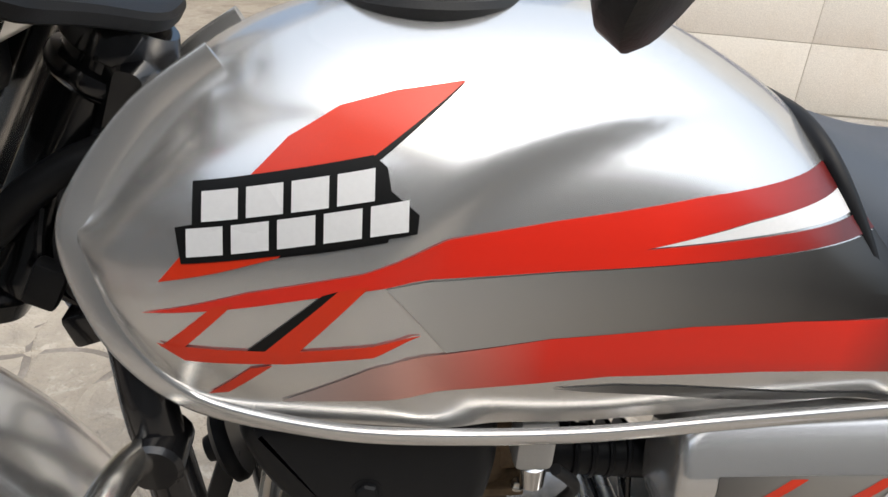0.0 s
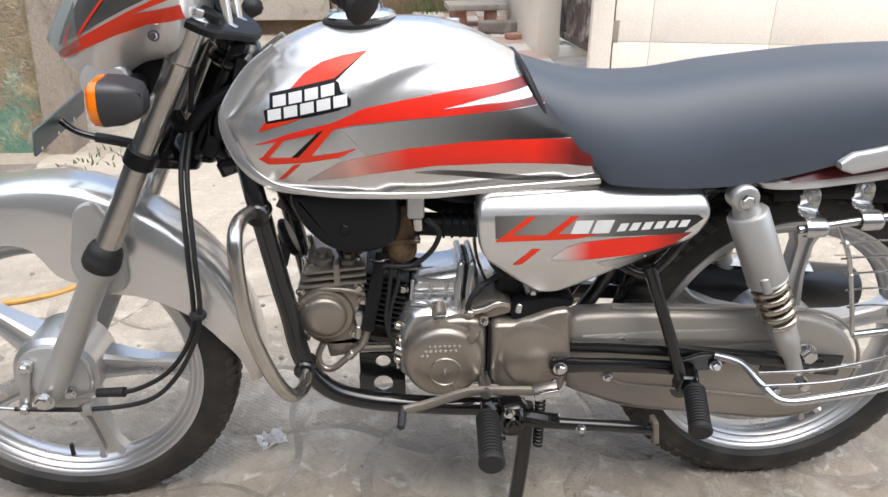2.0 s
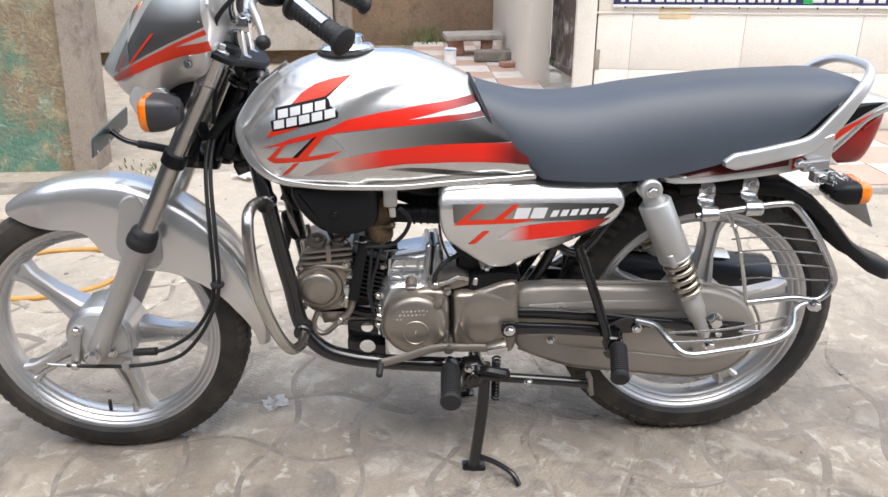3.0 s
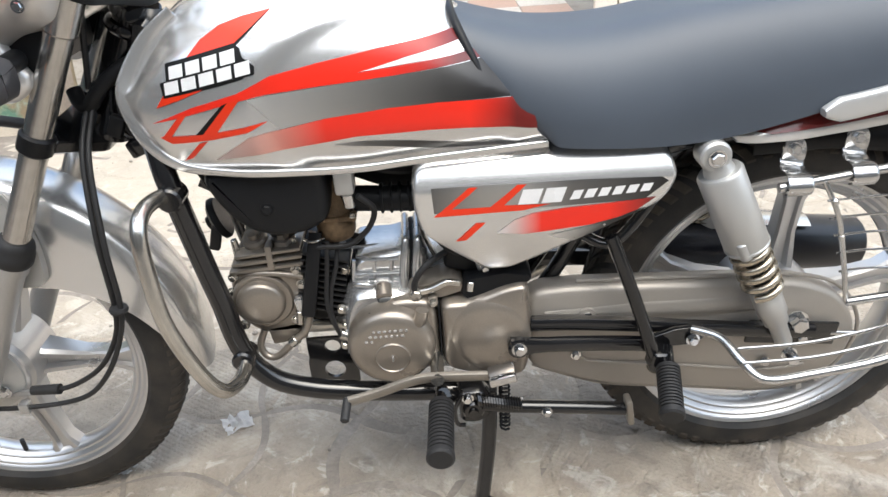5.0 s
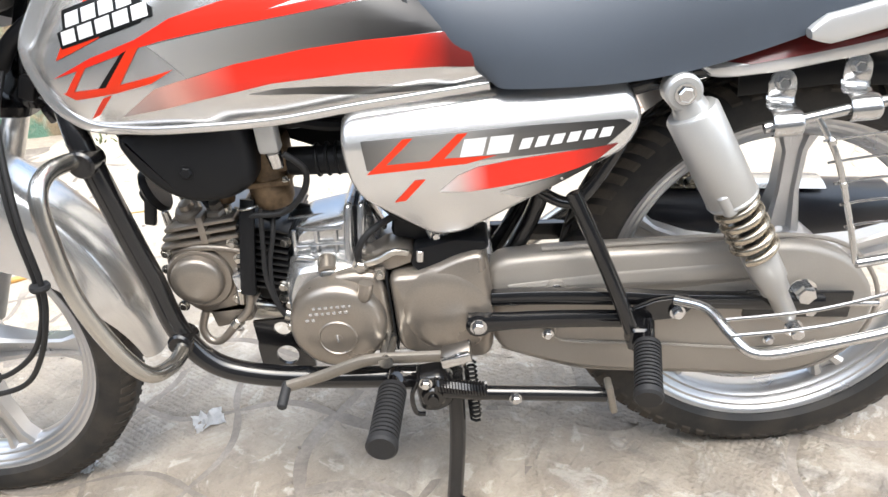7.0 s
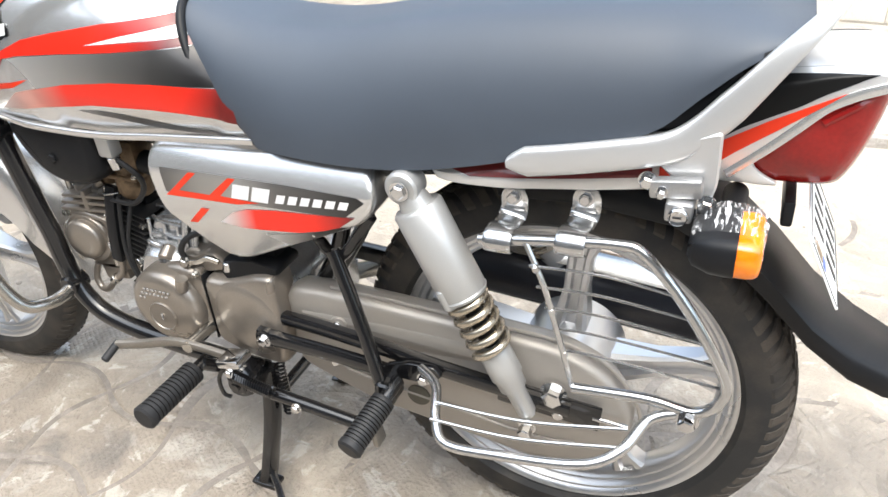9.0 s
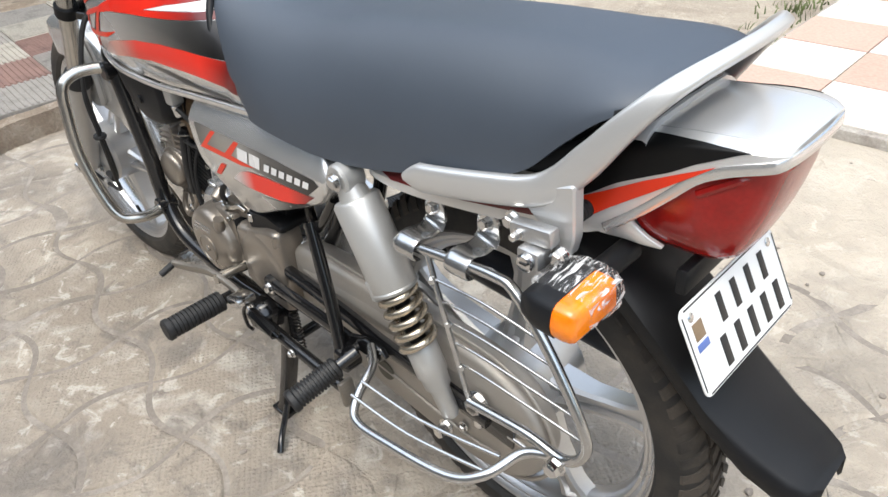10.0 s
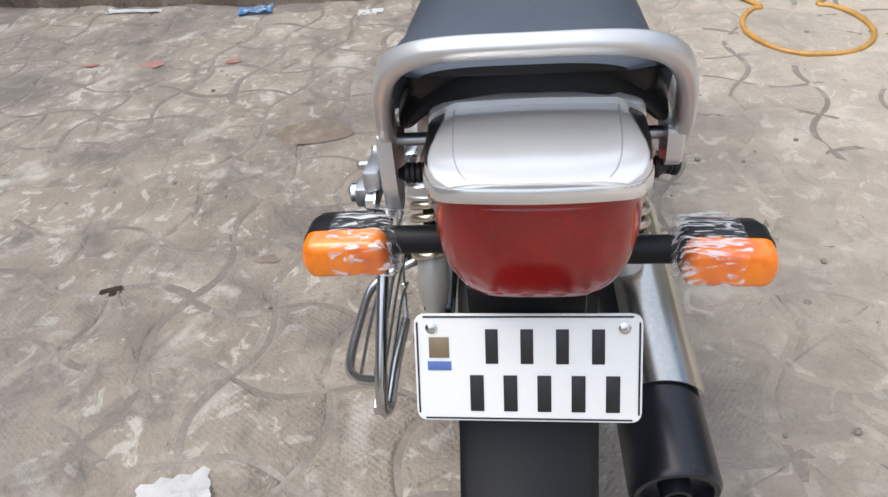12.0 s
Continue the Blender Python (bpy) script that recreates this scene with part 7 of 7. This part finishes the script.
for route in (((-0.350, -0.046, 0.718), (-0.356, -0.060, 0.700), (-0.357, -0.098, 0.655), (-0.354, -0.132, 0.556), (-0.360, -0.130, 0.450), (-0.380, -0.122, 0.390), (-0.425, -0.108, 0.330), (-0.490, -0.092, 0.288), (-0.545, -0.085, 0.280)),
              ((-0.342, -0.046, 0.722), (-0.347, -0.060, 0.702), (-0.348, -0.100, 0.655), (-0.343, -0.138, 0.550), (-0.347, -0.138, 0.462), (-0.364, -0.132, 0.404), (-0.408, -0.118, 0.328), (-0.470, -0.098, 0.270), (-0.570, -0.088, 0.250), (-0.690, -0.086, 0.254))):
    part("cable", tube(route, 0.0040, seg=10), RUBBER, bike, "black control cable to the front hub")
part("cable_end", rod((-0.690, -0.086, 0.254), (-0.730, -0.085, 0.258), 0.0032, bevel=0.001), CHROME, bike)
part("cable_holder", box((0.016, 0.016, 0.020), at(-0.572, -0.086, 0.250), bevel=0.003), CAST, bike)
part("cable_tie", revolve([(0.012, -0.004), (0.0135, 0.0), (0.012, 0.004)], (-0.352, -0.136, 0.452), (0.1, 0, 1), 14), RUBBER, bike)
part("cable_boot", rod((-0.505, -0.090, 0.284), (-0.552, -0.084, 0.280), 0.0085, 0.0075), RUBBER, bike)
part("brake_panel", revolve([(0.062, 0), (0.060, 0.008), (0.040, 0.014), (0.025, 0.022), (0.012, 0.024)], (FRONT, -0.060, AXLE), (0, -1, 0), 36), SILVER_DULL, front_wheel, "grey brake panel")
part("brake_arm", box((0.018, 0.012, 0.100), at(FRONT - 0.038, -0.080, AXLE - 0.004) @ Matrix.Rotation(radians(14), 4, "Y"), bevel=0.004), CAST, front_wheel)
for p in ((FRONT - 0.028, -0.087, AXLE + 0.036), (FRONT - 0.046, -0.087, AXLE - 0.044), (FRONT + 0.03, -0.080, AXLE - 0.02)):
    bolt(p, r=0.008, parent=front_wheel)
bolt((-0.621, -0.118, 0.291), r=0.012, h=0.010)
part("valve", rod((FRONT - 0.03, -0.01, AXLE - 0.205), (FRONT - 0.026, -0.016, AXLE - 0.178), 0.004), RUBBER, front_wheel)
for y in (-0.062, 0.062):
    part("mudguard_stay", puff(((-0.535, 0.60), (-0.505, 0.615), (-0.470, 0.54), (-0.475, 0.455), (-0.535, 0.455), (-0.56, 0.50)), [(0.003, y - 0.008), (0, y), (0.003, y + 0.006)], r=0.03), SILVER_DULL, bike, "silver mudguard bracket")

# handlebar
bar = part("handlebar", tube([(-0.285, 0, 0.925), (-0.285, -0.05, 0.93), (-0.275, -0.11, 0.965), (-0.235, -0.17, 1.005), (-0.17, -0.235, 0.985), (-0.10, -0.295, 0.94)], 0.011), CHROME, bike, "chrome handlebar with black rubber grips")
part("bar_half", tube([(-0.285, 0, 0.925), (-0.285, 0.05, 0.93), (-0.275, 0.11, 0.965), (-0.235, 0.17, 1.005), (-0.17, 0.235, 0.985), (-0.10, 0.295, 0.94)], 0.011), CHROME, bar)
for s in (-1, 1):
    p, q = Vector((-0.152, s * 0.248, 0.966)), Vector((-0.071, s * 0.312, 0.917))
    d = (q - p).normalized()
    L = (q - p).length
    prof = [(0.013, 0), (0.022, 0.002), (0.022, 0.008)]
    for k in range(10):
        prof += [(0.0160, 0.010 + (L - 0.022) * k / 10), (0.0172, 0.013 + (L - 0.022) * k / 10), (0.0160, 0.016 + (L - 0.022) * k / 10)]
    prof += [(0.0215, L - 0.009), (0.022, L - 0.002), (0.019, L), (0.004, L + 0.0005)]
    part("grip", revolve(prof, p, d, 28), RUBBER, bar, "black ribbed rubber grip")
    part("switch_box", box((0.045, 0.05, 0.045), at(-0.178, s * 0.225, 0.985) @ Matrix.Rotation(radians(s * 40), 4, "Z"), bevel=0.01), BLACK_MATT, bar)
    part("lever", tube([(-0.195, s * 0.205, 0.975), (-0.215, s * 0.228, 0.968), (-0.205, s * 0.255, 0.948), (-0.196, s * 0.268, 0.922)], 0.006, seg=10), SILVER_DULL, bar, "bare aluminium hand lever")
    part("lever_ball", revolve([(0.002, -0.012), (0.010, -0.006), (0.012, 0), (0.010, 0.006), (0.002, 0.012)], (-0.197, s * 0.270, 0.914), (0.2, 0, 1), 16), RUBBER, bar)
part("bar_clamp", box((0.05, 0.09, 0.03), at(-0.285, 0, 0.915), bevel=0.008), CHROME, bike, "chrome handlebar clamp")
for y in (-0.034, 0.034):
    part("bar_riser", revolve([(0.019, 0), (0.019, 0.006), (0.013, 0.010), (0.013, 0.045), (0.016, 0.052)], (-0.283, y, 0.852), (-0.05, 0, 1), 24), CHROME, bike, "chrome handlebar riser")
part("ignition_lock", revolve([(0.020, 0), (0.020, 0.016), (0.017, 0.020), (0.006, 0.021)], (-0.300, -0.066, 0.866), UP, 24), BLACK_MATT, bike, "black ignition lock")
part("speedometer", revolve([(0.05, 0), (0.052, 0.02), (0.045, 0.05), (0.048, 0.056), (0.044, 0.060), (0.004, 0.060)], (-0.335, 0, 0.925), (0.35, 0, 0.94), 32), BLACK_MATT, bike, "black round speedometer")

# ---- loose things in the yard ----
HOSE = mat("yellow_hose", (0.55, 0.30, 0.07), 0.4, 0, 0.12, stain=20, bump=0.02)
PAPER = mat("white_paper", (0.86, 0.85, 0.84), 0.8, 0, 0.05, stain=30, fine=200, bump=0.1)
BLUE_PACK = mat("blue_packet", (0.10, 0.32, 0.66), 0.4, 0, 0.25, stain=30, bump=0.05, col2=(0.65, 0.72, 0.80))
LEAF = mat("dry_leaf", (0.07, 0.045, 0.03), 0.7, 0, 0.2, stain=60)
STRAW = mat("dry_straw", (0.52, 0.38, 0.15), 0.8, 0, 0.2)
GRASS = mat("yard_grass", (0.16, 0.20, 0.07), 0.7, 0, 0.3, stain=20)
STAIN = masonry("oil_stain", (0.17, 0.135, 0.10), (0.22, 0.175, 0.13), (0.27, 0.22, 0.165), 0.8, 6, 20, 150, 0.2, 0.002)

hose = thing("garden_hose", "yellow plastic garden hose looped on the ground", "hose")
pts = []
for k in range(30):
    a = radians(-150 + 300 * k / 29)
    pts.append((-1.20 + 0.24 * math.cos(a), 0.93 + 0.20 * math.sin(a), 0.010 + 0.002 * math.sin(k)))
pts = [(-2.0, 0.62, 0.115), (-1.72, 0.68, 0.11), (-1.55, 0.75, 0.03)] + pts[:] + [(-1.50, 1.12, 0.012), (-1.62, 1.35, 0.012)]
part("tube", tube(pts, 0.0095, seg=10, step=3), HOSE, hose)


def scrap(name, x, y, z, size, material, label, category, turn=0.0, seed=0, tall=0.35):
    """A crumpled bit of sheet lying on the ground."""
    bm = bmesh.new()
    n = 9
    rows = []
    for i in range(n):
        row = []
        for j in range(n):
            u, v = i / (n - 1) - 0.5, j / (n - 1) - 0.5
            edge = 1 + 0.25 * noise.noise(Vector((u * 4 + seed, v * 4, 2)))
            h = (abs(noise.noise(Vector((u * 3.5 + seed, v * 3.5, seed)))) + 0.35 * abs(noise.noise(Vector((u * 11, v * 11 + seed, 0))))) * size[0] * tall
            row.append(bm.verts.new((u * size[0] * edge, v * size[1] * edge, h + 0.001)))
        rows.append(row)
    top = [bm.faces.new((rows[i][j], rows[i + 1][j], rows[i + 1][j + 1], rows[i][j + 1])) for i in range(n - 1) for j in range(n - 1)]
    bmesh.ops.solidify(bm, geom=top, thickness=-0.0008)
    bmesh.ops.transform(bm, matrix=pose(x, y, z, 0, 0, turn), verts=bm.verts)
    return tagged(part(name, bm, material, smooth=25), label, category)


scrap("paper_scrap", 0.690, -0.575, 0.004, (0.10, 0.125), PAPER, "crumpled white paper lying on the pavers", "litter", 20, 1)
scrap("paper_scrap", -1.56, -0.63, 0.004, (0.06, 0.10), PAPER, "small white paper scrap near the ledge", "litter", 5, 2, 0.2)
scrap("plastic_packet", -1.635, -1.133, 0.006, (0.09, 0.14), BLUE_PACK, "blue and white plastic packet near the ledge", "litter", 10, 3)
scrap("plastic_strip", -1.71, -1.70, 0.006, (0.05, 0.26), PAPER, "long white plastic strip near the ledge", "litter", -6, 4)
scrap("paper_heap", -2.02, -1.36, 0.108, (0.16, 0.30), PAPER, "heap of crumpled white paper on the ledge", "litter", 12, 11, 0.3)
scrap("paper_scrap", -0.323, 0.115, 0.004, (0.055, 0.045), PAPER, "twisted white wrapper on the pavers", "litter", 30, 5, 0.4)
scrap("paper_scrap", -0.505, 0.02, 0.004, (0.03, 0.04), PAPER, "tiny white paper scrap under the front tyre", "litter", 0, 6)
scrap("dry_leaf", 0.16, -0.93, 0.004, (0.03, 0.05), LEAF, "small dark dry leaf on the pavers", "leaf", 20, 7, 0.2)
scrap("paper_scrap", -1.25, 1.45, 0.006, (0.05, 0.09), PAPER, "white paper scrap on sandy ground", "litter", 40, 8, 0.3)
scrap("paper_scrap", -0.75, 1.95, 0.02, (0.08, 0.12), PAPER, "white paper scrap on sandy ground", "litter", 60, 9, 0.3)
for k, (x, y, a) in enumerate(((-0.95, 1.15, 10), (-1.05, 1.20, 35))):
    straw = thing("straw", "thin dry yellow straw on the ground", "straw", "straws on the ground", place=pose(x, y, 0.006, 0, 0, a))
    part("stalk", tube([(-0.08, 0, 0.002), (0, 0.004, 0.004), (0.09, 0, 0.003)], 0.003, seg=6), STRAW, straw)
RED_DUST = masonry("red_powder", (0.36, 0.15, 0.12), (0.38, 0.22, 0.18), (0.36, 0.28, 0.24), 0.95, 8, 30, 150, 0.2, 0.002)
for x, y, r, s in ((-0.555, -0.640, 0.13, 1), (0.05, -0.60, 0.03, 4), (-1.116, -1.369, 0.05, 6), (-1.12, -1.06, 0.035, 8), (-1.15, -1.62, 0.05, 9)):
    bm = bmesh.new()
    rim = []
    for k in range(28):
        a = 2 * math.pi * k / 28
        q = r * (0.75 + 0.35 * noise.noise(Vector((math.cos(a) * 1.3 + s, math.sin(a) * 1.3, s))))
        rim.append(bm.verts.new((x + q * 0.75 * math.cos(a), y + q * math.sin(a) * 1.1, 0.0085)))
    bm.faces.new(rim)
    if x < -1:
        tagged(part("powder_stain", bm, RED_DUST, smooth=0), "faint red powder trodden into the pavers", "stain")
    else:
        tagged(part("oil_stain", bm, STAIN, smooth=0), "dark brown oil stain soaked into the pavers", "stain")

# grass tufts and small rubble
for k, (x, y, n, h) in enumerate(((-1.36, 2.02, 26, 0.028), (-1.22, 2.06, 40, 0.026), (-1.05, 2.1, 20, 0.022), (0.0, 2.1, 120, 0.035), (-0.02, 2.6, 120, 0.04), (0.25, 6.40, 160, 0.22), (-0.15, 1.75, 60, 0.03))):
    bm = bmesh.new()
    for i in range(n):
        a, r = random.uniform(0, 6.28), random.uniform(0, 0.13 + h * 1.2)
        px, py = x + r * math.cos(a), y + r * math.sin(a) * (0.5 if y > 6 else 1.4)
        z = 0.02
        hh, lean = h * random.uniform(0.5, 1.2), Vector((random.uniform(-1, 1), random.uniform(-1, 1), 0)) * h * 0.6
        w = Vector((math.sin(a), math.cos(a), 0)) * 0.004
        p = Vector((px, py, z))
        v = [bm.verts.new(q) for q in (p - w, p + w, p + lean * 0.4 + w * 0.8 + Vector((0, 0, hh * 0.6)), p + lean * 0.4 - w * 0.8 + Vector((0, 0, hh * 0.6)), p + lean + Vector((0, 0, hh)))]
        bm.faces.new((v[0], v[1], v[2], v[3]))
        bm.faces.new((v[3], v[2], v[4]))
    tagged(part("grass_tuft", bm, GRASS, smooth=0), "sparse green grass blades in dusty soil", "grass", kind="stuff")
bm = bmesh.new()
for i in range(420):
    x, y = random.uniform(-3.0, 2.6), random.uniform(-2.6, 3.2)
    if x > 0 and y > 1.5 or x < -1.6:
        continue
    r = random.choice((0.003, 0.004, 0.005, 0.008))
    t = bmesh.new()
    bmesh.ops.create_icosphere(t, subdivisions=1, radius=r)
    for v in t.verts:
        v.co = v.co * (1 + 0.5 * noise.noise(v.co * 300 + Vector((i, 0, 0)))) * Vector((1, 1, 1)).length / 1.732
        v.co.z *= 0.6
        v.co += Vector((x, y, 0.006 + r * 0.3))
    merge(bm, t)
tagged(part("gravel", bm, JOINT, smooth=0), "scattered small stone grit on dusty pavers", "grit", kind="stuff")

# stones, slab and can on the platform
def rubble(x, y, z, size, material, name, label, turn=0, seed=0):
    bm = box(size, bevel=min(size) * 0.18)
    bmesh.ops.subdivide_edges(bm, edges=bm.edges, cuts=2, use_grid_fill=True)
    for v in bm.verts:
        v.co += noise.noise_vector(v.co * 14 + Vector((seed, 0, 0))) * min(size) * 0.12
    bmesh.ops.transform(bm, matrix=pose(x, y, z + size[2] / 2, 0, 0, turn), verts=bm.verts)
    return tagged(part(name, bm, material, smooth=40), label, "stone", "rubble at the back of the platform")


rubble(0.46, 5.55, PLAT_Z, (0.10, 0.28, 0.14), BRICK, "brick", "old brick standing on the tiles", 8, 1)
rubble(0.74, 5.55, PLAT_Z, (0.10, 0.28, 0.14), BRICK, "brick", "old brick standing on the tiles", -5, 2)
rubble(0.60, 5.50, PLAT_Z + 0.14, (0.50, 0.32, 0.05), CONCRETE, "stone_slab", "flat stone slab laid across two bricks", 4, 3)
rubble(0.76, 5.10, PLAT_Z, (0.34, 0.16, 0.09), JOINT, "stone_block", "dark stone block on the tiled floor", -4, 4)
rubble(0.86, 4.80, PLAT_Z, (0.16, 0.10, 0.04), BRICK, "brick_bit", "broken flat brick on the tiled floor", 20, 5)
can = thing("tin_can", "small pale tin can on the tiled floor", "can")
part("body", revolve([(0.050, 0), (0.052, 0.004), (0.050, 0.008), (0.050, 0.125), (0.052, 0.130), (0.048, 0.132), (0.046, 0.120), (0.004, 0.118)], (0.375, 4.95, PLAT_Z), (0, 0, 1), 28), PAPER, can)
part("blue_rim", revolve([(0.0525, 0.118), (0.0535, 0.122), (0.0525, 0.127)], (0.375, 4.95, PLAT_Z), (0, 0, 1), 28), BLUE_PACK, can)

# tyre tread blocks
def tread(wheel, cx, cz, width, n, kinds, radius=TYRE_R, square=0.42):
    bm = bmesh.new()
    for k in range(n):
        a = 2 * math.pi * k / n
        for y0, y1, sk in kinds:
            rows = []
            for f in (0, 0.5, 1):
                y = y0 + (y1 - y0) * f
                ang = a + sk * f
                rr = 0.245 + (radius - 0.245) * max(0.0, 1 - (abs(y) / (width / 2)) ** 2.5) ** square
                row = []
                for da in (-0.28, 0.28):
                    aa = ang + da * 2 * math.pi / n
                    for lift in (-0.002, 0.003):
                        row.append(bm.verts.new((cx + (rr + lift) * math.cos(aa), y, cz + (rr + lift) * math.sin(aa))))
                rows.append(row)
            for p, q in zip(rows, rows[1:]):
                for i, j in ((0, 1), (1, 3), (3, 2)):
                    bm.faces.new((p[i], p[j], q[j], q[i]))
            bm.faces.new((rows[0][0], rows[0][1], rows[0][3], rows[0][2]))
            bm.faces.new((rows[-1][0], rows[-1][2], rows[-1][3], rows[-1][1]))
    return tagged(part("tread", bm, TREAD, wheel, "dusty black tread blocks", smooth=0), kind="stuff")


tread(rear_wheel, REAR - 0.004, AXLE + 0.006, 0.094, 72, ((-0.0445, -0.024, 0.06), (-0.019, -0.002, 0.07), (0.002, 0.019, -0.07), (0.024, 0.0445, -0.06)), 0.300, 0.30)
tread(front_wheel, FRONT, AXLE - 0.002, 0.078, 90, ((-0.034, -0.018, 0.03), (0.018, 0.034, -0.03)))

# floor tiles
T = 0.30
flat = {}
for key, material in (("w", TILE_W), ("p", TILE_P)):
    bm = box((T - 0.005, T - 0.005, 0.012), bevel=0.0015)
    me = bpy.data.meshes.new("tile")
    bm.to_mesh(me)
    bm.free()
    me.materials.append(material)
    flat[key] = me
for i in range(16):
    for j in range(16):
        x, y = 0.06 + T * (i + 0.5) + 0.02, 1.57 + T * (j + 0.5) + 0.01
        if (x > 0.90 and y > 4.1) or (x > 1.0 and y > 2.6):
            continue
        ob = part("floor_tile", None, None, platform, mesh=flat["w" if (i + j) % 2 else "p"])
        ob.location = (x, y, PLAT_Z - 0.008 + random.uniform(-0.001, 0.001))

# interlocking pavers
P, A = 0.198, 0.030
outline = []
for k in range(4):
    a0 = Vector(((-1, -1), (1, -1), (1, 1), (-1, 1))[k]) * P / 2
    a1 = Vector(((1, -1), (1, 1), (-1, 1), (-1, -1))[k]) * P / 2
    n = Vector(((0, -1), (1, 0), (0, 1), (-1, 0))[k])
    for m in range(8):
        u = m / 8
        outline.append(a0 + (a1 - a0) * u + n * A * math.sin(math.pi * u) * (1 if k % 2 else -1))
bm = bmesh.new()
rings = []
for d, h in ((0.0016, -0.012), (0.0022, -0.0030), (0.0046, 0.0012), (0.0085, 0.0046), (0.0135, 0.0064), (0.0190, 0.0070)):
    rings.append([Vector((q.x, q.y, h)) for q in inset(outline, d)])
rows = bridge(bm, rings, caps=False)
mid = bm.verts.new((0, 0, 0.0070))
for i in range(len(outline)):
    bm.faces.new((rows[-1][i], rows[-1][(i + 1) % len(outline)], mid))
stone = bpy.data.meshes.new("paver")
bm.to_mesh(stone)
bm.free()
stone.materials.append(PAVER)
stone.polygons.foreach_set("use_smooth", [True] * len(stone.polygons))
stone.set_sharp_from_angle(angle=radians(35))
rest = bmesh.new()
GRID = Matrix.Rotation(radians(-9), 4, "Z")
count = 0
for i in range(-16, 28):
    for j in range(-26, 16):
        c = GRID @ Vector((i * P, j * P, 0))
        if not (-1.75 < c.x < 4.75 and -4.28 < c.y < (2.15 if c.x < 0 else 1.62)) or (c.y > 1.7 and c.x < 0 and noise.noise(c * 2) > 0):
            continue
        tilt = pose(c.x, c.y, random.uniform(-0.0022, 0.0018), random.uniform(-0.9, 0.9), random.uniform(-0.9, 0.9), -9 + (90 if (i + j) % 2 else 0) + (180 if random.random() < 0.5 else 0))
        if -0.75 < c.x < 1.15 and -1.15 < c.y < 0.85 and count < 300:
            ob = part("paver", None, None, ground, mesh=stone)
            ob.matrix_world = tilt
            count += 1
        else:
            t = bmesh.new()
            t.from_mesh(stone)
            bmesh.ops.transform(t, matrix=tilt, verts=t.verts)
            merge(rest, t)
ob = part("pavers", rest, PAVER, ground, "dusty grey interlocking pavers", smooth=35)
tagged(ob, kind="stuff")
